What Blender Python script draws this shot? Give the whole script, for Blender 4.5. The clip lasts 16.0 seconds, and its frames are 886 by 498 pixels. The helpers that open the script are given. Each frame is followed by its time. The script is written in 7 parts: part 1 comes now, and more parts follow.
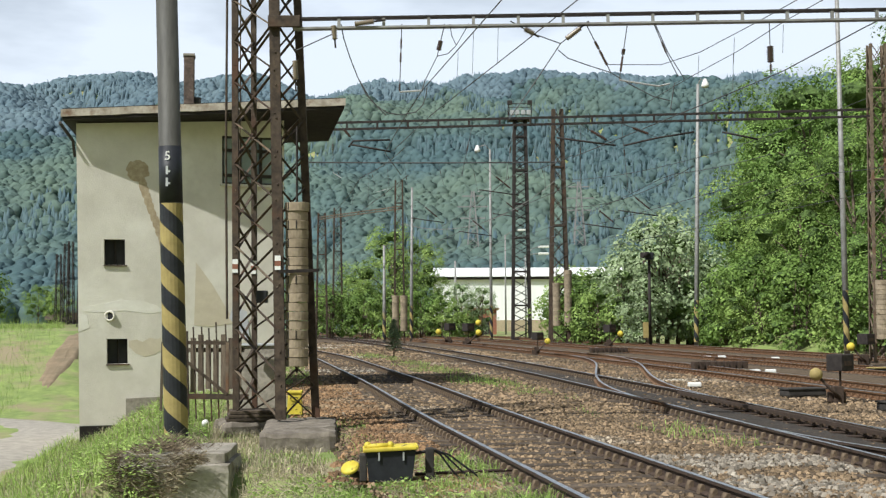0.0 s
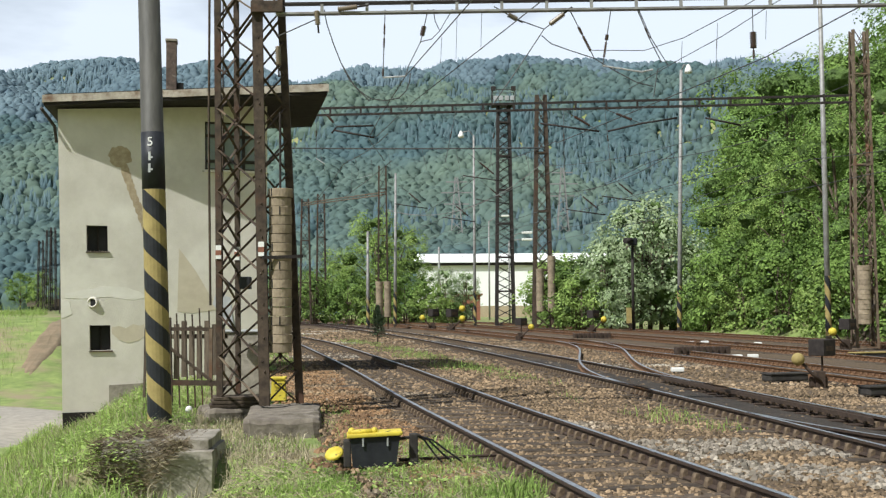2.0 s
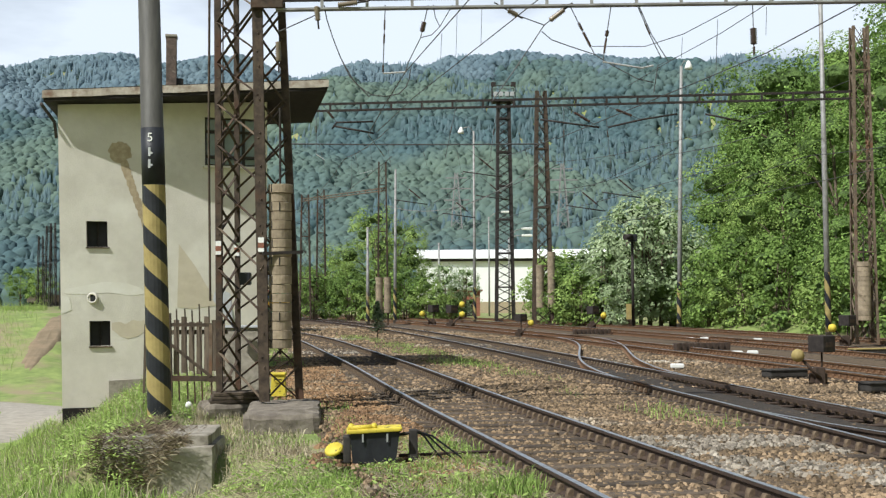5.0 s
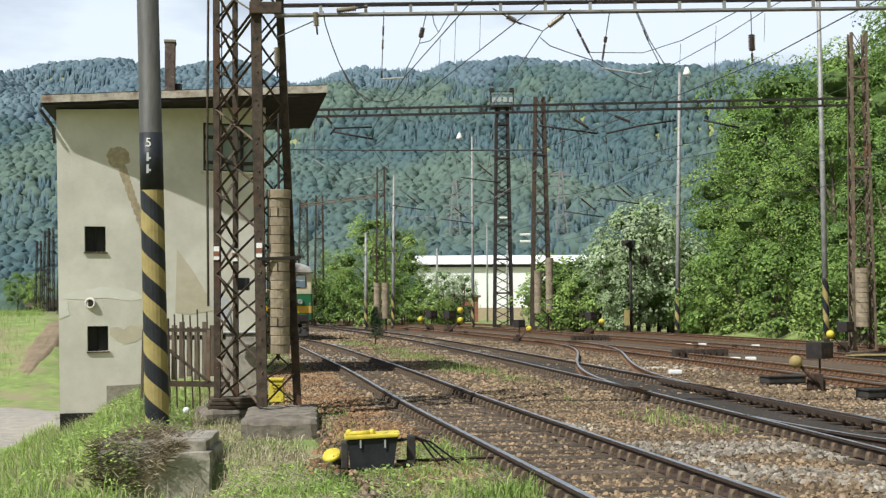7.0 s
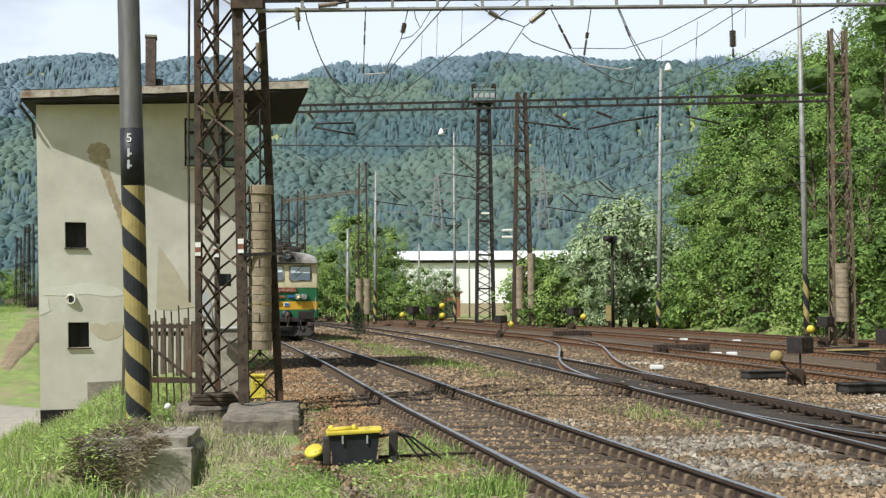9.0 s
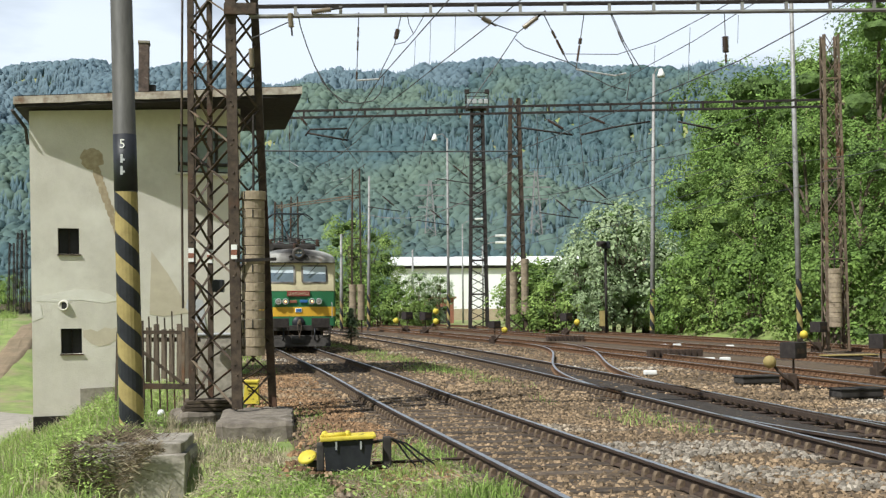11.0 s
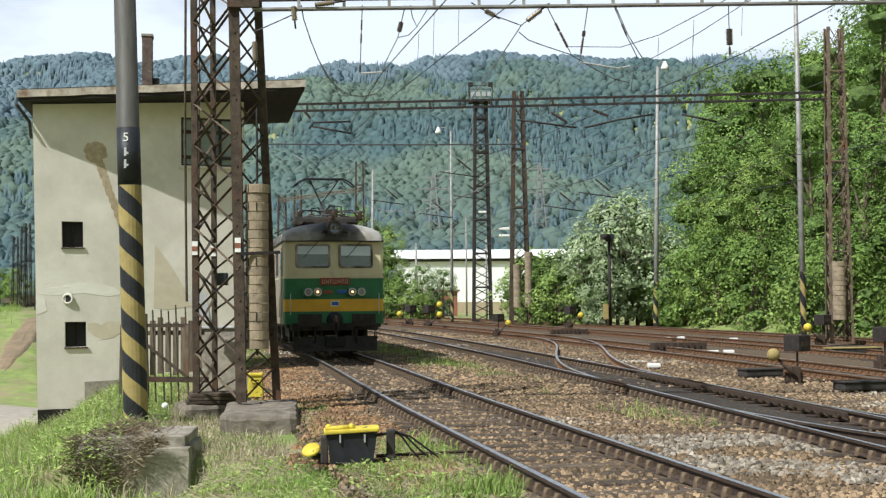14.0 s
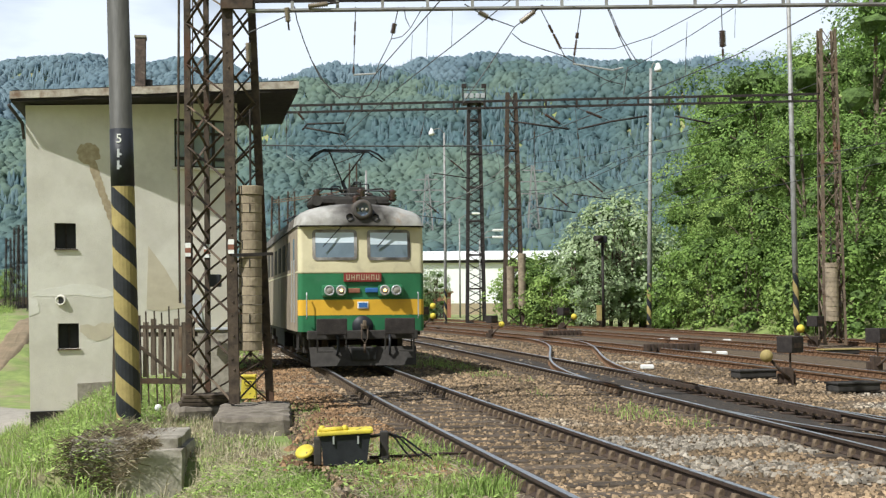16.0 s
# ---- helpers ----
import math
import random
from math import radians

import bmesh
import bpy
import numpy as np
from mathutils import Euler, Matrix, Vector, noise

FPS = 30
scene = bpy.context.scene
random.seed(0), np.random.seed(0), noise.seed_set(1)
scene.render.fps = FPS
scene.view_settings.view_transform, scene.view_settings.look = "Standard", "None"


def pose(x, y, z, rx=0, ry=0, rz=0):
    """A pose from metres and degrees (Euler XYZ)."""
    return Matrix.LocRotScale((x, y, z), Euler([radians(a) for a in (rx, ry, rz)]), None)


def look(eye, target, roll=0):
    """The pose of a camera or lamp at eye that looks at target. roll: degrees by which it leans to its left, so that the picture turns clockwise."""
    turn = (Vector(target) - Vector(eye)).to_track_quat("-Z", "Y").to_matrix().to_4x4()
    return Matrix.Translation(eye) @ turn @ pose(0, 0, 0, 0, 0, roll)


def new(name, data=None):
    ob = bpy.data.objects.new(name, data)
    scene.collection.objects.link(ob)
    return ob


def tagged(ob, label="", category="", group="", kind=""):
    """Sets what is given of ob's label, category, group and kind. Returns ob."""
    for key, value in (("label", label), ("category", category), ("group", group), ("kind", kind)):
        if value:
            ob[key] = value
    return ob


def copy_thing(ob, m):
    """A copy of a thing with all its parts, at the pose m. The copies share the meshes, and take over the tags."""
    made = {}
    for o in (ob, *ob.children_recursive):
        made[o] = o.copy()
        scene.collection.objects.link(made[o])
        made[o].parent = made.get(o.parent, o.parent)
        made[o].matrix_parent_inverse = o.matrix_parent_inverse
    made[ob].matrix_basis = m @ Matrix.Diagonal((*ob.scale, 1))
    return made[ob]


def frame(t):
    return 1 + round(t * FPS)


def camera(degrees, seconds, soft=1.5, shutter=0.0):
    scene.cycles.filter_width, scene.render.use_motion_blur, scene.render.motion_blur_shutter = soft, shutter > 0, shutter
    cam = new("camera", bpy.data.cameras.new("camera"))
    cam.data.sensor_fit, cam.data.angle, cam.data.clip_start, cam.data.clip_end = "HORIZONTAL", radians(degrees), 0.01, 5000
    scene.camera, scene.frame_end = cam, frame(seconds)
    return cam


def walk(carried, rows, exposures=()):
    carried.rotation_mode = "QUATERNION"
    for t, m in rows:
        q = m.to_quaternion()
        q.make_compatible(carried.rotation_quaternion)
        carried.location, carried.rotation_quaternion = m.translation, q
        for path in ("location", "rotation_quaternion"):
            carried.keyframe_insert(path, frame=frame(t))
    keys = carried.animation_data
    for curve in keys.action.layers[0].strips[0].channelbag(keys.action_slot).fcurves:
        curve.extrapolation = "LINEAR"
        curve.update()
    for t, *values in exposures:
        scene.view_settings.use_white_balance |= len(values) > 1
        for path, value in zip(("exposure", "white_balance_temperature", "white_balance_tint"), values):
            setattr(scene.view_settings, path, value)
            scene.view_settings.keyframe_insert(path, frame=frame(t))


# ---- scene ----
cam = camera(38.9, 16.0, soft=1.3)
EYE = (0.0, 0.0, 1.72)
# seconds, yaw, pitch, roll of the hand-held camera
TURNS = [
    (0, 0.000, 3.223, 0.300), (0.5, -0.306, 2.916, 0.358), (1, -0.637, 2.862, 0.40), (1.5, -0.600, 2.594, 0.40),
    (2, -0.741, 2.575, 0.40), (2.5, -1.063, 2.396, 0.361), (3, -0.914, 2.280, 0.347), (3.5, -0.765, 2.235, 0.337),
    (4, -0.680, 2.234, 0.38), (4.5, -0.716, 2.294, 0.38), (7, -0.834, 2.651, 0.25), (7.5, -0.782, 2.560, 0.25),
    (8, -1.600, 2.569, 0.335), (8.5, -1.825, 2.658, 0.36), (9, -1.653, 2.449, 0.333), (11.5, -2.164, 2.734, 0.42),
    (12, -2.380, 2.568, 0.379), (12.5, -2.244, 2.670, 0.350), (13, -1.997, 2.599, 0.41), (13.5, -1.782, 2.479, 0.46),
    (14, -1.781, 2.389, 0.445), (14.5, -1.782, 2.424, 0.440), (15, -1.875, 2.420, 0.45), (15.5, -1.967, 2.508, 0.46),
    (16, -2.080, 2.454, 0.459)]
walk(cam, [(t, pose(*EYE, 90 + pitch, roll, yaw)) for t, yaw, pitch, roll in TURNS], exposures=[(0, 0.16, 6140, 8), (9, 0.19, 6140, 8), (16, 0.26, 6140, 8)])

# ---- light ----
SUN_WAY = Vector((0.56, 0.54, -1.0)).normalized()      # the way the sunlight travels
world = bpy.data.worlds.new("sky")
scene.world = world
world.use_nodes = True
wn = world.node_tree
sky = wn.nodes.new("ShaderNodeTexSky")
sky.sky_type, sky.sun_disc = "NISHITA", False
sky.sun_elevation = math.asin(-SUN_WAY.z)
sky.sun_rotation = math.atan2(-SUN_WAY.x, -SUN_WAY.y)
sky.air_density, sky.dust_density, sky.ozone_density = 1.0, 2.0, 1.0
# thin bright clouds over the sky
wtc = wn.nodes.new("ShaderNodeTexCoord")
wmap = wn.nodes.new("ShaderNodeMapping")
wmap.inputs["Scale"].default_value = (1.0, 1.0, 3.2)
wno = wn.nodes.new("ShaderNodeTexNoise")
wno.inputs["Scale"].default_value, wno.inputs["Detail"].default_value = 2.6, 6.0
wramp = wn.nodes.new("ShaderNodeValToRGB")
wramp.color_ramp.elements[0].position, wramp.color_ramp.elements[1].position = 0.26, 0.52
wmix = wn.nodes.new("ShaderNodeMix")
wmix.data_type = "RGBA"
wmix.inputs["B"].default_value = (16.4, 17.5, 19.0, 1)
wn.links.new(wtc.outputs["Generated"], wmap.inputs["Vector"])
wn.links.new(wmap.outputs["Vector"], wno.inputs["Vector"])
wn.links.new(wno.outputs["Fac"], wramp.inputs["Fac"])
# the cloud veil thins towards the zenith
wsep = wn.nodes.new("ShaderNodeSeparateXYZ")
wthin = wn.nodes.new("ShaderNodeMapRange")
wthin.inputs["From Min"].default_value, wthin.inputs["From Max"].default_value = 0.22, 0.65
wthin.inputs["To Min"].default_value, wthin.inputs["To Max"].default_value = 1.0, 0.10
wmul = wn.nodes.new("ShaderNodeMath")
wmul.operation = "MULTIPLY"
wn.links.new(wtc.outputs["Generated"], wsep.inputs["Vector"])
wn.links.new(wsep.outputs["Z"], wthin.inputs["Value"])
wn.links.new(wramp.outputs["Color"], wmul.inputs[0])
wn.links.new(wthin.outputs["Result"], wmul.inputs[1])
wn.links.new(wmul.outputs["Value"], wmix.inputs["Factor"])
wn.links.new(sky.outputs["Color"], wmix.inputs["A"])
wn.links.new(wmix.outputs["Result"], wn.nodes["Background"].inputs["Color"])
wn.nodes["Background"].inputs["Strength"].default_value = 0.048
sun = new("sun", bpy.data.lights.new("sun", "SUN"))
sun.data.energy, sun.data.angle, sun.data.color = 5.0, radians(0.6), (1.0, 0.96, 0.89)
sun.matrix_world = look((-30, -30, 60), Vector((-30, -30, 60)) + SUN_WAY)


# ---- materials ----
def material(name, a, b=None, scale=4.0, rough=0.85, metal=0.0, bump=0.0, bump_scale=None, spots=None, spot_scale=1.0,
             spot_at=(0.55, 0.7), island=0.0, per_object=0.0, stretch=(1, 1, 1), spec=0.3, through_light=0.0, bump_far=0.02):
    """A surface with two tones of grain, larger stains, fine relief, and some variation from piece to piece."""
    m = bpy.data.materials.new(name)
    m.use_nodes = True
    nt = m.node_tree
    p = nt.nodes["Principled BSDF"]
    p.inputs["Roughness"].default_value, p.inputs["Metallic"].default_value = rough, metal
    p.inputs["Specular IOR Level"].default_value = spec
    b = b or tuple(c * 0.75 for c in a)
    tc = nt.nodes.new("ShaderNodeNewGeometry") if island >= 0 and per_object < 0 else nt.nodes.new("ShaderNodeTexCoord")
    co = tc.outputs["Object"] if "Object" in tc.outputs else tc.outputs["Position"]
    mp = nt.nodes.new("ShaderNodeMapping")
    mp.inputs["Scale"].default_value = stretch
    nt.links.new(co, mp.inputs["Vector"])
    no = nt.nodes.new("ShaderNodeTexNoise")
    no.inputs["Scale"].default_value, no.inputs["Detail"].default_value, no.inputs["Roughness"].default_value = scale, 8.0, 0.65
    nt.links.new(mp.outputs["Vector"], no.inputs["Vector"])
    ra = nt.nodes.new("ShaderNodeValToRGB")
    ra.color_ramp.elements[0].position, ra.color_ramp.elements[1].position = 0.36, 0.64
    ra.color_ramp.elements[0].color, ra.color_ramp.elements[1].color = (*b, 1), (*a, 1)
    nt.links.new(no.outputs["Fac"], ra.inputs["Fac"])
    col = ra.outputs["Color"]
    if spots:
        n2 = nt.nodes.new("ShaderNodeTexNoise")
        n2.inputs["Scale"].default_value, n2.inputs["Detail"].default_value, n2.inputs["Roughness"].default_value = spot_scale, 7.0, 0.6
        nt.links.new(mp.outputs["Vector"], n2.inputs["Vector"])
        r2 = nt.nodes.new("ShaderNodeValToRGB")
        r2.color_ramp.elements[0].position, r2.color_ramp.elements[1].position = spot_at
        nt.links.new(n2.outputs["Fac"], r2.inputs["Fac"])
        mx = nt.nodes.new("ShaderNodeMix")
        mx.data_type = "RGBA"
        mx.inputs["B"].default_value = (*spots, 1)
        nt.links.new(r2.outputs["Color"], mx.inputs["Factor"])
        nt.links.new(col, mx.inputs["A"])
        col = mx.outputs["Result"]
    if island > 0 or per_object > 0:
        if island > 0:
            g = nt.nodes.new("ShaderNodeNewGeometry").outputs["Random Per Island"]
            amount = island
        else:
            g = nt.nodes.new("ShaderNodeObjectInfo").outputs["Random"]
            amount = per_object
        mr = nt.nodes.new("ShaderNodeMapRange")
        mr.inputs["To Min"].default_value, mr.inputs["To Max"].default_value = 1 - amount, 1 + amount
        nt.links.new(g, mr.inputs["Value"])
        hs = nt.nodes.new("ShaderNodeHueSaturation")
        nt.links.new(mr.outputs["Result"], hs.inputs["Value"])
        nt.links.new(col, hs.inputs["Color"])
        col = hs.outputs["Color"]
    nt.links.new(col, p.inputs["Base Color"])
    if bump:
        n3 = nt.nodes.new("ShaderNodeTexNoise")
        n3.inputs["Scale"].default_value, n3.inputs["Detail"].default_value = bump_scale or scale * 3, 6.0
        nt.links.new(mp.outputs["Vector"], n3.inputs["Vector"])
        bu = nt.nodes.new("ShaderNodeBump")
        bu.inputs["Strength"].default_value, bu.inputs["Distance"].default_value = min(1.0, bump), bump_far
        nt.links.new(n3.outputs["Fac"], bu.inputs["Height"])
        nt.links.new(bu.outputs["Normal"], p.inputs["Normal"])
    if through_light:
        tr = nt.nodes.new("ShaderNodeBsdfTranslucent")
        nt.links.new(col, tr.inputs["Color"])
        ms = nt.nodes.new("ShaderNodeMixShader")
        ms.inputs["Fac"].default_value = through_light
        nt.links.new(p.outputs["BSDF"], ms.inputs[1])
        nt.links.new(tr.outputs["BSDF"], ms.inputs[2])
        nt.links.new(ms.outputs["Shader"], nt.nodes["Material Output"].inputs["Surface"])
    return m


def glow(name, colour, strength):
    m = bpy.data.materials.new(name)
    m.use_nodes = True
    p = m.node_tree.nodes["Principled BSDF"]
    p.inputs["Base Color"].default_value = (*colour, 1)
    p.inputs["Emission Color"].default_value, p.inputs["Emission Strength"].default_value = (*colour, 1), strength
    return m


MAT = dict(
    ballast=material("ballast_bed", (0.15, 0.107, 0.067), (0.06, 0.044, 0.03), 9, 0.95, bump=1.0, bump_scale=28, spots=(0.075, 0.06, 0.048), spot_scale=0.35),
    oily=material("oil_blackened_ballast", (0.065, 0.052, 0.040), (0.024, 0.020, 0.017), 11, 0.8, bump=1.0, bump_scale=30),
    warm_stone=material("rusty_gravel", (0.30, 0.185, 0.095), (0.15, 0.09, 0.05), 0.6, 0.9, island=0.6, spots=(0.36, 0.28, 0.2), spot_scale=0.2, spot_at=(0.6, 0.72)),
    stone=material("ballast_stone", (0.28, 0.20, 0.122), (0.12, 0.087, 0.054), 0.5, 0.9, island=0.7, spots=(0.40, 0.37, 0.31), spot_scale=0.16, spot_at=(0.56, 0.68)),
    ground=material("grassy_ground", (0.26, 0.32, 0.10), (0.15, 0.20, 0.06), 1.5, 0.95, bump=0.8, bump_scale=9, spots=(0.27, 0.225, 0.135), spot_scale=0.45, spot_at=(0.46, 0.62)),
    grass=material("grass_blades", (0.38, 0.48, 0.145), (0.20, 0.31, 0.07), 0.8, 0.8, island=0.5, through_light=0.3),
    dry=material("dry_grass", (0.44, 0.39, 0.27), (0.26, 0.22, 0.145), 2.0, 0.9, island=0.45),
    brush=material("dark_dead_stems", (0.24, 0.185, 0.125), (0.11, 0.085, 0.058), 3.0, 0.9, island=0.6),
    pale_stone=material("pale_ballast_stone", (0.30, 0.265, 0.215), (0.17, 0.145, 0.115), 2.0, 0.9, island=0.55),
    soil=material("bare_brown_soil", (0.26, 0.195, 0.125), (0.17, 0.135, 0.085), 1.2, 0.95, bump=0.8),
    path=material("trodden_gravel_path", (0.36, 0.33, 0.28), (0.26, 0.235, 0.20), 3, 0.95, bump=0.5),
    rail=material("rusty_rail_side", (0.085, 0.058, 0.042), (0.045, 0.033, 0.027), 14, 0.8, 0.2, bump=0.3),
    fastening=material("dusty_rail_fastening", (0.21, 0.155, 0.10), (0.11, 0.08, 0.055), 14, 0.9, 0.1, bump=0.3),
    rail_rust=material("orange_rusty_rail", (0.215, 0.118, 0.06), (0.11, 0.063, 0.037), 12, 0.85, 0.1, bump=0.3),
    rail_top=material("worn_steel_running_face", (0.62, 0.64, 0.68), (0.45, 0.46, 0.48), 6, 0.42, 0.9),
    sleeper=material("weathered_sleeper", (0.115, 0.088, 0.063), (0.055, 0.042, 0.032), 8, 0.95, bump=0.6, per_object=0.3),
    plaster=material("weathered_render", (0.66, 0.625, 0.555), (0.56, 0.525, 0.46), 1.2, 0.95, bump=0.35, bump_scale=30, spots=(0.72, 0.69, 0.62), spot_scale=0.55),
    repair=material("pale_repair_render", (0.74, 0.715, 0.655), (0.66, 0.63, 0.56), 2, 0.95, bump=0.3, bump_scale=20),
    patch=material("bare_undercoat_patch", (0.47, 0.39, 0.27), (0.34, 0.27, 0.18), 9, 0.95, bump=0.5, bump_scale=24),
    patch_light=material("damp_render", (0.57, 0.51, 0.40), (0.50, 0.44, 0.34), 3, 0.95, bump=0.25, bump_scale=24),
    roof=material("old_concrete_roof_edge", (0.50, 0.45, 0.38), (0.30, 0.26, 0.21), 5, 0.95, bump=0.7, spots=(0.20, 0.13, 0.09), spot_scale=3.0),
    soffit=material("near_black_boards", (0.03, 0.025, 0.022), (0.014, 0.012, 0.010), 6, 0.9, bump=0.4),
    dark=material("dark_opening", (0.02, 0.02, 0.022), (0.012, 0.012, 0.012), 5, 0.6),
    steel=material("rusty_painted_steel", (0.095, 0.07, 0.05), (0.04, 0.03, 0.023), 7, 0.8, 0.15, bump=0.4, spots=(0.10, 0.05, 0.03), spot_scale=1.6),
    steel_light=material("weathered_grey_brown_steel", (0.20, 0.155, 0.11), (0.105, 0.078, 0.056), 5, 0.8, 0.1, bump=0.4, spots=(0.17, 0.085, 0.045), spot_scale=1.2),
    steel_dark=material("sooty_steel", (0.05, 0.042, 0.038), (0.024, 0.02, 0.019), 6, 0.75, 0.2, bump=0.3),
    galv=material("galvanised_tube", (0.33, 0.33, 0.32), (0.22, 0.21, 0.20), 4, 0.6, 0.3),
    wire=material("tarnished_wire", (0.12, 0.12, 0.12), (0.07, 0.07, 0.07), 5, 0.6, 0.5),
    wire_light=material("bright_steady_arm", (0.55, 0.56, 0.56), (0.42, 0.42, 0.42), 5, 0.5, 0.4),
    porcelain=material("brown_porcelain", (0.07, 0.04, 0.03), (0.04, 0.025, 0.02), 4, 0.25, spec=0.5),
    beige_porcelain=material("beige_porcelain", (0.26, 0.21, 0.14), (0.14, 0.11, 0.08), 4, 0.3, spec=0.5),
    concrete_dark=material("damp_concrete", (0.23, 0.20, 0.16), (0.13, 0.11, 0.09), 5, 0.95, bump=0.8, spots=(0.10, 0.085, 0.06), spot_scale=2.0),
    concrete=material("mossy_concrete", (0.34, 0.31, 0.26), (0.21, 0.19, 0.155), 5, 0.95, bump=0.7, spots=(0.12, 0.10, 0.07), spot_scale=2.0),
    pole=material("grey_pole_paint", (0.088, 0.085, 0.075), (0.055, 0.053, 0.047), 3, 0.6, bump=0.2, stretch=(3, 3, 0.6)),
    black=material("black_paint", (0.025, 0.027, 0.032), (0.015, 0.016, 0.02), 5, 0.5, bump=0.2),
    yellow_old=material("faded_yellow_paint", (0.36, 0.285, 0.11), (0.27, 0.21, 0.08), 5, 0.7, bump=0.2),
    yellow=material("bright_yellow_paint", (0.66, 0.54, 0.06), (0.50, 0.39, 0.05), 5, 0.6, bump=0.1, spots=(0.10, 0.08, 0.03), spot_scale=9, spot_at=(0.60, 0.66)),
    white=material("white_paint", (0.80, 0.80, 0.77), (0.72, 0.72, 0.69), 4, 0.6),
    weight=material("cast_weight", (0.33, 0.27, 0.19), (0.22, 0.175, 0.12), 6, 0.9, bump=0.5, per_object=0.16),
    wood=material("grey_fence_board", (0.17, 0.135, 0.10), (0.08, 0.06, 0.045), 6, 0.9, bump=0.5, per_object=0.3, stretch=(4, 4, 0.5)),
    bark=material("bark", (0.16, 0.12, 0.09), (0.09, 0.07, 0.05), 6, 0.95, bump=0.8),
    leaf=material("broad_leaves", (0.225, 0.335, 0.084), (0.14, 0.225, 0.055), 0.35, 0.6, island=0.35, through_light=0.3, spec=0.12),
    leaf_light=material("fresh_light_leaves", (0.325, 0.435, 0.125), (0.215, 0.315, 0.083), 0.35, 0.6, island=0.35, through_light=0.3, spec=0.12),
    leaf_dark=material("deep_green_leaves", (0.22, 0.34, 0.09), (0.14, 0.23, 0.06), 0.35, 0.6, island=0.35, through_light=0.3, spec=0.12),
    spruce=material("dark_spruce_needles", (0.075, 0.115, 0.05), (0.035, 0.06, 0.03), 3.0, 0.8, island=0.3),
    # the shade inside the crowns is put into this darker green
    crown_shade=material("shade_dark_crown_core", (0.10, 0.16, 0.042), (0.045, 0.075, 0.02), 2.5, 0.9, bump=1.0, bump_scale=3.0, bump_far=0.3),
    leaf_silver=material("silvery_leaves", (0.44, 0.52, 0.32), (0.28, 0.37, 0.19), 0.5, 0.6, island=0.22, through_light=0.3, spec=0.12),
    # distance haze is mixed into these three forest colours as pale blue
    forest=material("hazed_broadleaf_crowns", (0.26, 0.345, 0.255), (0.17, 0.25, 0.225), 0.016, 0.95, island=0.09, through_light=0.5, spots=(0.135, 0.22, 0.235), spot_scale=0.008, spot_at=(0.45, 0.58)),
    conifer=material("hazed_conifers", (0.185, 0.27, 0.285), (0.145, 0.225, 0.25), 0.02, 0.95, island=0.10, through_light=0.5),
    forest_far=material("hazed_ridge_forest", (0.255, 0.345, 0.385), (0.195, 0.28, 0.33), 0.014, 0.95, island=0.08, through_light=0.5),
    factory=material("white_sheet_wall", (0.90, 0.90, 0.88), (0.86, 0.86, 0.84), 0.3, 0.6),
    chimney=material("sooty_chimney_brick", (0.15, 0.11, 0.09), (0.07, 0.055, 0.048), 6, 0.95, bump=0.7, spots=(0.24, 0.20, 0.17), spot_scale=5.0, spot_at=(0.58, 0.68)),
    dusty_side=material("dusty_beige_side_panels", (0.33, 0.275, 0.21), (0.22, 0.18, 0.14), 1.4, 0.75, bump=0.15, spots=(0.15, 0.125, 0.10), spot_scale=0.9, stretch=(1, 2.5, 0.5)),
    brick=material("red_brick", (0.32, 0.13, 0.08), (0.20, 0.09, 0.06), 3, 0.9, bump=0.5),
    cream=material("cream_coachwork", (0.62, 0.56, 0.37), (0.55, 0.49, 0.32), 2, 0.45, bump=0.1, spots=(0.42, 0.37, 0.26), spot_scale=1.5),
    green=material("green_coachwork", (0.035, 0.17, 0.075), (0.028, 0.135, 0.06), 2, 0.45, bump=0.1, spots=(0.06, 0.15, 0.09), spot_scale=1.7),
    stripe=material("orange_yellow_stripe", (0.72, 0.42, 0.04), (0.62, 0.35, 0.035), 2, 0.5),
    roof_grey=material("sooty_grey_roof", (0.42, 0.41, 0.39), (0.20, 0.17, 0.14), 2.4, 0.6, bump=0.2, spots=(0.05, 0.042, 0.036), spot_scale=0.9, spot_at=(0.44, 0.60)),
    roof_soot=material("sooty_roof_paint", (0.13, 0.115, 0.10), (0.045, 0.04, 0.037), 2.5, 0.7, bump=0.3, spots=(0.17, 0.10, 0.06), spot_scale=0.9, spot_at=(0.58, 0.7)),
    soot=material("brake_dust", (0.055, 0.05, 0.045), (0.03, 0.027, 0.025), 5, 0.85, bump=0.3),
    wagon=material("grey_brown_wagon", (0.17, 0.155, 0.135), (0.11, 0.095, 0.08), 1.5, 0.8, bump=0.2, spots=(0.14, 0.10, 0.08), spot_scale=0.8),
    red_plate=material("red_plate", (0.26, 0.04, 0.035), (0.18, 0.03, 0.025), 4, 0.5),
    blue_plate=material("blue_plate", (0.05, 0.16, 0.42), (0.04, 0.13, 0.35), 4, 0.5),
    lens=material("headlamp_glass", (0.35, 0.33, 0.28), (0.20, 0.19, 0.17), 4, 0.15, spec=0.6),
    lamp_on=glow("lit_headlamp", (1.0, 0.55, 0.2), 3.0),
    pane=material("window_glass", (0.16, 0.21, 0.27), (0.12, 0.16, 0.21), 1.5, 0.06, spec=1.0),
    # pale blue for the sky mirrored in the windscreens
    blind=material("painted_sky_reflection", (0.62, 0.70, 0.76), (0.56, 0.64, 0.70), 2, 0.7),
    tin=material("zinc_sheet", (0.52, 0.53, 0.54), (0.40, 0.41, 0.42), 4, 0.5, 0.5),
)


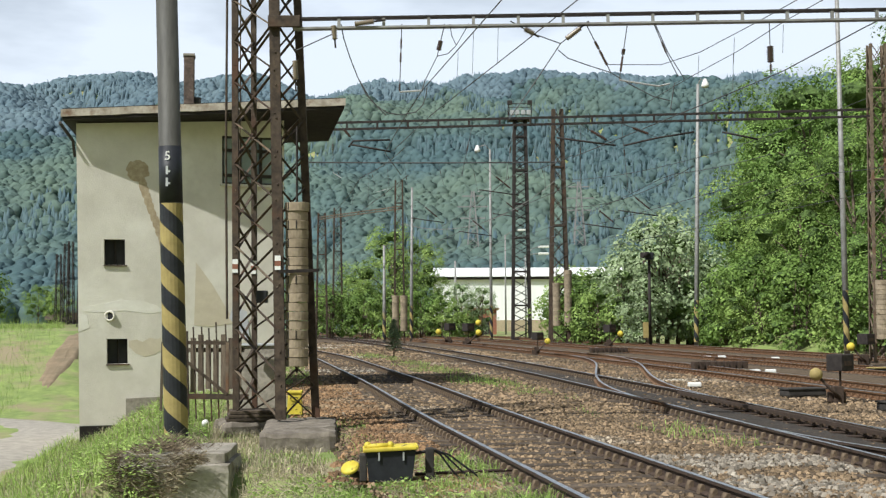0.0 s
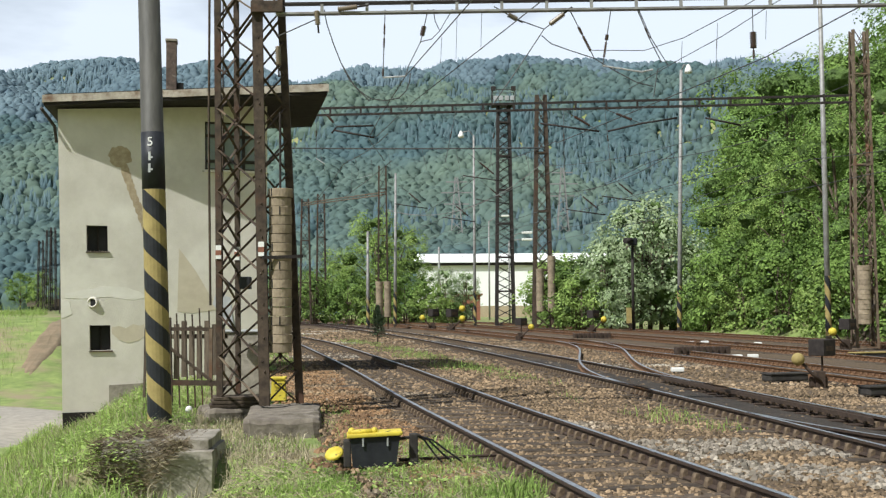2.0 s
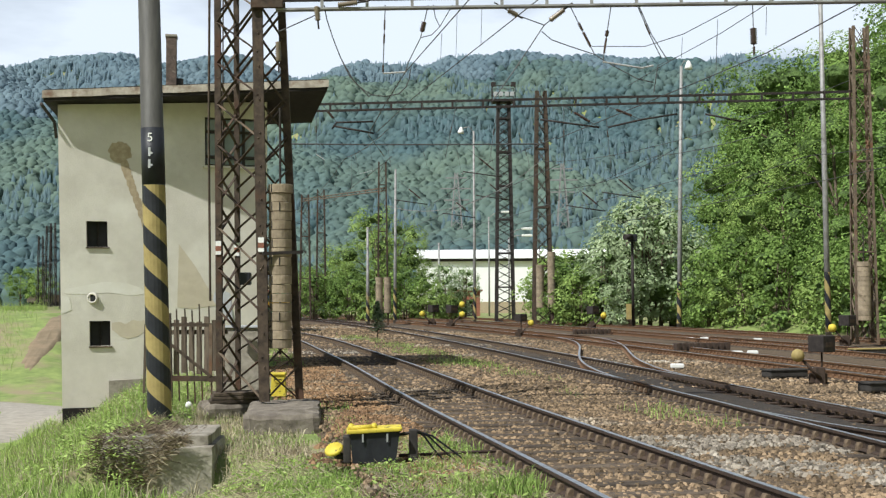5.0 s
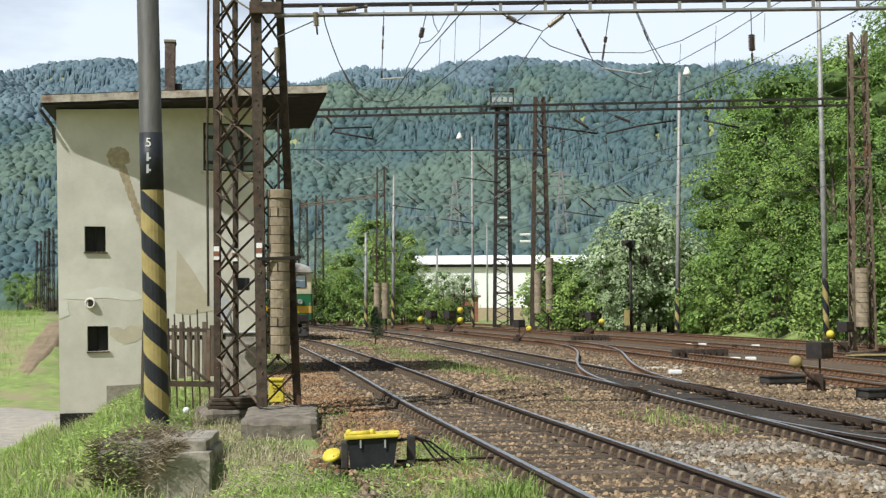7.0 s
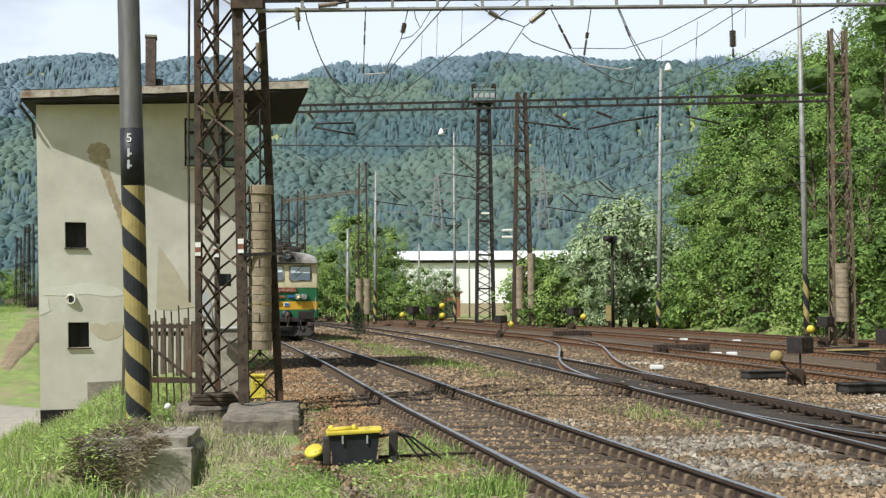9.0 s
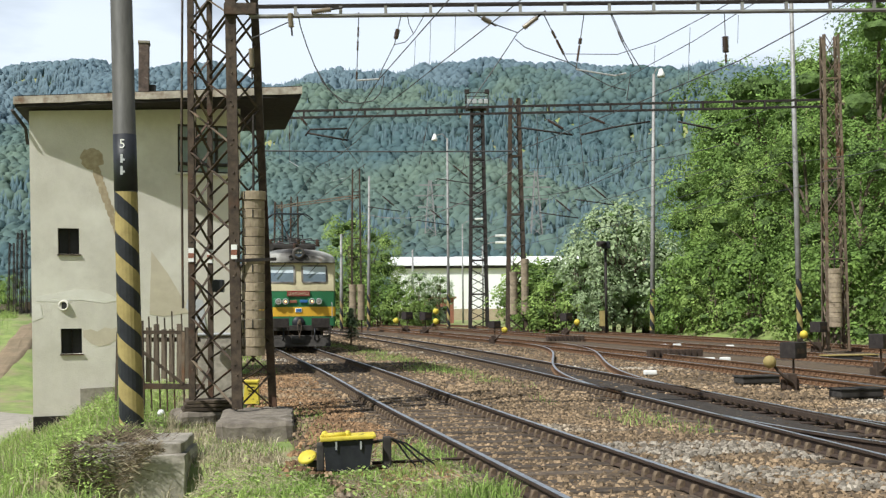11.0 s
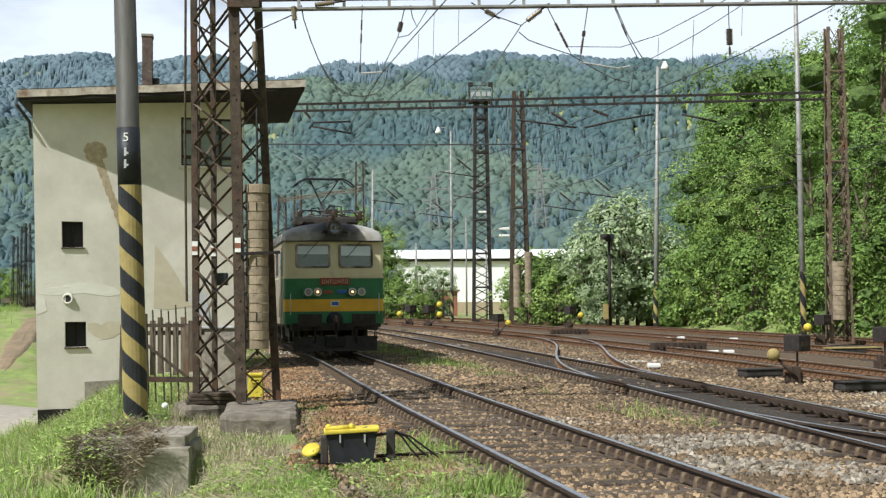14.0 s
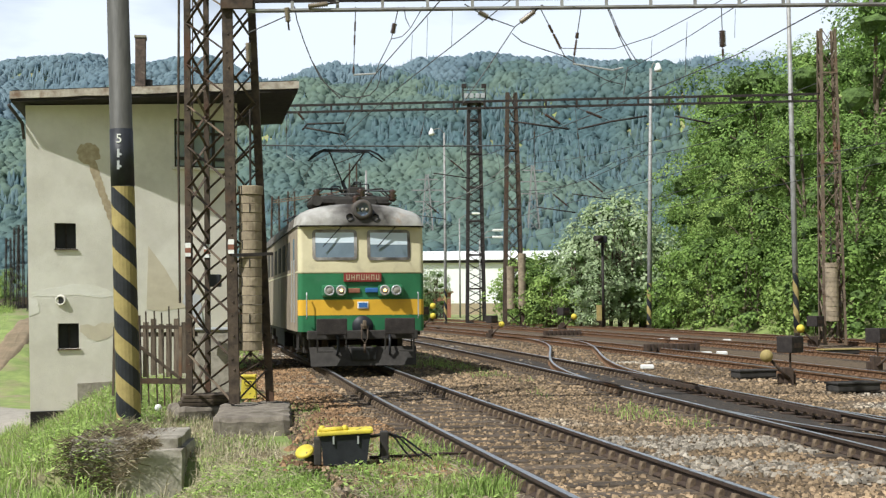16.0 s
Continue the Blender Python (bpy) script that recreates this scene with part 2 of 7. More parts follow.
def sooty_visor():
    """Pale grey paint, blackened in the middle by the headlight and along the top."""
    m = material("sooty_visor_paint", (0.42, 0.41, 0.385), (0.26, 0.245, 0.22), 2.2, 0.55, bump=0.15, spots=(0.30, 0.20, 0.13), spot_scale=1.6, spot_at=(0.58, 0.70))
    nt = m.node_tree
    p = nt.nodes["Principled BSDF"]
    col = p.inputs["Base Color"].links[0].from_socket
    tc = nt.nodes.new("ShaderNodeTexCoord")
    sep = nt.nodes.new("ShaderNodeSeparateXYZ")
    nt.links.new(tc.outputs["Object"], sep.inputs["Vector"])
    no = nt.nodes.new("ShaderNodeTexNoise")
    no.inputs["Scale"].default_value, no.inputs["Detail"].default_value = 2.6, 5.0
    nt.links.new(tc.outputs["Object"], no.inputs["Vector"])
    side = nt.nodes.new("ShaderNodeMath")
    side.operation = "ABSOLUTE"
    nt.links.new(sep.outputs["X"], side.inputs[0])
    far = nt.nodes.new("ShaderNodeMath")
    far.operation = "ADD"
    nt.links.new(side.outputs["Value"], far.inputs[0])
    nt.links.new(no.outputs["Fac"], far.inputs[1])
    ra = nt.nodes.new("ShaderNodeMapRange")
    ra.inputs["From Min"].default_value, ra.inputs["From Max"].default_value = 0.80, 1.40
    nt.links.new(far.outputs["Value"], ra.inputs["Value"])
    mx = nt.nodes.new("ShaderNodeMix")
    mx.data_type = "RGBA"
    mx.inputs["A"].default_value = (0.05, 0.044, 0.038, 1)
    nt.links.new(ra.outputs["Result"], mx.inputs["Factor"])
    nt.links.new(col, mx.inputs["B"])
    nt.links.new(mx.outputs["Result"], p.inputs["Base Color"])
    return m


MAT["visor"] = sooty_visor()


# ---- mesh helpers ----
class Geo:
    """Gathers vertices and faces of one mesh."""

    def __init__(self):
        self.v, self.f, self.smooth = [], [], []

    def add(self, verts, faces, smooth=False):
        n = len(self.v)
        self.v += [tuple(p) for p in verts]
        self.f += [tuple(i + n for i in q) for q in faces]
        self.smooth += [smooth] * len(faces)
        return self

    def box(self, x0, x1, y0, y1, z0, z1):
        return self.add([(x, y, z) for x in (x0, x1) for y in (y0, y1) for z in (z0, z1)],
                        [(0, 1, 3, 2), (4, 6, 7, 5), (0, 4, 5, 1), (2, 3, 7, 6), (0, 2, 6, 4), (1, 5, 7, 3)])

    def bevel_box(self, x0, x1, y0, y1, z0, z1, b=0.02):
        """A box with all its edges chamfered."""
        bm = bmesh.new()
        bmesh.ops.create_cube(bm, size=1.0)
        for w in bm.verts:
            w.co = Vector((x0 + (w.co.x + 0.5) * (x1 - x0), y0 + (w.co.y + 0.5) * (y1 - y0), z0 + (w.co.z + 0.5) * (z1 - z0)))
        bmesh.ops.bevel(bm, geom=bm.edges[:], offset=b, segments=2, affect="EDGES", profile=0.6)
        bm.verts.index_update()
        self.add([w.co[:] for w in bm.verts], [[w.index for w in q.verts] for q in bm.faces])
        bm.free()
        return self

    def rough_block(self, x0, x1, y0, y1, z0, z1, amount=0.03, cuts=7, seed=0.0):
        """A block of old concrete: chipped, uneven faces and edges."""
        bm = bmesh.new()
        bmesh.ops.create_cube(bm, size=1.0)
        bmesh.ops.subdivide_edges(bm, edges=bm.edges[:], cuts=cuts, use_grid_fill=True)
        for w in bm.verts:
            c = w.co.copy()
            edge = sum(abs(k) > 0.49 for k in c)
            p = Vector((x0 + (c.x + 0.5) * (x1 - x0), y0 + (c.y + 0.5) * (y1 - y0), z0 + (c.z + 0.5) * (z1 - z0)))
            n = noise.noise_vector(p * 3.1 + Vector((seed, 0, 0))) + 0.5 * noise.noise_vector(p * 9.0)
            p += n * amount - Vector((c.x * (x1 - x0), c.y * (y1 - y0), c.z * (z1 - z0))).normalized() * (amount * 1.2 * (edge - 1) if edge > 1 else 0)
            w.co = p
        bm.verts.index_update()
        self.add([w.co[:] for w in bm.verts], [[w.index for w in q.verts] for q in bm.faces])
        bm.free()
        return self

    def bar(self, p, q, w, h=None, up=(0, 0, 1)):
        """A bar of rectangular section from p to q."""
        p, q, h = Vector(p), Vector(q), h or w
        d = (q - p).normalized()
        up = Vector(up) if abs(d.dot(Vector(up))) < 0.98 else Vector((1, 0, 0))
        s = d.cross(up).normalized() * w / 2
        u = s.cross(d).normalized() * h / 2
        return self.add([e + i * s + j * u for e in (p, q) for i, j in ((-1, -1), (1, -1), (1, 1), (-1, 1))],
                        [(3, 2, 1, 0), (4, 5, 6, 7), (0, 1, 5, 4), (1, 2, 6, 5), (2, 3, 7, 6), (3, 0, 4, 7)])

    def tube(self, points, radii, n=10, caps=True):
        """A round tube along points; radii one number or one for each point."""
        pts = [Vector(p) for p in points]
        if isinstance(radii, (int, float)):
            radii = [radii] * len(pts)
        rings, ref = [], None
        for i, p in enumerate(pts):
            d = (pts[min(i + 1, len(pts) - 1)] - pts[max(i - 1, 0)]).normalized()
            if ref is None:
                ref = d.orthogonal().normalized()
            s = (ref - d * ref.dot(d)).normalized()
            ref = s
            t = d.cross(s)
            rings.append([p + radii[i] * (math.cos(a) * s + math.sin(a) * t) for a in (2 * math.pi * k / n for k in range(n))])
        faces = [(i * n + k, i * n + (k + 1) % n, (i + 1) * n + (k + 1) % n, (i + 1) * n + k) for i in range(len(pts) - 1) for k in range(n)]
        base = len(self.v)
        self.add([p for r in rings for p in r], faces, n > 6)
        if caps:
            self.f += [tuple(base + k for k in reversed(range(n))), tuple(base + (len(pts) - 1) * n + k for k in range(n))]
            self.smooth += [False, False]
        return self

    def lathe(self, profile, n=16, at=(0, 0, 0), axis="z"):
        """Turns (radius, height) pairs round an axis."""
        turn = {"z": lambda r, h, a: (r * math.cos(a), r * math.sin(a), h), "y": lambda r, h, a: (r * math.cos(a), h, r * math.sin(a)),
                "x": lambda r, h, a: (h, r * math.cos(a), r * math.sin(a))}[axis]
        vs = [Vector(at) + Vector(turn(r, h, 2 * math.pi * k / n)) for r, h in profile for k in range(n)]
        fs = [(i * n + k, i * n + (k + 1) % n, (i + 1) * n + (k + 1) % n, (i + 1) * n + k) for i in range(len(profile) - 1) for k in range(n)]
        return self.add(vs, fs, True)

    def ball(self, c, r, n=10):
        return self.lathe([(max(0.001, r * math.sin(math.pi * i / n)), -r * math.cos(math.pi * i / n)) for i in range(n + 1)], n + 4, c)

    def prism(self, outline, lo, hi, axis="y"):
        """An outline of (a, b) pairs drawn out along an axis, with closed ends."""
        put = {"y": lambda a, b, h: (a, h, b), "z": lambda a, b, h: (a, b, h), "x": lambda a, b, h: (h, a, b)}[axis]
        n = len(outline)
        vs = [put(a, b, h) for h in (lo, hi) for a, b in outline]
        return self.add(vs, [(k, (k + 1) % n, n + (k + 1) % n, n + k) for k in range(n)] + [tuple(reversed(range(n))), tuple(range(n, 2 * n))])

    def channel(self, p, q, w, d, t=0.012):
        """A steel channel of C section from p to q, its back to the camera side."""
        o = [(-w / 2, 0), (w / 2, 0), (w / 2, d), (w / 2 - t, d), (w / 2 - t, t), (-w / 2 + t, t), (-w / 2 + t, d), (-w / 2, d)]
        vs = [Vector(e) + Vector((a, b, 0)) for e in (p, q) for a, b in o]
        return self.add(vs, [(k, (k + 1) % 8, 8 + (k + 1) % 8, 8 + k) for k in range(8)] + [tuple(range(7, -1, -1)), tuple(range(8, 16))])

    def mesh(self, name, mat, recalc=True, weld=False):
        me = bpy.data.meshes.new(name)
        me.from_pydata(self.v, [], self.f)
        me.polygons.foreach_set("use_smooth", self.smooth)
        if recalc and len(self.f) < 20000:
            bm = bmesh.new()
            bm.from_mesh(me)
            if weld:
                bmesh.ops.remove_doubles(bm, verts=bm.verts[:], dist=0.0005)
            bmesh.ops.recalc_face_normals(bm, faces=bm.faces[:])
            bm.to_mesh(me)
            bm.free()
        me.materials.append(mat)
        me.update()
        return me


def thing(name, label, category, at=(0, 0, 0), group="", kind="", turn=0.0):
    e = new(name)
    e.empty_display_size = 0.2
    e.matrix_world = pose(*at, 0, 0, turn)
    return tagged(e, label, category, group, kind)


def part(name, geo, mat, parent, label=""):
    """One mesh object under a thing or a part, in its space."""
    me = geo if isinstance(geo, bpy.types.Mesh) else geo.mesh(name, MAT[mat] if isinstance(mat, str) else mat)
    ob = new(name, me)
    ob.parent = parent
    return tagged(ob, label)


def single(name, geo, mat, label, category, at=(0, 0, 0), group="", kind="", turn=0.0):
    """A thing that is one mesh."""
    ob = new(name, geo.mesh(name, MAT[mat]))
    ob.matrix_world = pose(*at, 0, 0, turn)
    return tagged(ob, label, category, group, kind)


def smooth(a, b, x):
    t = min(1.0, max(0.0, (x - a) / (b - a)))
    return t * t * (3 - 2 * t)


rng = random.Random(7)


# ---- lie of the land and of the tracks ----
def along(y):
    """Centre line of the train's track: x at y."""
    x = 3.78 - 0.1625 * y + 0.2 * smooth(18, 34, y)
    if y > 48:
        x -= (min(y, 100) - 48) ** 2 / 385 + max(0, y - 100) * 0.27
    return x


def valley(y):
    """Foot line that the banks, the path and the wood follow."""
    x = 3.78 - 0.1625 * y + 0.1 * smooth(18, 34, y) * smooth(80, 50, y)
    if y > 40:
        x -= (min(y, 150) - 40) ** 2 / 460 + max(0, y - 150) * 0.478
    return x


def main_line(y):
    """Centre line of the next track."""
    y2 = min(y, 150)
    return 6.755 - 0.0684 * y2 - 0.0007 * y2 * y2 - max(0, y - 150) * 0.278


def crossover(y):
    return main_line(y) + 5.2 * smooth(24, 55, y)


def branch(y):
    """A turnout leaving the main line towards the near side."""
    return main_line(y) + 0.03 * max(0.0, 18.6 - y) ** 2 + 0.004


def fbm(x, y, s, o=4):
    return noise.fractal(Vector((x * s, y * s, 3.1)), 1.0, 2.0, o)


def crest(x):
    h = 173 - 16 * math.exp(-((x + 88) / 26) ** 2) + 10 * math.exp(-((x - 45) / 42) ** 2) - 6 * math.exp(-((x - 110) / 60) ** 2)
    h += 6 * math.exp(-((x - 230) / 60) ** 2) - 6 * math.exp(-((x + 300) / 20) ** 2)
    return h + 5 * fbm(x, 0, 0.02)


def ground_z(x, y):
    yy = min(max(y, -20), 120)
    s = x - valley(yy)
    z = -0.10
    drop = -1.30 * smooth(4.9, 8.3, -s)
    if y > 34:
        drop += 2.75 * smooth(7.5, 10.5, -s) * smooth(41, 62, y)
    z += drop
    if s > 26.5 and y < 330:
        up = s - 26.5 - 0.6 * max(0, y - 72)
        z += 0.62 * max(0, min(up, 60)) * smooth(330, 150, y)
    z -= 0.85 * math.exp(-((x + 3.0) / 0.75) ** 4 - ((y - 13.5) / 1.3) ** 4)
    z += 0.05 * fbm(x, y, 0.9) * smooth(4.2, 5.5, abs(s)) if y < 120 else 0
    if y > 260:
        z += (crest(x) + 14 * fbm(x, y, 0.006) + 26 * fbm(x + 0.5 * y, 0, 0.011, 2) * smooth(260, 520, y) * smooth(960, 760, y)) * smooth(260, 980, y) - 2 * smooth(260, 300, y)
    # unseen hillside behind the camera, added to cut off the low sky
    if y < -60:
        z += (150 + 12 * fbm(x, y, 0.006)) * smooth(-60, -520, y)
    return z


def ground_sheet():
    xs = [-1400, -900, -600] + list(range(-480, -40, 20)) + [-40 + 2 * i for i in range(10)] + [-20 + 0.5 * i for i in range(36)] \
        + [-2 + 2 * i for i in range(21)] + list(range(40, 60, 4)) + list(range(60, 560, 20)) + [600, 900, 1400]
    ys = [-1400, -800, -620, -520, -440, -360, -280, -210, -150, -100, -60, -30, -15] + [-8 + 0.8 * i for i in range(66)] + [45 + 2.5 * i for i in range(34)] + list(range(132, 1000, 16)) \
        + [1010, 1100, 1300, 1700, 2600]
    g = Geo()
    n = len(ys)
    for x in xs:
        g.v += [(x, y, ground_z(x, y)) for y in ys]
    g.f = [(i * n + j, (i + 1) * n + j, (i + 1) * n + j + 1, i * n + j + 1) for i in range(len(xs) - 1) for j in range(n - 1)]
    g.smooth = [True] * len(g.f)
    single("ground", g, "ground", "grassy embankment and meadow falling away beside the tracks", "ground", kind="structure")


ground_sheet()


def ballast_bed():
    g = Geo()
    ss = [-2.7, -2.2, -1.7, -1.2, -0.6, 0, 0.6, 1.2, 1.8, 2.4, 3.2, 4.0, 4.8, 6, 8, 10, 13, 16, 19, 22, 25, 26.5]
    ys = [-20, -10, 0, 4] + [7 + 0.5 * i for i in range(60)] + [37 + 1.5 * i for i in range(40)] + list(range(98, 200, 6))
    for s in ss:
        for y in ys:
            z = -0.18 if s in (-2.7, 26.5) else 0.006 + 0.02 * fbm(s + along(y), y, 1.1)
            g.v.append((along(min(y, 95)) + s - (main_line(95) - main_line(max(95, y))), y, z))
    n = len(ys)
    g.f = [(i * n + j, (i + 1) * n + j, (i + 1) * n + j + 1, i * n + j + 1) for i in range(len(ss) - 1) for j in range(n - 1)]
    g.smooth = [True] * len(g.f)
    single("ballast", g, "ballast", "brown oily track ballast between the rails", "ballast", kind="structure")


ballast_bed()


def oily_bed():
    """Oil-blackened ballast between the rails of the main line."""
    g = Geo()
    ys = [8 + 0.6 * i for i in range(110)]
    for y in ys:
        for k in range(7):
            a = -0.66 + 0.22 * k
            g.v.append((main_line(y) + a + 0.10 * fbm(a * 3, y, 0.8), y, 0.030 + 0.02 * fbm(main_line(y) + a, y, 1.1) - (0.03 if k in (0, 6) else 0)))
    g.f = [(7 * i + j, 7 * i + j + 1, 7 * i + j + 8, 7 * i + j + 7) for i in range(len(ys) - 1) for j in range(6)]
    g.smooth = [True] * len(g.f)
    single("oily_ballast", g, "oily", "oil-blackened ballast between the main line rails", "ballast", kind="structure")


oily_bed()


def country_path():
    g = Geo()
    ys = [8 + 1.0 * i for i in range(34)]
    for y in ys:
        c = valley(y) - 9.9 + 1.2 * smooth(28, 37, y) - 0.12 * max(0, y - 35) ** 2
        for k in (-1.5, -0.8, 0, 0.8, 1.5):
            g.v.append((c + k, y, ground_z(c + k, y) + (0.05 if abs(k) < 1.4 else -0.03)))
    g.f = [(5 * i + j, 5 * i + j + 1, 5 * i + j + 6, 5 * i + j + 5) for i in range(len(ys) - 1) for j in range(4)]
    g.smooth = [True] * len(g.f)
    single("path", g, "path", "pale trodden gravel path below the embankment", "path", kind="structure")


country_path()


def soil_slope():
    g = Geo()
    n, rings = 44, 5
    for j in range(rings + 1):
        for i in range(n):
            a = 2 * math.pi * i / n
            k = j / rings * (1 + 0.28 * fbm(math.cos(a) * 2, math.sin(a) * 2, 0.9))
            y = 54 + 6.6 * k * math.sin(a)
            x = valley(y) - 10.85 + 0.62 * k * math.cos(a) + 0.07 * (y - 53)
            g.v.append((x, y, ground_z(x, y) + (0.05 if j < rings else -0.12)))
    g.f = [(n * j + i, n * j + (i + 1) % n, n * (j + 1) + (i + 1) % n, n * (j + 1) + i) for j in range(rings) for i in range(n)]
    g.smooth = [True] * len(g.f)
    single("bare_soil", g, "soil", "bare brown earth slope above the path", "soil", kind="structure")


soil_slope()

RAIL = [(-0.063, 0), (0.063, 0), (0.063, 0.012), (0.012, 0.03), (0.010, 0.11), (0.035, 0.122), (0.035, 0.150), (-0.035, 0.150), (-0.035, 0.122), (-0.010, 0.11), (-0.012, 0.03), (-0.063, 0.012)]


def railway(fn, off, y0, y1, rusty, sleepers=True, label=""):
    t = thing("railway_track", label, "track", group="parallel railway tracks")
    step = 1.0
    ys = [y0 + step * i for i in range(int((y1 - y0) / step) + 1)]

    def spot(y, side):
        d = (fn(y + 0.1) - fn(y - 0.1)) / 0.2
        n = math.hypot(1, d)
        return fn(y) + off + side / n, y - d * side / n, d

    for side in (-0.7525, 0.7525):
        g, top = Geo(), Geo()
        m = len(RAIL)
        for y in ys:
            x, yy, d = spot(y, side)
            n = math.hypot(1, d)
            g.v += [(x + a / n, yy - d * a / n, 0.02 + b) for a, b in RAIL]
            top.v += [(x + a / n, yy - d * a / n, 0.1735) for a in (-0.030, 0.030)]
        k = len(ys)
        g.f = [(i * m + j, i * m + (j + 1) % m, (i + 1) * m + (j + 1) % m, (i + 1) * m + j) for i in range(k - 1) for j in range(m)]
        top.f = [(2 * i, 2 * i + 1, 2 * i + 3, 2 * i + 2) for i in range(k - 1)]
        g.smooth, top.smooth = [False] * len(g.f), [False] * len(top.f)
        r = part("rail", g, "rail_rust" if rusty else "rail", t, "rusty steel rail")
        part("running_face", top, "rail_rust" if rusty == 2 else "rail_top", r, "polished running surface")
    if sleepers:
        g = Geo().bevel_box(-1.25, 1.25, -0.125, 0.125, -0.12, 0.022, 0.02)
        me = g.mesh("sleeper", MAT["sleeper"])
        plate = Geo().prism([(-0.068, 0.014), (0.068, 0.014), (0.062, 0.070), (0.046, 0.106), (-0.046, 0.106), (-0.062, 0.070)], -0.045, 0.045)
        pme = plate.mesh("rail_clip", MAT["rail_rust" if rusty else "fastening"])
        y = y0 + 0.3
        count = 0
        while y < y1 - 1 and count < 125:
            d = (fn(y + 0.1) - fn(y - 0.1)) / 0.2
            ob = part("sleeper", me, None, t)
            m = pose(fn(y) + off, y, 0, 0, 0, -math.degrees(math.atan(d)))
            ob.matrix_local = m
            for side in (-0.7525, 0.7525):
                for e in (-0.155, 0.155):
                    pb = part("rail_clip", pme, None, t)
                    pb.matrix_local = m @ pose(side, e, 0)
            y += 0.62
            count += 1
    return t


railway(along, 0, 4, 150, 0, True, "dark worn railway track with shiny running faces on dirty ballast")
railway(main_line, 0, 6, 150, 0, True, "dark main line track curving away over brown ballast")
railway(main_line, 5.2, 10, 150, 1, True, "rusty siding track with orange-brown rails")
railway(main_line, 10.2, 16, 150, 1, True, "rusty siding track with orange-brown rails")
railway(main_line, 15.4, 24, 150, 1, True, "rusty siding track with orange-brown rails")
railway(crossover, 0, 23, 57, 1, False, "curved turnout rails crossing between two tracks")
railway(branch, 0, 8, 18.5, 0, False, "dark turnout rails leaving the main line")


# worn check rails and slide plates of the turnout
t = thing("check_rail", "worn grey check rail and slide plates beside the turnout", "check rail", group="turnout fittings")
for side, y0, y1 in ((0.63, 17, 27), (-0.63, 24, 30)):
    pts = [(main_line(y0 + (y1 - y0) * i / 8) + side, y0 + (y1 - y0) * i / 8, 0.13) for i in range(9)]
    for p, q in zip(pts, pts[1:]):
        part("rail_length", Geo().bar(p, q, 0.045, 0.06), "rail", t)
for i in range(16):
    y = 15.5 + 0.62 * i
    part("slide_plate", Geo().bevel_box(main_line(y) + 0.45, main_line(y) + 0.92, y - 0.07, y + 0.07, 0.02, 0.045, 0.008), "rail", t)


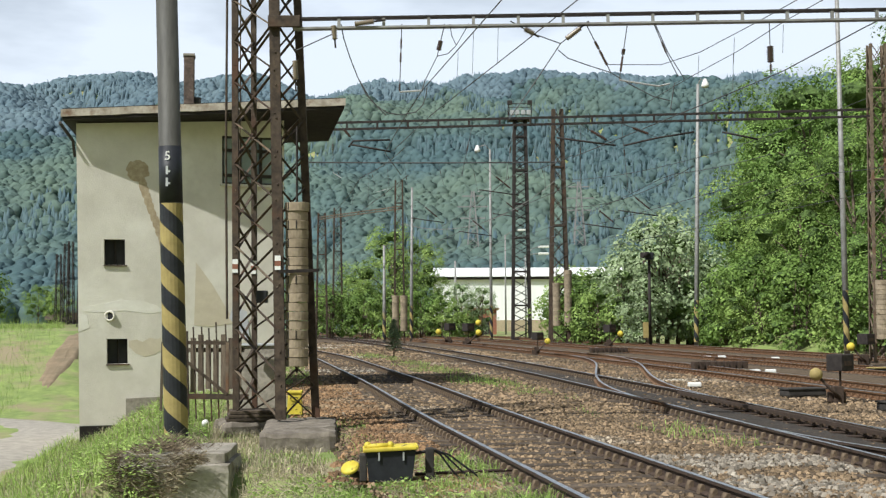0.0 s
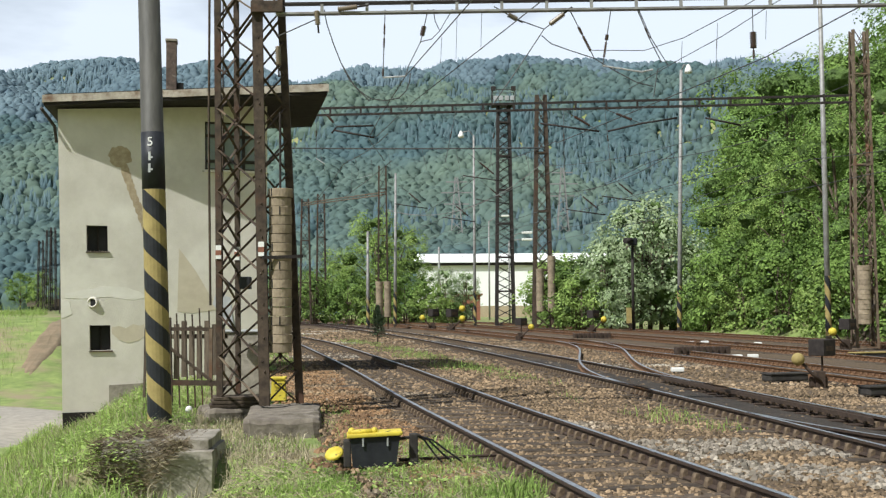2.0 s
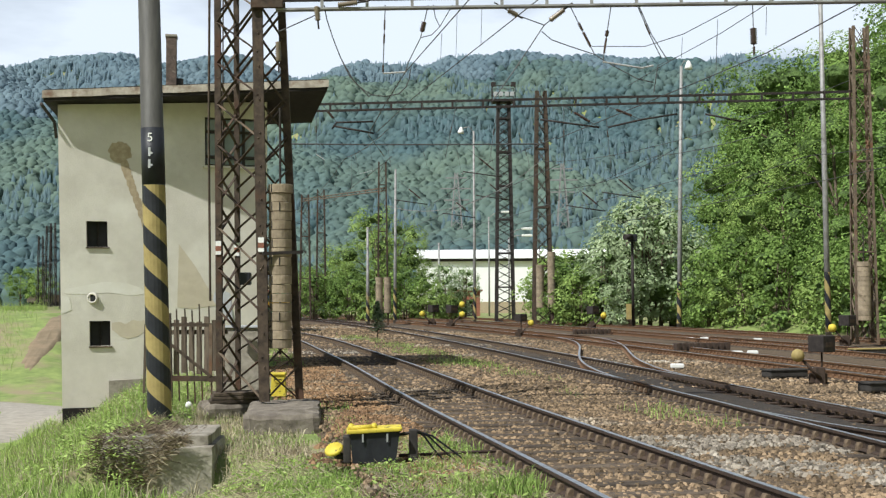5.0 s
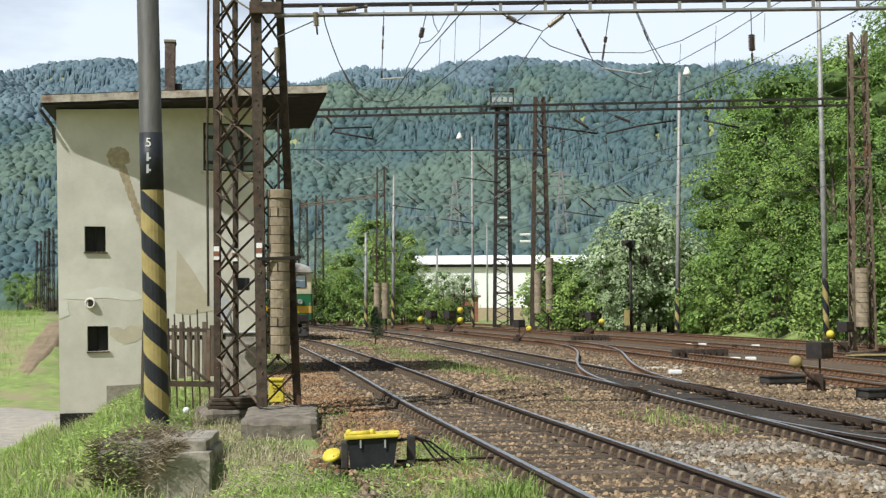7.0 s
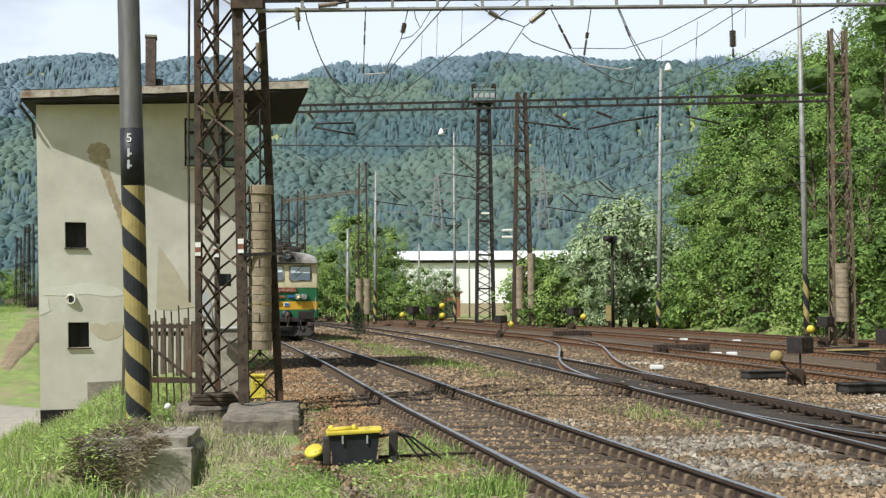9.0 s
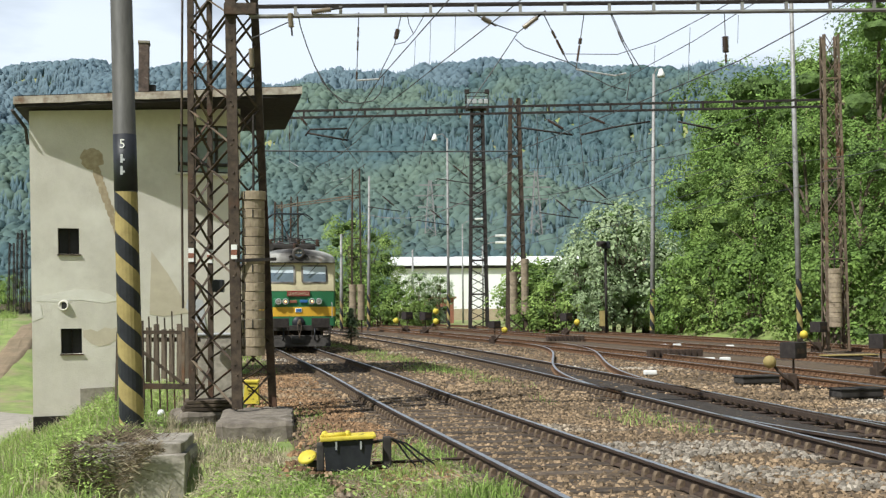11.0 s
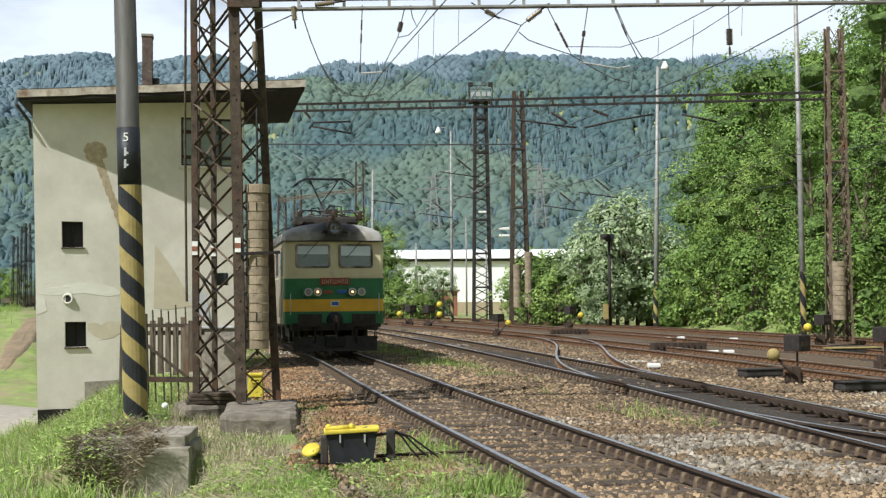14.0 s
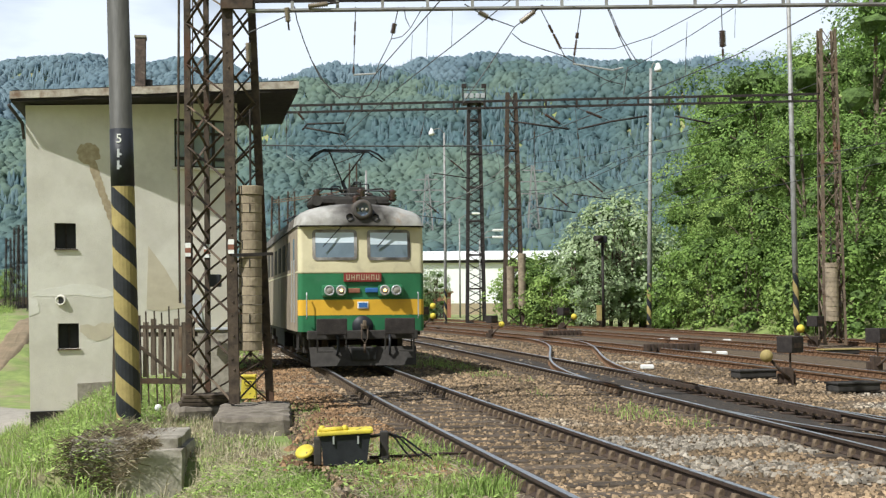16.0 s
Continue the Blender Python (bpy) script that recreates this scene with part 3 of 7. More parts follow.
# ---- signal tower building ----
def signal_tower():
    b = thing("signal_box", "three-storey plastered railway signal box with overhanging flat roof", "building", (0.05, 0.0, 0.12))
    ux, uy = 0.9871, 0.160            # across the front of the roof
    vx, vy = -0.160, 0.9871           # along the track, away

    def loc(o, a, c, z):
        return (o[0] + a * ux + c * vx, o[1] + a * uy + c * vy, z)

    O = (-8.85, 29.95)
        
    # front wall with openings cut through, drawn in its own plane: w across 0..1, z up
    def front(w, z, depth=0.0):
        a = w * 5.0 + 0.16 * (1 - w) * (1 - (z + 0.9) / 7.4)
        c = 0.95 * w + depth
        return loc(O, a, c, z)

    holes = [(0.130, 0.228, 0.58, 1.18), (0.122, 0.220, 2.96, 3.58)]
    big = (0.690, 0.985, 5.02, 6.22)
    ws = sorted({0.0, 1.0, *[h for q in (*holes, big) for h in q[:2]]})
    zs = sorted({-1.6, 6.25, *[h for q in (*holes, big) for h in q[2:]]})
    g = Geo()

    def solid(i, j):
        w, z = (ws[i] + ws[i + 1]) / 2, (zs[j] + zs[j + 1]) / 2
        return not any(q[0] < w < q[1] and q[2] < z < q[3] for q in (*holes, big))

    for i in range(len(ws) - 1):
        for j in range(len(zs) - 1):
            if solid(i, j):
                w0, w1, z0, z1 = ws[i], ws[i + 1], zs[j], zs[j + 1]
                if z1 == 6.25:
                    t0, t1 = 6.36 + 0.32 * w0, 6.36 + 0.32 * w1
                else:
                    t0 = t1 = z1
                vs = [front(w, z, dp) for dp in (0, 0.3) for w, z in ((w0, z0), (w1, z0), (w1, t1), (w0, t0))]
                fs = [(0, 1, 2, 3), (7, 6, 5, 4)]
                ni, nj = len(ws) - 1, len(zs) - 1
                for di, dj, q in ((0, -1, (0, 4, 5, 1)), (1, 0, (1, 5, 6, 2)), (0, 1, (2, 6, 7, 3)), (-1, 0, (3, 7, 4, 0))):
                    if not (0 <= i + di < ni and 0 <= j + dj < nj and solid(i + di, j + dj)):
                        fs.append(q)
                g.add(vs, fs)
    part("front_wall", g.mesh("front_wall", MAT["plaster"], weld=True), None, b, "cream weathered render with bare patches")
    # side and back walls
    g = Geo()
    for (a0, c0, a1, c1, l0) in ((0.0, 0.3, 0.0, 5.0, 0.16), (0.0, 5.0, 5.0, 5.0, 0.0)):
        dx, dy = (0.3, 0) if a0 == a1 else (0, -0.3)
        vs = []
        for z in (-1.6, 6.3):
            k = l0 * (1 - (z + 0.9) / 7.4)
            vs += [loc(O, a0 + k, c0, z), loc(O, a1 + k, c1, z), loc(O, a1 + dx + k, c1 + dy, z), loc(O, a0 + dx + k, c0 + dy, z)]
        g.add(vs, [(0, 1, 2, 3), (7, 6, 5, 4), (0, 4, 5, 1), (1, 5, 6, 2), (2, 6, 7, 3), (3, 7, 4, 0)])
    part("side_wall", g, "plaster", b)
    g = Geo()
    for (c0, c1, z0, z1) in ((1.25, 5.0, -1.6, 5.0), (1.25, 1.4, 5.0, 6.6), (2.5, 5.0, 5.0, 6.6), (1.4, 2.5, 6.25, 6.6)):
        vs = [loc(O, a, c, z) for z in (z0, z1) for a, c in ((4.7, c0), (5.0, c0), (5.0, c1), (4.7, c1))]
        g.add(vs, [(0, 1, 2, 3), (7, 6, 5, 4), (0, 4, 5, 1), (1, 5, 6, 2), (2, 6, 7, 3), (3, 7, 4, 0)])
    part("track_side_wall", g, "plaster", b)
    # roof slab: rises towards the tracks
    def roof_z(a):
        return 6.43 + (a + 0.38) * 0.0625
    a0, a1, c0, c1 = -0.30, 6.45, -0.42, 5.3
    # soffit colour is near black to hold its shade against bounced light
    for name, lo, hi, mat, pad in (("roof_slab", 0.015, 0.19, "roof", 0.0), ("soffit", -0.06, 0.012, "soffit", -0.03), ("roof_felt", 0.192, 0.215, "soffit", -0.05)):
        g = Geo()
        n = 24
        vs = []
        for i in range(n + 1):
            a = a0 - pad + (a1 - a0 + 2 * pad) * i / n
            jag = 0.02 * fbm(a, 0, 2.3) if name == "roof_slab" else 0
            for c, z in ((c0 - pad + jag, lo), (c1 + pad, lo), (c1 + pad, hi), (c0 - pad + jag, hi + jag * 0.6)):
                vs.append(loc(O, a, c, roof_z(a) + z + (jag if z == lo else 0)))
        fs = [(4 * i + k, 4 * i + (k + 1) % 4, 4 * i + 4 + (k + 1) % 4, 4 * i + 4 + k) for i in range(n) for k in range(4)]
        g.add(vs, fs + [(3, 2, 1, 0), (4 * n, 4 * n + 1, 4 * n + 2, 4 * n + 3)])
        part(name, g, mat, b, {"roof_slab": "crumbling concrete roof edge", "soffit": "underside coloured near black for the shade below the eaves", "roof_felt": "black felt"}[name])
    # floors inside keep the rooms dark
    g = Geo()
    for z in (-1.0, 2.3, 4.75):
        vs = [loc(O, a, c, z + d) for d in (0, 0.15) for a, c in ((0.3, 0.45), (4.7, 1.28), (4.7, 4.69), (0.3, 4.69))]
        g.add(vs, [(0, 1, 2, 3), (7, 6, 5, 4), (0, 4, 5, 1), (1, 5, 6, 2), (2, 6, 7, 3), (3, 7, 4, 0)])
    part("floor_slab", g, "concrete", b)
    # the two small windows
    for w0, w1, z0, z1 in holes:
        win = part("window", Geo().add([front(w, z, 0.22) for w, z in ((w0, z0), (w1, z0), (w1, z1), (w0, z1))], [(0, 1, 2, 3)]), "dark", b, "dark window with a thin frame")
        fr = Geo()
        for p, q in (((w0, z0), (w1, z0)), ((w1, z0), (w1, z1)), ((w1, z1), (w0, z1)), ((w0, z1), (w0, z0)), (((w0 + w1) / 2, z0), ((w0 + w1) / 2, z1))):
            fr.bar(front(*p, 0.19), front(*q, 0.19), 0.04)
        part("window_frame", fr, "soffit", win)
        part("window_sill", Geo().bar(front(w0 - 0.006, z0 - 0.02, 0.06), front(w1 + 0.006, z0 - 0.02, 0.06), 0.20, 0.03), "steel", win, "thin sill")
    # the control-room window at the corner
    w0, w1, z0, z1 = big
    win = part("window", Geo().add([front(w, z, 0.12) for w, z in ((w0, z0), (w1, z0), (w1, z1), (w0, z1))], [(0, 1, 2, 3)]), "pane", b, "control-room window with glazing bars")
    fr = Geo()
    lines = [((w0, z0), (w1, z0)), ((w1, z0), (w1, z1)), ((w1, z1), (w0, z1)), ((w0, z1), (w0, z0))]
    for f in (0.3, 0.65):
        lines.append(((w0 + (w1 - w0) * f, z0), (w0 + (w1 - w0) * f, z1)))
    lines += [((w0, z1 - 0.35), (w1, z1 - 0.35)), ((w0, z0 + 0.22), (w1, z0 + 0.22))]
    for p, q in lines:
        fr.bar(front(*p, 0.06), front(*q, 0.06), 0.07)
    part("window_frame", fr, "steel_dark", win)
    part("window_sill", Geo().bar(front(w0 - 0.01, z0 - 0.04, -0.01), front(w1 + 0.01, z0 - 0.04, -0.01), 0.2, 0.05), "plaster", win)
    side = part("window", Geo().add([loc(O, 4.86, c, z) for c, z in ((1.4, 5.0), (2.5, 5.0), (2.5, 6.25), (1.4, 6.25))], [(0, 1, 2, 3)]), "pane", b, "track-side window band")
    fr = Geo()
    for c in (1.4, 1.95, 2.5):
        fr.bar(loc(O, 4.92, c, 5.0), loc(O, 4.92, c, 6.25), 0.06)
    for z in (5.0, 5.9, 6.25):
        fr.bar(loc(O, 4.92, 1.4, z), loc(O, 4.92, 2.5, z), 0.06)
    part("window_frame", fr, "steel_dark", side)
    # bare patches where the render has fallen off, a few mm proud of the wall
    def blotch(points, name, mat, label, lift=-0.006):
        g = Geo()
        n = len(points)
        g.add([front(w, z, d) for d in (lift, 0.05) for w, z in points], [tuple(range(n))] + [(k, (k + 1) % n, n + (k + 1) % n, n + k) for k in range(n)])
        part(name, g, mat, b, label)

    def ragged(cw, cz, rw, rz, n=22, seed=1):
        r = random.Random(seed)
        return [(cw + rw * (0.8 + 0.35 * r.random()) * math.cos(2 * math.pi * k / n), cz + rz * (0.8 + 0.35 * r.random()) * math.sin(2 * math.pi * k / n)) for k in range(n)]

    blotch(ragged(0.285, 5.28, 0.055, 0.26, seed=3), "bare_patch", "patch", "ochre patch of fallen render")
    for i in range(9):
        blotch(ragged(0.305 + 0.0125 * i, 4.95 - 0.19 * i, 0.020 - 0.0006 * i, 0.17, 12, i), "bare_patch", "patch", "ochre run of fallen render", -0.004 - 0.0006 * i)
    blotch([(0.235, 0.98), (0.235, 1.13), (0.27, 1.16), (0.30, 1.10), (0.335, 1.20), (0.37, 1.16), (0.39, 1.2), (0.40, 0.95), (0.36, 0.80), (0.31, 0.74), (0.27, 0.82)], "bare_patch", "patch_light", "patch of bare masonry beside the window")
    blotch([(0.56, 3.05), (0.64, 2.5), (0.71, 1.9), (0.76, 1.55), (0.62, 1.45), (0.55, 1.5)], "bare_patch", "patch_light", "damp brownish patch")
    blotch([(0.02, 1.95), (0.10, 2.02), (0.2, 2.12), (0.3, 2.10), (0.37, 1.98), (0.40, 1.85), (0.34, 1.78), (0.22, 1.86), (0.1, 1.82), (0.02, 1.84)], "render_repair", "repair", "pale repaired strip of render", -0.005)
    blotch([(0.0, 1.35), (0.05, 1.45), (0.04, 1.75), (0.0, 1.8)], "render_repair", "repair", "pale repaired corner", -0.007)
    # round vent
    g = Geo()
    c = Vector(front(0.145, 1.73, -0.02))
    g.lathe([(0.085, 0.0), (0.09, -0.02), (0.125, -0.02), (0.135, 0.03)], 18, c, "y")
    v = part("vent_pipe", g, "plaster", b, "round vent collar")
    part("vent_hole", Geo().lathe([(0.001, 0.0), (0.09, 0.0)], 18, c + Vector((0, 0.004, 0)), "y"), "dark", v)
    # chimney
    ch = part("chimney", Geo().bevel_box(-0.13, 0.13, -0.2, 0.2, 0, 1.55, 0.02), "chimney", b, "dark weathered brick chimney")
    ch.matrix_local = pose(*loc(O, 2.60, 1.6, roof_z(2.6) + 0.2), 0, 0, 9)
    part("chimney_cap", Geo().bevel_box(-0.15, 0.15, -0.22, 0.22, 1.55, 1.62, 0.015), "concrete", ch)
    ch2 = part("flue_pipe", Geo().tube([(0, 0, 0), (0, 0, 0.5)], 0.1, 12), "soot", b, "short black flue")
    ch2.matrix_local = pose(*loc(O, 2.80, 1.6, roof_z(2.8) + 0.2))
    # lightning rod and down pipe bracket at the eave
    part("plinth", Geo().add([front(w, z, d) for d in (-0.03, 0.25) for w, z in ((0.0, -1.7), (0.5, -1.7), (0.5, -0.88), (0.0, -0.88))],
         [(0, 1, 2, 3), (7, 6, 5, 4), (0, 4, 5, 1), (1, 5, 6, 2), (2, 6, 7, 3), (3, 7, 4, 0)]), "soffit", b, "dark plinth")
    part("step_block", Geo().add([front(w, z, d) for d in (-0.12, 0.05) for w, z in ((0.22, -1.2), (0.42, -1.2), (0.42, -0.22), (0.22, -0.25))],
         [(0, 1, 2, 3), (7, 6, 5, 4), (0, 4, 5, 1), (1, 5, 6, 2), (2, 6, 7, 3), (3, 7, 4, 0)]), "concrete", b, "concrete footing")
    part("gutter_pipe", Geo().tube([loc(O, -0.33, -0.35, 6.32), loc(O, -0.08, 0.1, 5.95), loc(O, -0.06, 0.3, 5.6)], 0.04, 8), "soot", b, "bent gutter outlet")


signal_tower()


# ---- lattice masts ----
def lattice_mast(base, top_z, w0, w1, d0, d1, panels, leg, brace, mat, label, turn=0.0, lean=(0, 0), foot=True, split=True, name="catenary_mast"):
    """Four angle legs tied by crossing braces; narrows from w0 x d0 at the foot to w1 x d1 at the top."""
    t = thing(name, label, "mast", base, turn=turn)
    H = top_z - base[2]

    def corner(i, z):
        k = z / H
        w, d = (w0 + (w1 - w0) * k) / 2, (d0 + (d1 - d0) * k) / 2
        sx, sy = ((-1, -1), (1, -1), (1, 1), (-1, 1))[i]
        return Vector((sx * w + lean[0] * k, sy * d + lean[1] * k, z))

    for i in range(4):
        g = Geo()
        sx, sy = ((-1, -1), (1, -1), (1, 1), (-1, 1))[i]
        p, q = corner(i, 0), corner(i, H)
        g.bar(p, q, leg, leg * 0.14, up=(0, 1, 0))
        off = Vector((0, -sy * leg / 2, 0))
        off2 = Vector((sx * leg / 2, 0, 0))
        g.bar(p + off2 + off, q + off2 + off, leg * 0.14, leg, up=(0, 1, 0))
        part("leg", g, mat, t)
    for i in range(4):
        g = Geo()
        j = (i + 1) % 4
        for k in range(panels):
            z0, z1 = H * k / panels, H * (k + 1) / panels
            a = (corner(i, z0), corner(j, z1))
            c = (corner(j, z0), corner(i, z1))
            if split:
                for pq in (a, c):
                    part("brace", Geo().bar(*pq, brace, brace * 0.3), mat, t)
            else:
                g.bar(*a, brace, brace * 0.3).bar(*c, brace, brace * 0.3)
            if k % 4 == 0:
                part("tie_bar", Geo().bar(corner(i, z0 + 0.02), corner(j, z0 + 0.02), brace * 1.2, brace), mat, t)
        if g.f:
            part("lacing", g, mat, t)
    return t


def weight_stack(at, r, h, n, label, notch=True):
    t = thing("tension_weight_stack", label, "counterweight", at, group="catenary tension weights")
    for i in range(n):
        z0, z1 = h * i / n, h * (i + 1) / n - 0.007
        rr = r * (1 if i < n - 1 else 1.07) * (1 + 0.012 * math.sin(i * 2.7))
        g = Geo().lathe([(0.01, z0), (rr - 0.004, z0), (rr, z0 + 0.004), (rr, z1 - 0.004), (rr - 0.004, z1), (0.01, z1)], 24)
        g.smooth = [False] * len(g.f)
        w = part("weight", g, "weight", t)
        w.location = (0.004 * math.sin(i * 1.9), 0.004 * math.cos(i * 3.1), 0)
        if notch and i % 2:
            for a in (-2.25,) if i % 6 != 3 else (-2.25, -1.5):
                part("slot", Geo().bar((rr * math.cos(a), rr * math.sin(a), z0 + 0.004), (rr * math.cos(a), rr * math.sin(a), z1 - 0.004), 0.014, 0.014), "dark", w)
    part("rod", Geo().tube([(0, 0, -0.1), (0, 0, h + 1.2)], 0.02, 6), "steel_dark", t)
    return t


def footing(x, y, z, w, d, h, turn=0):
    return single("concrete_footing", Geo().bevel_box(-w / 2, w / 2, -d / 2, d / 2, -0.5, h, 0.05), "concrete", "crumbling mossy concrete mast footing", "footing", (x, y, z), turn=turn, group="mast footings")


def portal_mast():
    """The mast beside the track that carries the near gantry: four uneven channels tied by crossing braces."""
    t = thing("portal_mast", "rusty four-legged lattice gantry mast beside the track", "mast")
    legs = {"l": (Vector((-3.36, 20.4, 0.25)), Vector((-3.42, 20.4, 9.0)), 0.10, "steel"), "b": (Vector((-3.15, 21.0, 0.25)), Vector((-3.20, 21.0, 9.0)), 0.085, "steel"),
            "f": (Vector((-2.50, 19.35, 0.2)), Vector((-2.66, 19.35, 9.0)), 0.16, "steel"), "r": (Vector((-2.0, 19.75, 0.2)), Vector((-2.40, 19.75, 9.0)), 0.12, "steel")}
    for p, q, w, mat in legs.values():
        part("channel", Geo().channel(p, q, w, 0.09), mat, t)
    for i, j, n, both in (("l", "f", 13, True), ("f", "r", 17, True), ("b", "r", 13, False), ("l", "b", 17, True)):
        (a0, a1, _, _), (b0, b1, _, _) = legs[i], legs[j]
        for k in range(n):
            part("brace", Geo().bar(a0.lerp(a1, k / n), b0.lerp(b1, (k + 1) / n), 0.045, 0.012), "steel", t)
            if both:
                part("brace", Geo().bar(b0.lerp(b1, k / n), a0.lerp(a1, (k + 1) / n), 0.045, 0.012), "steel_light" if i == "l" and k % 3 == 0 else "steel", t)
    part("head_plate", Geo().bevel_box(-2.70, -2.20, 19.27, 19.34, 6.28, 6.46, 0.01), "steel", t, "rusty head plate")
    for x, y in ((-3.375, 20.39), (-3.163, 20.99), (-2.545, 19.34)):
        bd = part("band", Geo().box(x - 0.045, x + 0.045, y - 0.012, y - 0.002, 2.50, 2.72), "white", t, "white band with a red edge")
        part("band_edge", Geo().box(x - 0.045, x + 0.045, y - 0.015, y - 0.010, 2.56, 2.64), "brick", bd)
    part("clamp_bar", Geo().bar((-2.52, 19.3, 2.47), (-1.92, 19.5, 2.5), 0.05, 0.05), "steel_dark", t)
    part("terminal_box", Geo().bevel_box(-2.98, -2.80, 20.0, 20.15, 2.0, 2.2, 0.02), "black", t, "small black terminal box")


portal_mast()
single("concrete_footing", Geo().rough_block(-0.56, 0.52, -2.35, 0.5, -0.5, 0.17, 0.03, 9), "concrete_dark", "crumbling mossy concrete mast footing", "footing", (-2.2, 19.75, 0.0), turn=5, group="mast footings")
single("concrete_footing", Geo().rough_block(-0.5, 0.5, -0.5, 0.5, -0.5, 0.10, 0.03, 7, 3.0), "concrete_dark", "low crumbling concrete mast footing", "footing", (-3.2, 20.75, 0.0), turn=20, group="mast footings")
weight_stack((-2.275, 19.55, 1.01), 0.178, 2.55, 18, "tall stack of concrete tension weights hanging inside the mast")


def gantry(a, b, h, step, mat, label, d=0.3, thick=0.05, upper=None):
    """Two chords with upright ties between, front and back."""
    t = thing("gantry_beam", label, "gantry")
    a, b = Vector(a), Vector(b)
    n = int((b - a).length / step)
    for dy in (0, d):
        for dz in (0, h):
            o = Vector((0, dy, dz))
            part("chord", Geo().bar(a + o, b + o, 0.05, thick), upper if dz and upper else mat, t)
    for i in range(n + 1):
        p = a.lerp(b, i / n)
        g = Geo().bar(p, p + Vector((0, 0, h)), h * 0.3, 0.04, up=(0, 1, 0)).bar(p + Vector((0, 0, h)), p + Vector((0, d, h)), 0.035)
        g.bar(p + Vector((0, 0, 0)), p + Vector((0, d, 0)), 0.035)
        part("tie", g, mat, t)
    return t


gantry((-2.3, 19.35, 6.27), (11.0, 19.35, 6.42), 0.155, 0.68, "galv", "weathered steel gantry beam spanning the tracks", 0.1, 0.03, "steel_dark")
gantry((-8.0, 46.2, 8.72), (15.6, 45.0, 9.00), 0.25, 1.1, "steel_dark", "dark rusty gantry beam across all the tracks", 0.25, 0.045)

# masts and poles over the yard
lattice_mast((15.75, 45.0, 0.1), 11.6, 0.75, 0.5, 0.6, 0.4, 14, 0.09, 0.05, "steel_light", "rusty gantry mast at the edge of the wood", split=True)
weight_stack((15.62, 44.6, 0.95), 0.23, 2.1, 12, "stack of tension weights beside the mast", False)
lattice_mast((8.2, 88.5, 0.0), 16.6, 1.25, 0.55, 1.0, 0.5, 16, 0.24, 0.13, "steel", "rusty tapering catenary mast", split=True)
weight_stack((7.95, 87.8, 1.25), 0.27, 3.0, 12, "stack of tension weights on the mast", False)
weight_stack((8.75, 87.8, 1.25), 0.27, 3.9, 12, "stack of tension weights on the mast", False)


def flood_tower():
    t = lattice_mast((6.62, 106.0, 0.0), 18.6, 1.45, 0.9, 1.2, 0.8, 26, 0.24, 0.13, "steel_dark", "dark lattice floodlight tower with a lamp platform", split=True, name="floodlight_tower")
    p = part("platform", Geo().box(-0.95, 0.95, -0.9, 0.9, 18.6, 18.75), "steel_dark", t)
    for k in (-0.95, 0.95):
        for e in (-0.9, 0.9):
            part("railing_post", Geo().bar((k, e, 18.7), (k, e, 19.9), 0.06), "steel_dark", p)
    for z in (19.3, 19.9):
        for e in (-0.9, 0.9):
            part("railing", Geo().bar((-0.95, e, z), (0.95, e, z), 0.05), "steel_dark", p)
        for e in (-0.95, 0.95):
            part("railing", Geo().bar((e, -0.9, z), (e, 0.9, z), 0.05), "steel_dark", p)
    for x in (-0.7, -0.25, 0.25, 0.7):
        part("floodlight", Geo().bevel_box(x - 0.17, x + 0.17, -1.05, -0.75, 18.95, 19.35, 0.03), "tin", t, "grey floodlight")
    for x in (-0.85, 0.85):
        part("floodlight", Geo().bevel_box(x - 0.2, x + 0.2, -0.3, 0.1, 19.95, 20.3, 0.03), "steel_dark", t)


flood_tower()


def striped(z0, z1, r0, r1, mats, t, lean, pitch, height, drop, labels=("black painted stripe", "faded yellow painted stripe")):
    """Slanting bands of paint round a pole, black and yellow by turns."""
    seg = 20
    n = int((z1 - z0) / (pitch / 2) + 0.5)

    def ring(z, a):
        z = min(max(z, z0), z1)
        f = z / height
        r = r0 + (r1 - r0) * f + 0.004
        return (lean[0] * f + r * math.cos(a), lean[1] * f + r * math.sin(a), z)
    for i in range(-2, n + 2):
        g = Geo()
        lo, hi = z0 + i * pitch / 2, z0 + (i + 1) * pitch / 2
        for j in range(seg):
            a, b = math.pi * 1.5 + 2 * math.pi * (j - seg / 2) / seg, math.pi * 1.5 + 2 * math.pi * (j + 1 - seg / 2) / seg
            sa, sb = -drop * math.sin((a - 1.5 * math.pi) / 2), -drop * math.sin((b - 1.5 * math.pi) / 2)
            q = [ring(lo + sa, a), ring(lo + sb, b), ring(hi + sb, b), ring(hi + sa, a)]
            if q[3][2] - q[0][2] > 0.004 or q[2][2] - q[1][2] > 0.004:
                g.add(q, [(0, 1, 2, 3)], True)
        if g.f:
            part("stripe", g, mats[i % 2], t, labels[i % 2])


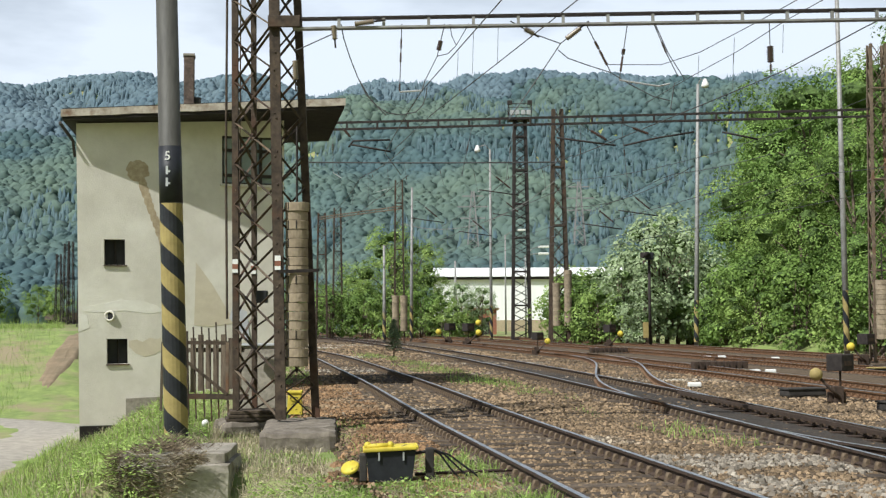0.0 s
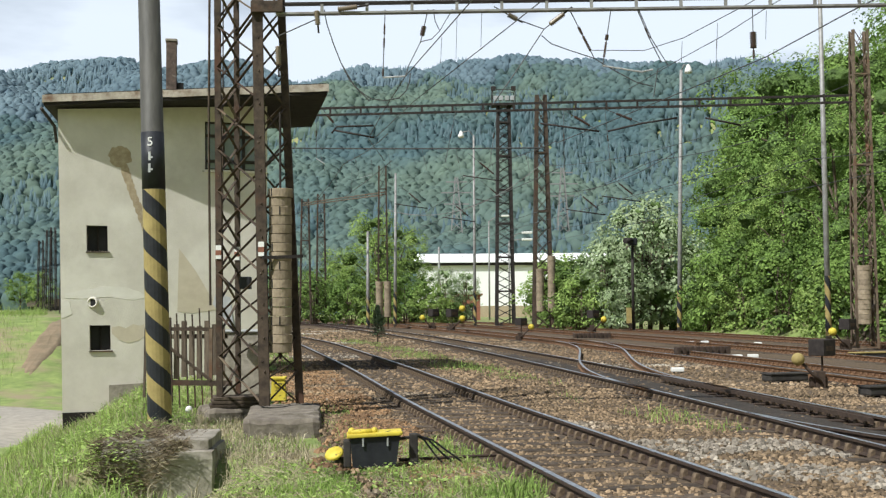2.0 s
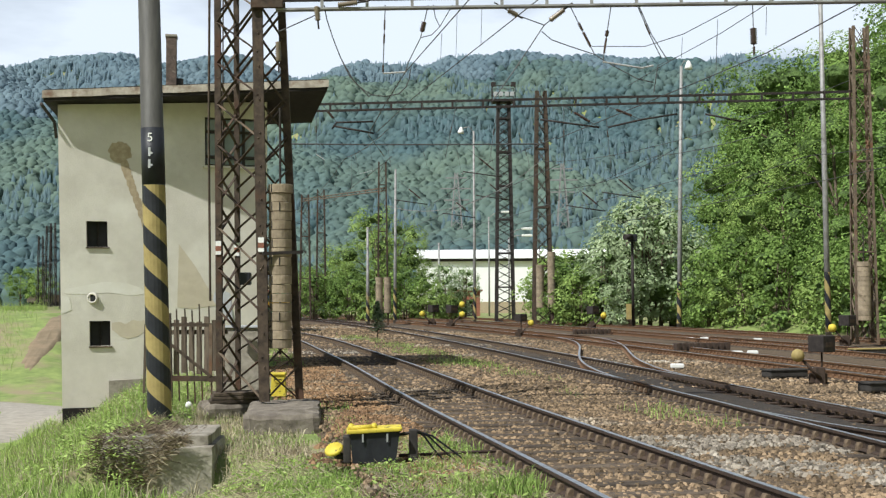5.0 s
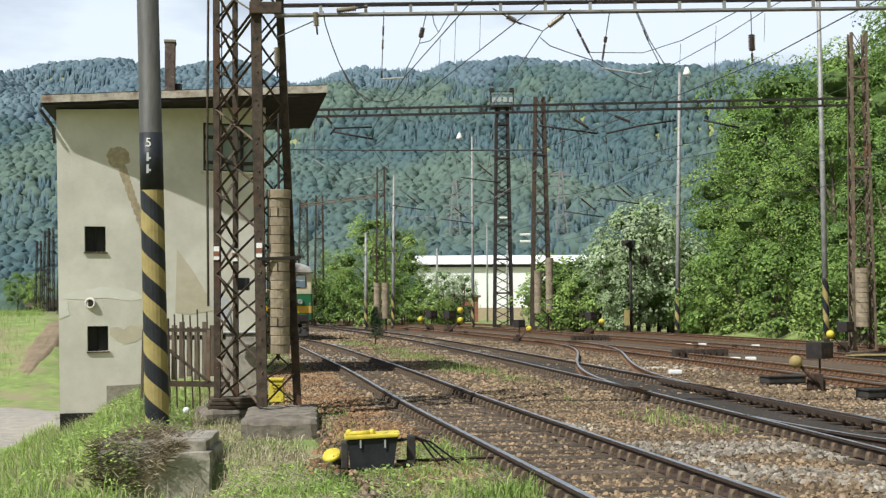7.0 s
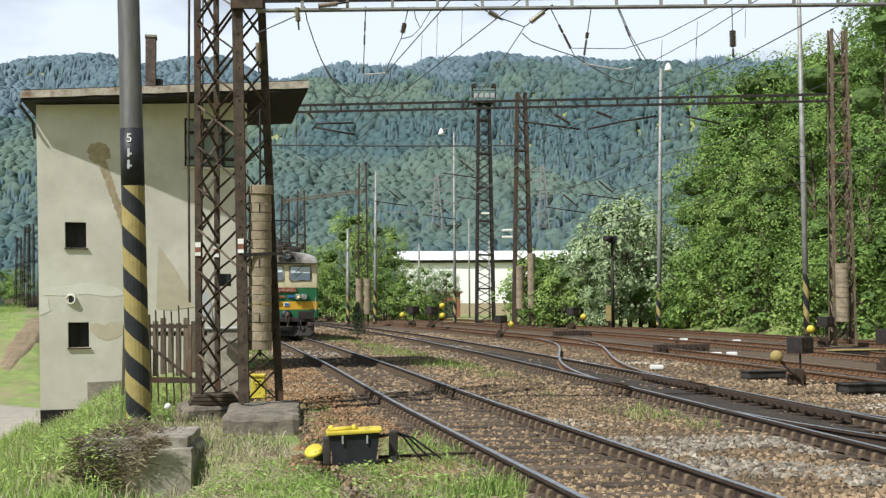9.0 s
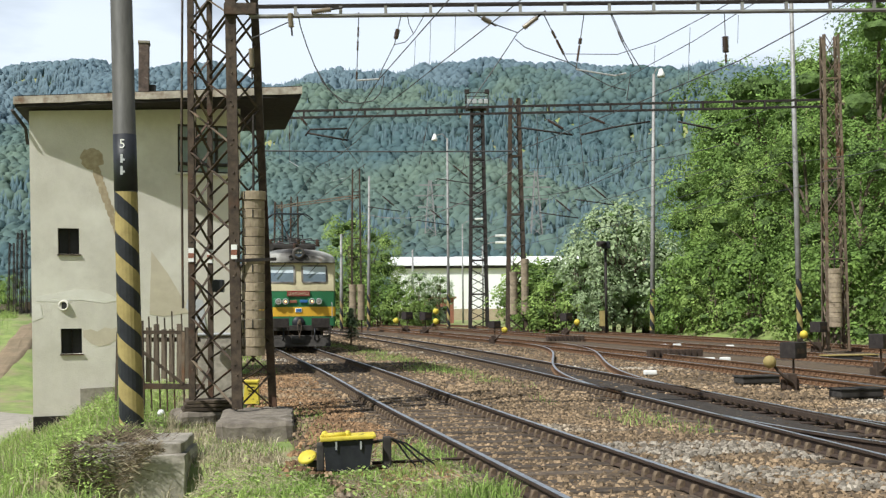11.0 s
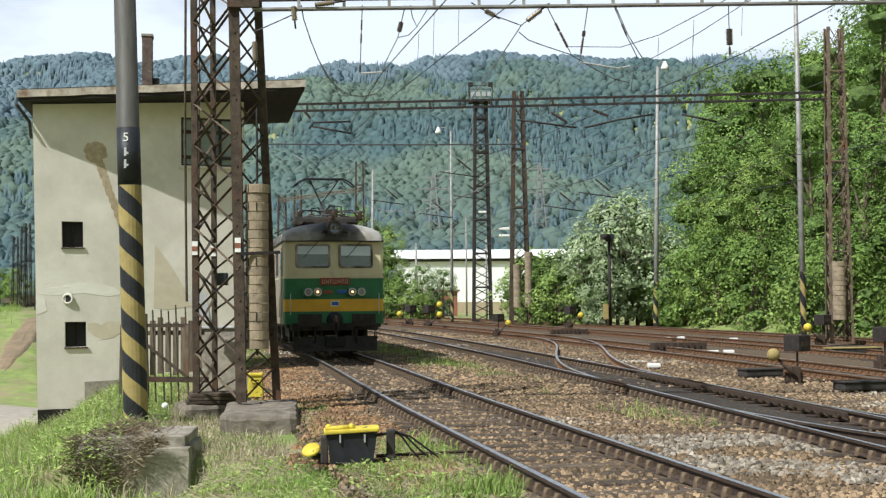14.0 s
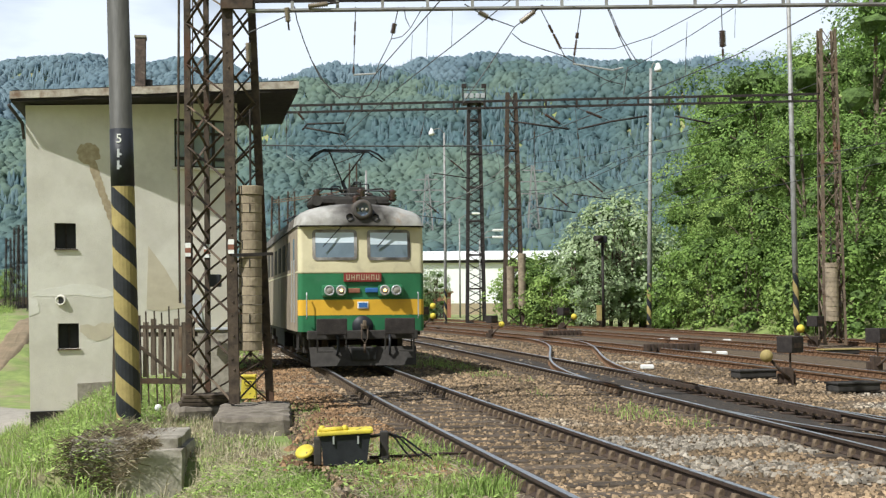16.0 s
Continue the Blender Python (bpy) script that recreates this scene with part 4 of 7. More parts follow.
def near_pole():
    t = thing("lighting_pole", "grey steel pole with faded black and yellow warning stripes", "pole", (-4.02, 19.0, -0.05))
    H, lean = 9.0, (-0.26, 0.0)
    part("shaft", Geo().tube([(0, 0, -0.4), (0, 0, 0), (lean[0], 0, H)], [0.18, 0.178, 0.158], 28), "pole", t)
    striped(0.03, 3.55, 0.178, 0.158, ("black", "yellow_old"), t, lean, 0.62, H, 0.30)
    g = Geo()
    f0, f1 = 3.56 / H, 4.42 / H
    g.tube([(lean[0] * f0, 0, 3.56), (lean[0] * f1, 0, 4.42)], [0.176, 0.174], 28)
    part("black_band", g, "black", t, "black painted band")
    cu = bpy.data.curves.new("digit", "FONT")
    cu.body, cu.size, cu.extrude, cu.align_x = "5", 0.19, 0.002, "CENTER"
    cu.materials.append(MAT["white"])
    ob = new("digit", cu)
    ob.parent = t
    ob.matrix_local = pose(lean[0] * 0.48 + 0.0, -0.178, 4.2, 90, 0, 0)
    tagged(ob, "white painted digit")
    g = Geo()
    for z in (3.98, 3.80):
        g.box(-0.035 + lean[0] * 0.44, 0.0 + lean[0] * 0.44, -0.182, -0.172, z, z + 0.13).box(0.0 + lean[0] * 0.44, 0.03 + lean[0] * 0.44, -0.182, -0.172, z + 0.03, z + 0.06)
    part("worn_digit", g, "tin", t, "worn painted marks")


near_pole()


def lamp_pole(at, h, r, lean=(0, 0), lamp=True, label="", stripes=(0.3, 2.8), arm=0.5):
    t = thing("lamp_post", label, "street lamp", at, group="yard lamp posts")
    part("shaft", Geo().tube([(0, 0, -0.3), (lean[0] * 0.4, 0, h * 0.4), (lean[0], lean[1], h)], [r, r * 0.9, r * 0.6], 12), "galv", t)
    striped(stripes[0], stripes[1], r, r * 0.6, ("black", "yellow_old"), t, lean, 0.95, h, 0.45)
    if lamp:
        a = part("arm", Geo().tube([(lean[0], 0, h - 0.05), (lean[0] + arm * 0.4, 0, h + 0.35), (lean[0] + arm, 0, h + 0.2)], 0.035, 8), "galv", t)
        part("shade", Geo().lathe([(0.05, 0.25), (0.10, 0.2), (0.22, -0.1), (0.25, -0.22), (0.19, -0.30), (0.01, -0.32)], 16, (lean[0] + arm, 0, h + 0.1)), "white", t, "white bell-shaped lamp shade")
    return t


lamp_pole((15.3, 76.0, 0.0), 16.0, 0.15, (0.35, 0), True, "tall galvanised lamp post with striped foot", arm=0.45)
lamp_pole((16.05, 50.0, 0.0), 17.0, 0.12, (-0.1, 0), False, "tall weathered steel pole with striped foot", stripes=(0.4, 2.8))
lamp_pole((3.8, 99.0, 0.0), 15.2, 0.13, (0.0, 0), True, "slim galvanised lamp post with yellow and black foot", arm=-1.0)
lamp_pole((-2.5, 99.0, 0.0), 12.2, 0.14, (0.1, 0), False, "slim pale pole among the catenary masts")
lamp_pole((1.3, 130.0, -0.2), 8.0, 0.16, (0.0, 0), False, "slim distant striped pole")
lamp_pole((-4.3, 92.0, 0.0), 7.2, 0.14, (0.0, 0), False, "slim distant striped pole")

# far masts over the curve
lattice_mast((-3.2, 92.0, 0.0), 12.0, 0.75, 0.5, 0.6, 0.4, 14, 0.10, 0.05, "steel", "rusty catenary mast far along the line", split=True)
weight_stack((-3.45, 91.5, 0.9), 0.26, 2.6, 10, "stack of tension weights on the mast", False)
weight_stack((-2.85, 91.5, 0.9), 0.26, 2.6, 10, "stack of tension weights on the mast", False)
lattice_mast((-11.0, 114.0, 0.0), 11.5, 1.0, 0.6, 0.9, 0.5, 12, 0.11, 0.06, "steel", "rusty catenary mast far along the line", split=True)
lattice_mast((-9.9, 118.0, 0.0), 12.3, 0.9, 0.6, 0.9, 0.5, 12, 0.11, 0.06, "steel", "rusty catenary mast far along the line", split=True)
gantry((-11.3, 114.0, 10.9), (-3.0, 92.0, 9.9), 0.2, 1.5, "steel_light", "pale far gantry beam over the curve")


# ---- distant forest ----
def forest():
    r = np.random.RandomState(5)

    def turned(rings, seed, uneven, n=6):
        """A crown from ground to tip: uneven rings of foliage closed by a top."""
        rr = np.random.RandomState(seed)
        v, f = [], []
        for k, (z, w) in enumerate(rings):
            for e in range(n):
                a, q = 2 * math.pi * (e + 0.5 * (k % 2)) / n, w * (1 + uneven * (rr.rand() - 0.5))
                v.append((q * math.cos(a), q * math.sin(a), z + 0.08 * uneven * (rr.rand() - 0.5)))
        v.append((0.06 * rr.randn(), 0.06 * rr.randn(), 1.0))
        for k in range(len(rings) - 1):
            for e in range(n):
                p, q = k * n + e, k * n + (e + 1) % n
                f += [(p, q, q + n), (p, q + n, p + n)]
        last = (len(rings) - 1) * n
        f += [(last + e, last + (e + 1) % n, len(v) - 1) for e in range(n)]
        return np.array(v), np.array(f)

    # broadleaf crowns are lumpy domes, spruces slender spires
    blobs = [turned(((0.0, 0.44), (0.45, 0.50), (0.75, 0.38), (0.92, 0.20)), k, 0.75)[0] for k in range(14)]
    icof = turned(((0.0, 0.44), (0.45, 0.50), (0.75, 0.38), (0.92, 0.20)), 0, 0.75)[1]
    cv, cf = turned(((0.0, 0.24), (0.5, 0.17)), 1, 0.5)
    sets = {"conifer": ([], []), "forest": ([], []), "forest_far": ([], []), "conifer_far": ([], [])}
    counts = {k: 0 for k in sets}

    def put(kind, v, f, x, y, z, h, w):
        a = r.rand() * 6.28
        c, s = math.cos(a), math.sin(a)
        q = np.stack([(v[:, 0] * c - v[:, 1] * s) * w + x, (v[:, 0] * s + v[:, 1] * c) * w + y, v[:, 2] * h + z - 0.5], 1)
        sets[kind][0].append(q)
        sets[kind][1].append(f + counts[kind])
        counts[kind] += len(q)

    y = 300.0
    while y < 1000:
        stp = 3.4 + y / 520
        x = -0.41 * y - 8
        while x < 0.31 * y + 8:
            xx, yy = x + (r.rand() - 0.5) * stp, y + (r.rand() - 0.5) * stp
            z = ground_z(xx, yy)
            m = fbm(xx, yy, 0.011, 3) + 0.34 * smooth(850, 980, yy) + 0.42 * math.exp(-((xx - 0.14 * yy) / 70) ** 2 - ((yy - 480) / 130) ** 2)
            # trees farther off get the bluer colour with more haze in it
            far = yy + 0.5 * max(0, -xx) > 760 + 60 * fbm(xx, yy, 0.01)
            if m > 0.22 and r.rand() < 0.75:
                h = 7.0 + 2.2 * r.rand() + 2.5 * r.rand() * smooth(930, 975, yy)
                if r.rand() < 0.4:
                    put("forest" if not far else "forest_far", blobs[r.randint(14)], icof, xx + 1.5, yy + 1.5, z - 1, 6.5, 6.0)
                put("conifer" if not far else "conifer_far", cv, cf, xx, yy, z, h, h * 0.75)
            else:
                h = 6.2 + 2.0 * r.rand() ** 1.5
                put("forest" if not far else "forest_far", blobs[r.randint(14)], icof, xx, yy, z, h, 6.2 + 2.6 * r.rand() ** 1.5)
            x += stp
        y += stp * 0.95
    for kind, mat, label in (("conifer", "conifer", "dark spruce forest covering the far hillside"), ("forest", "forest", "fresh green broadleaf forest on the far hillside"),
                             ("forest_far", "forest_far", "mixed forest along the far ridge, coloured blue for haze"), ("conifer_far", "forest_far", "spruce forest along the far ridge, coloured blue for haze")):
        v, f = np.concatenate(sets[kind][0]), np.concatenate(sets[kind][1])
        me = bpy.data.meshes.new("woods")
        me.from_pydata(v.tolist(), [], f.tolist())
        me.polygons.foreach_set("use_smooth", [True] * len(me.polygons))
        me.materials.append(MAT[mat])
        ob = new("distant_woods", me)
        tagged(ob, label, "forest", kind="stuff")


forest()


# ---- trees and shrubs ----
def leaf_mesh(name, mat, seed, height, radius, clumps, leaves, size, low=0.15, lobes=7, shape=0.8):
    """A crown of boughs round the stem, each hung with drooping sprays of leaves and dark gaps between."""
    r = np.random.RandomState(seed)
    cz = height * (low + (1 - low) * 0.5)
    hz = height * (1 - low) * 0.5
    lob = []
    for i in range(lobes):
        a = 2.4 * i + r.rand()
        zz = -0.85 + 1.7 * (i + 0.5) / lobes
        rad = math.sqrt(max(0.05, 1 - zz * zz)) * 0.62
        lob.append((rad * math.cos(a) * radius * 1.1, rad * math.sin(a) * radius * 1.1, cz + zz * hz * 0.88, radius * (0.28 + 0.2 * r.rand())))
    lob.append((0, 0, cz + hz * 0.78, radius * 0.36))
    cs, ways, sizes = [], [], []
    share = np.array([q[3] ** 2 for q in lob])
    for i in r.choice(len(lob), clumps, p=share / share.sum()):
        lx, ly, lz, lr = lob[i]
        d = r.randn(3)
        d[2] = d[2] * 0.8 + 0.15
        d /= np.linalg.norm(d)
        k = lr * (0.78 + 0.42 * r.rand())
        ways.append(d)
        sizes.append(0.30 + 0.22 * r.rand() + 0.08 * lr)
        cs.append((lx + d[0] * k, ly + d[1] * k, max(0.15, lz + d[2] * k * shape)))
    c = np.repeat(np.array(cs), leaves, 0)
    out = np.repeat(np.array(ways), leaves, 0)
    br = np.repeat(np.array(sizes), leaves)[:, None]
    n = len(c)
    # each spray: leaves over an outward dome that droops at its rim
    e = out * 0.8 + 0.75 * r.randn(n, 3) + np.array([0, 0, 0.3])
    e /= np.linalg.norm(e, axis=1, keepdims=True)
    p = c + e * br * (0.75 + 0.5 * r.rand(n, 1)) * np.array([1.15, 1.15, 0.75])
    p[:, 2] -= 0.35 * np.sum((p - c)[:, :2] ** 2, axis=1) / br[:, 0]
    p[:, 2] = np.maximum(p[:, 2], 0.05)
    face = 0.7 * e + 0.3 * out + np.array([0, 0, 0.35]) + 0.26 * r.randn(n, 3)
    u = np.cross(face, r.randn(n, 3))
    u /= np.linalg.norm(u, axis=1, keepdims=True)
    w = np.cross(face, u)
    w /= np.linalg.norm(w, axis=1, keepdims=True)
    sz = size * (0.6 + 0.8 * r.rand(n, 1))
    v = np.stack([p - u * sz * 0.5, p + w * sz * 0.32, p + u * sz * 0.5, p - w * sz * 0.32], 1).reshape(-1, 3)
    # added inner masses, darkened like shaded leaves, that close the view through the crown
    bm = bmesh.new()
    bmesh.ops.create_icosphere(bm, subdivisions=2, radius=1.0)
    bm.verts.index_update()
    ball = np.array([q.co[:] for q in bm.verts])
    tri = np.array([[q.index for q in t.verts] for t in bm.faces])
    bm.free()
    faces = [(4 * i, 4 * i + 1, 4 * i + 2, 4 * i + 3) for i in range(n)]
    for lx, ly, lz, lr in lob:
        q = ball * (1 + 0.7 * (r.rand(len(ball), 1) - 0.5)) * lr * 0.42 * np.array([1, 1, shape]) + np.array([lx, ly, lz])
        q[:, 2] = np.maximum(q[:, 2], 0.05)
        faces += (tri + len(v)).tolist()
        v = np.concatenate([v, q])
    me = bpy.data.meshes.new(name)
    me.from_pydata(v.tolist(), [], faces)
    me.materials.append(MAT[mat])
    me.materials.append(MAT["crown_shade"])
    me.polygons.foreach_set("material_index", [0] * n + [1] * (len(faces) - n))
    return me, lob


def tree_proto(seed, mat, height, radius, clumps=420, leaves=9, size=0.34, low=0.12, label="", category="tree", name="broadleaf_tree", stems=1, lobes=12):
    t = thing(name, label, category, (0, -500, 0))
    me, lob = leaf_mesh("crown", mat, seed, height, radius, clumps, leaves, size, low, lobes)
    r = random.Random(seed)
    g = Geo()
    th = max(0.05, height * 0.018)
    for s in range(stems):
        ox, oy = (r.uniform(-0.5, 0.5), r.uniform(-0.5, 0.5)) if stems > 1 else (0, 0)
        g.tube([(ox, oy, -0.6), (ox * 1.3 + r.uniform(-.1, .1), oy * 1.3, height * 0.3), (ox + r.uniform(-.3, .3), oy + r.uniform(-.3, .3), height * 0.8)], [th, th * 0.75, th * 0.2], 7)
    for lx, ly, lz, lr in lob[:-1]:
        z = max(height * 0.15, lz - lr * 1.1)
        g.tube([(0, 0, z * 0.8), (lx * 0.5, ly * 0.5, (z + lz) / 2), (lx, ly, lz)], [th * 0.45, th * 0.3, th * 0.1], 5)
    part("trunk", g, "bark", t)
    ob = new("crown", me)
    ob.parent = t
    return t


PROTO = {
    "a": tree_proto(11, "leaf", 12.5, 4.6, 280, 44, 0.18, label="tall fresh green broadleaf tree on the wooded slope"),
    "b": tree_proto(12, "leaf_light", 11.5, 4.2, 260, 44, 0.175, label="light green broadleaf tree at the wood's edge"),
    "c": tree_proto(13, "leaf_dark", 13.0, 4.4, 270, 44, 0.18, label="dark green broadleaf tree in the wood"),
    "s": tree_proto(14, "leaf_silver", 6.8, 2.3, 150, 26, 0.20, 0.02, "silvery blossoming willow shrub beside the yard", "shrub", "flowering_shrub", 4),
    "u": tree_proto(15, "leaf_light", 4.6, 2.4, 130, 28, 0.20, 0.0, "green bushy shrub at the edge of the yard", "shrub", "shrub", 4),
    "d": tree_proto(16, "leaf", 4.8, 2.6, 130, 28, 0.20, 0.0, "green leafy shrub beside the railway", "shrub", "shrub", 4),
}
PUT = []


def plant(kind, x, y, k=1.0, sink=0.0, z=None):
    ob = PROTO[kind]
    m = pose(x, y, (ground_z(x, y) if z is None else z) - sink, 0, 0, rng.uniform(0, 360))
    c = copy_thing(ob, m)
    c.scale = (k, k, k * rng.uniform(0.92, 1.08))
    PUT.append(c)
    return c


# wooded slope right of the yard
for row in range(4):
    for i in range(11):
        y = 40 + i * 6.6 + rng.uniform(-1.5, 1.5) + row * 1.0
        s = 29.5 + row * 5.2 + rng.uniform(-1.4, 1.4)
        x = valley(min(y, 95)) + s - (1.2 if y > 85 else 0)
        if x / y < (0.262, 0.248, 0.240, 0.236, 0.236)[row] or x / y > 0.45:
            continue
        plant(rng.choice("aabcc"), x, y, (rng.uniform(0.95, 1.18) if y > 56 else rng.uniform(0.75, 0.95)) if row else rng.uniform(0.62, 0.85), 0.3)
# shrubs along its foot
for i in range(16):
    y = 44 + i * 4.3
    x = valley(min(y, 95)) + (26.8 if y < 72 else 29.0) + rng.uniform(-0.6, 0.6)
    if x / y > 0.215:
        plant(rng.choice("udd"), x, y, rng.uniform(0.7, 1.05), 0.2)
        if 58 < y < 74:
            plant("d", x + 1.0, y + 2.0, rng.uniform(0.8, 1.0), 0.2)


# ---- the train ----
def rake(z):
    return 0.10 * smooth(2.2, 3.5, z)


def plan_path(z, inset=0.0, length=16.2, n=10):
    """Half-open outline of the coachwork seen from above, from one rear corner round the front to the other."""
    w, c = 1.475 - inset, 0.13
    y0 = 0.0 + inset + rake(z)
    pts = [(-w, length), (-w, length * 0.5), (-w, c + y0 + 0.1)]
    for k in range(1, n):
        a = math.pi / 2 * k / n
        pts.append((-w + c - c * math.cos(a), y0 + 0.1 + c - c * math.sin(a)))
    for k in range(9):
        x = (-w + c) + (2 * (w - c)) * k / 8
        pts.append((x, y0 + 0.1 * (abs(x) / (w - c)) ** 2))
    return pts + [(-x, y) for x, y in reversed(pts[:3 + n - 1])]


def band(z0, z1, inset=0.0, steps=1):
    g = Geo()
    zs = [z0 + (z1 - z0) * i / steps for i in range(steps + 1)]
    rows = [plan_path(z, inset) for z in zs]
    m = len(rows[0])
    g.add([(x, y, z) for z, r in zip(zs, rows) for x, y in r],
          [(i * m + j, i * m + j + 1, (i + 1) * m + j + 1, (i + 1) * m + j) for i in range(steps) for j in range(m - 1)]
          + [(i * m + m - 1, i * m, (i + 1) * m, (i + 1) * m + m - 1) for i in range(steps)], True)
    return g


def rounded(x0, x1, z0, z1, r, y, n=5):
    out = []
    for cx, cz, a0 in ((x1 - r, z1 - r, 0), (x0 + r, z1 - r, 90), (x0 + r, z0 + r, 180), (x1 - r, z0 + r, 270)):
        out += [(cx + r * math.cos(radians(a0 + 90 * k / n)), cz + r * math.sin(radians(a0 + 90 * k / n))) for k in range(n + 1)]
    return out


def pane_plate(x0, x1, z0, z1, r, y, thick):
    """A rounded plate on the raked cab front."""
    o = rounded(x0, x1, z0, z1, r, y)
    n = len(o)
    g = Geo()
    g.add([(x, y + d + rake(z) + 0.1 * (abs(x) / 1.2) ** 2, z) for d in (0, thick) for x, z in o], [tuple(range(n))] + [(k, (k + 1) % n, n + (k + 1) % n, n + k) for k in range(n)])
    return g


def ring_plate(x0, x1, z0, z1, r, w, y, thick):
    a, b = rounded(x0, x1, z0, z1, r, y), rounded(x0 + w, x1 - w, z0 + w, z1 - w, max(0.01, r - w), y)
    n = len(a)
    g = Geo()
    vs = [(x, y + d + rake(z) + 0.1 * (abs(x) / 1.2) ** 2, z) for d in (0, thick) for o in (a, b) for x, z in o]
    fs = []
    for k in range(n):
        j = (k + 1) % n
        fs += [(k, j, n + j, n + k), (k, 2 * n + k, 2 * n + j, j), (n + k, n + j, 3 * n + j, 3 * n + k)]
    return g.add(vs, fs)


def bogie(parent, y, wheel_r, wheels, gauge=0.75, span=2.6, label="dark dusty bogie"):
    b = part("bogie_frame", Geo().bevel_box(-1.12, -0.98, y - span / 2 - 0.7, y + span / 2 + 0.7, 0.45, 0.8, 0.03)
             .bevel_box(0.98, 1.12, y - span / 2 - 0.7, y + span / 2 + 0.7, 0.45, 0.8, 0.03).bevel_box(-1.0, 1.0, y - 0.3, y + 0.3, 0.5, 0.75, 0.03), "soot", parent, label)
    for s in (-1, 1):
        part("axle_box", Geo().bevel_box(-1.22, -1.05, y + s * span / 2 - 0.2, y + s * span / 2 + 0.2, 0.35, 0.75, 0.03), "soot", b)
        wr = wheel_r
        g = Geo()
        for x in (-gauge, gauge):
            o = 1 if x > 0 else -1
            g.lathe([(0.02, x - 0.06 * o), (wr * 0.4, x - 0.05 * o), (wr * 0.85, x - 0.02 * o), (wr + 0.028, x - 0.07 * o), (wr + 0.028, x - 0.04 * o), (wr, x - 0.03 * o), (wr, x + 0.07 * o), (wr * 0.85, x + 0.06 * o), (0.02, x + 0.08 * o)], 24, (0, 0, 0), "x")
        g.tube([(-gauge, 0, 0), (gauge, 0, 0)], 0.08, 8)
        g.bar((-0.85, 0, 0), (-0.85, 0, wr * 0.7), 0.03, 0.05)
        w = part("wheelset", g, "rail", b, "steel wheelset")
        w.location = (0, y + s * span / 2, wr)
        wheels.append((w, (0, y + s * span / 2, wr), wr))


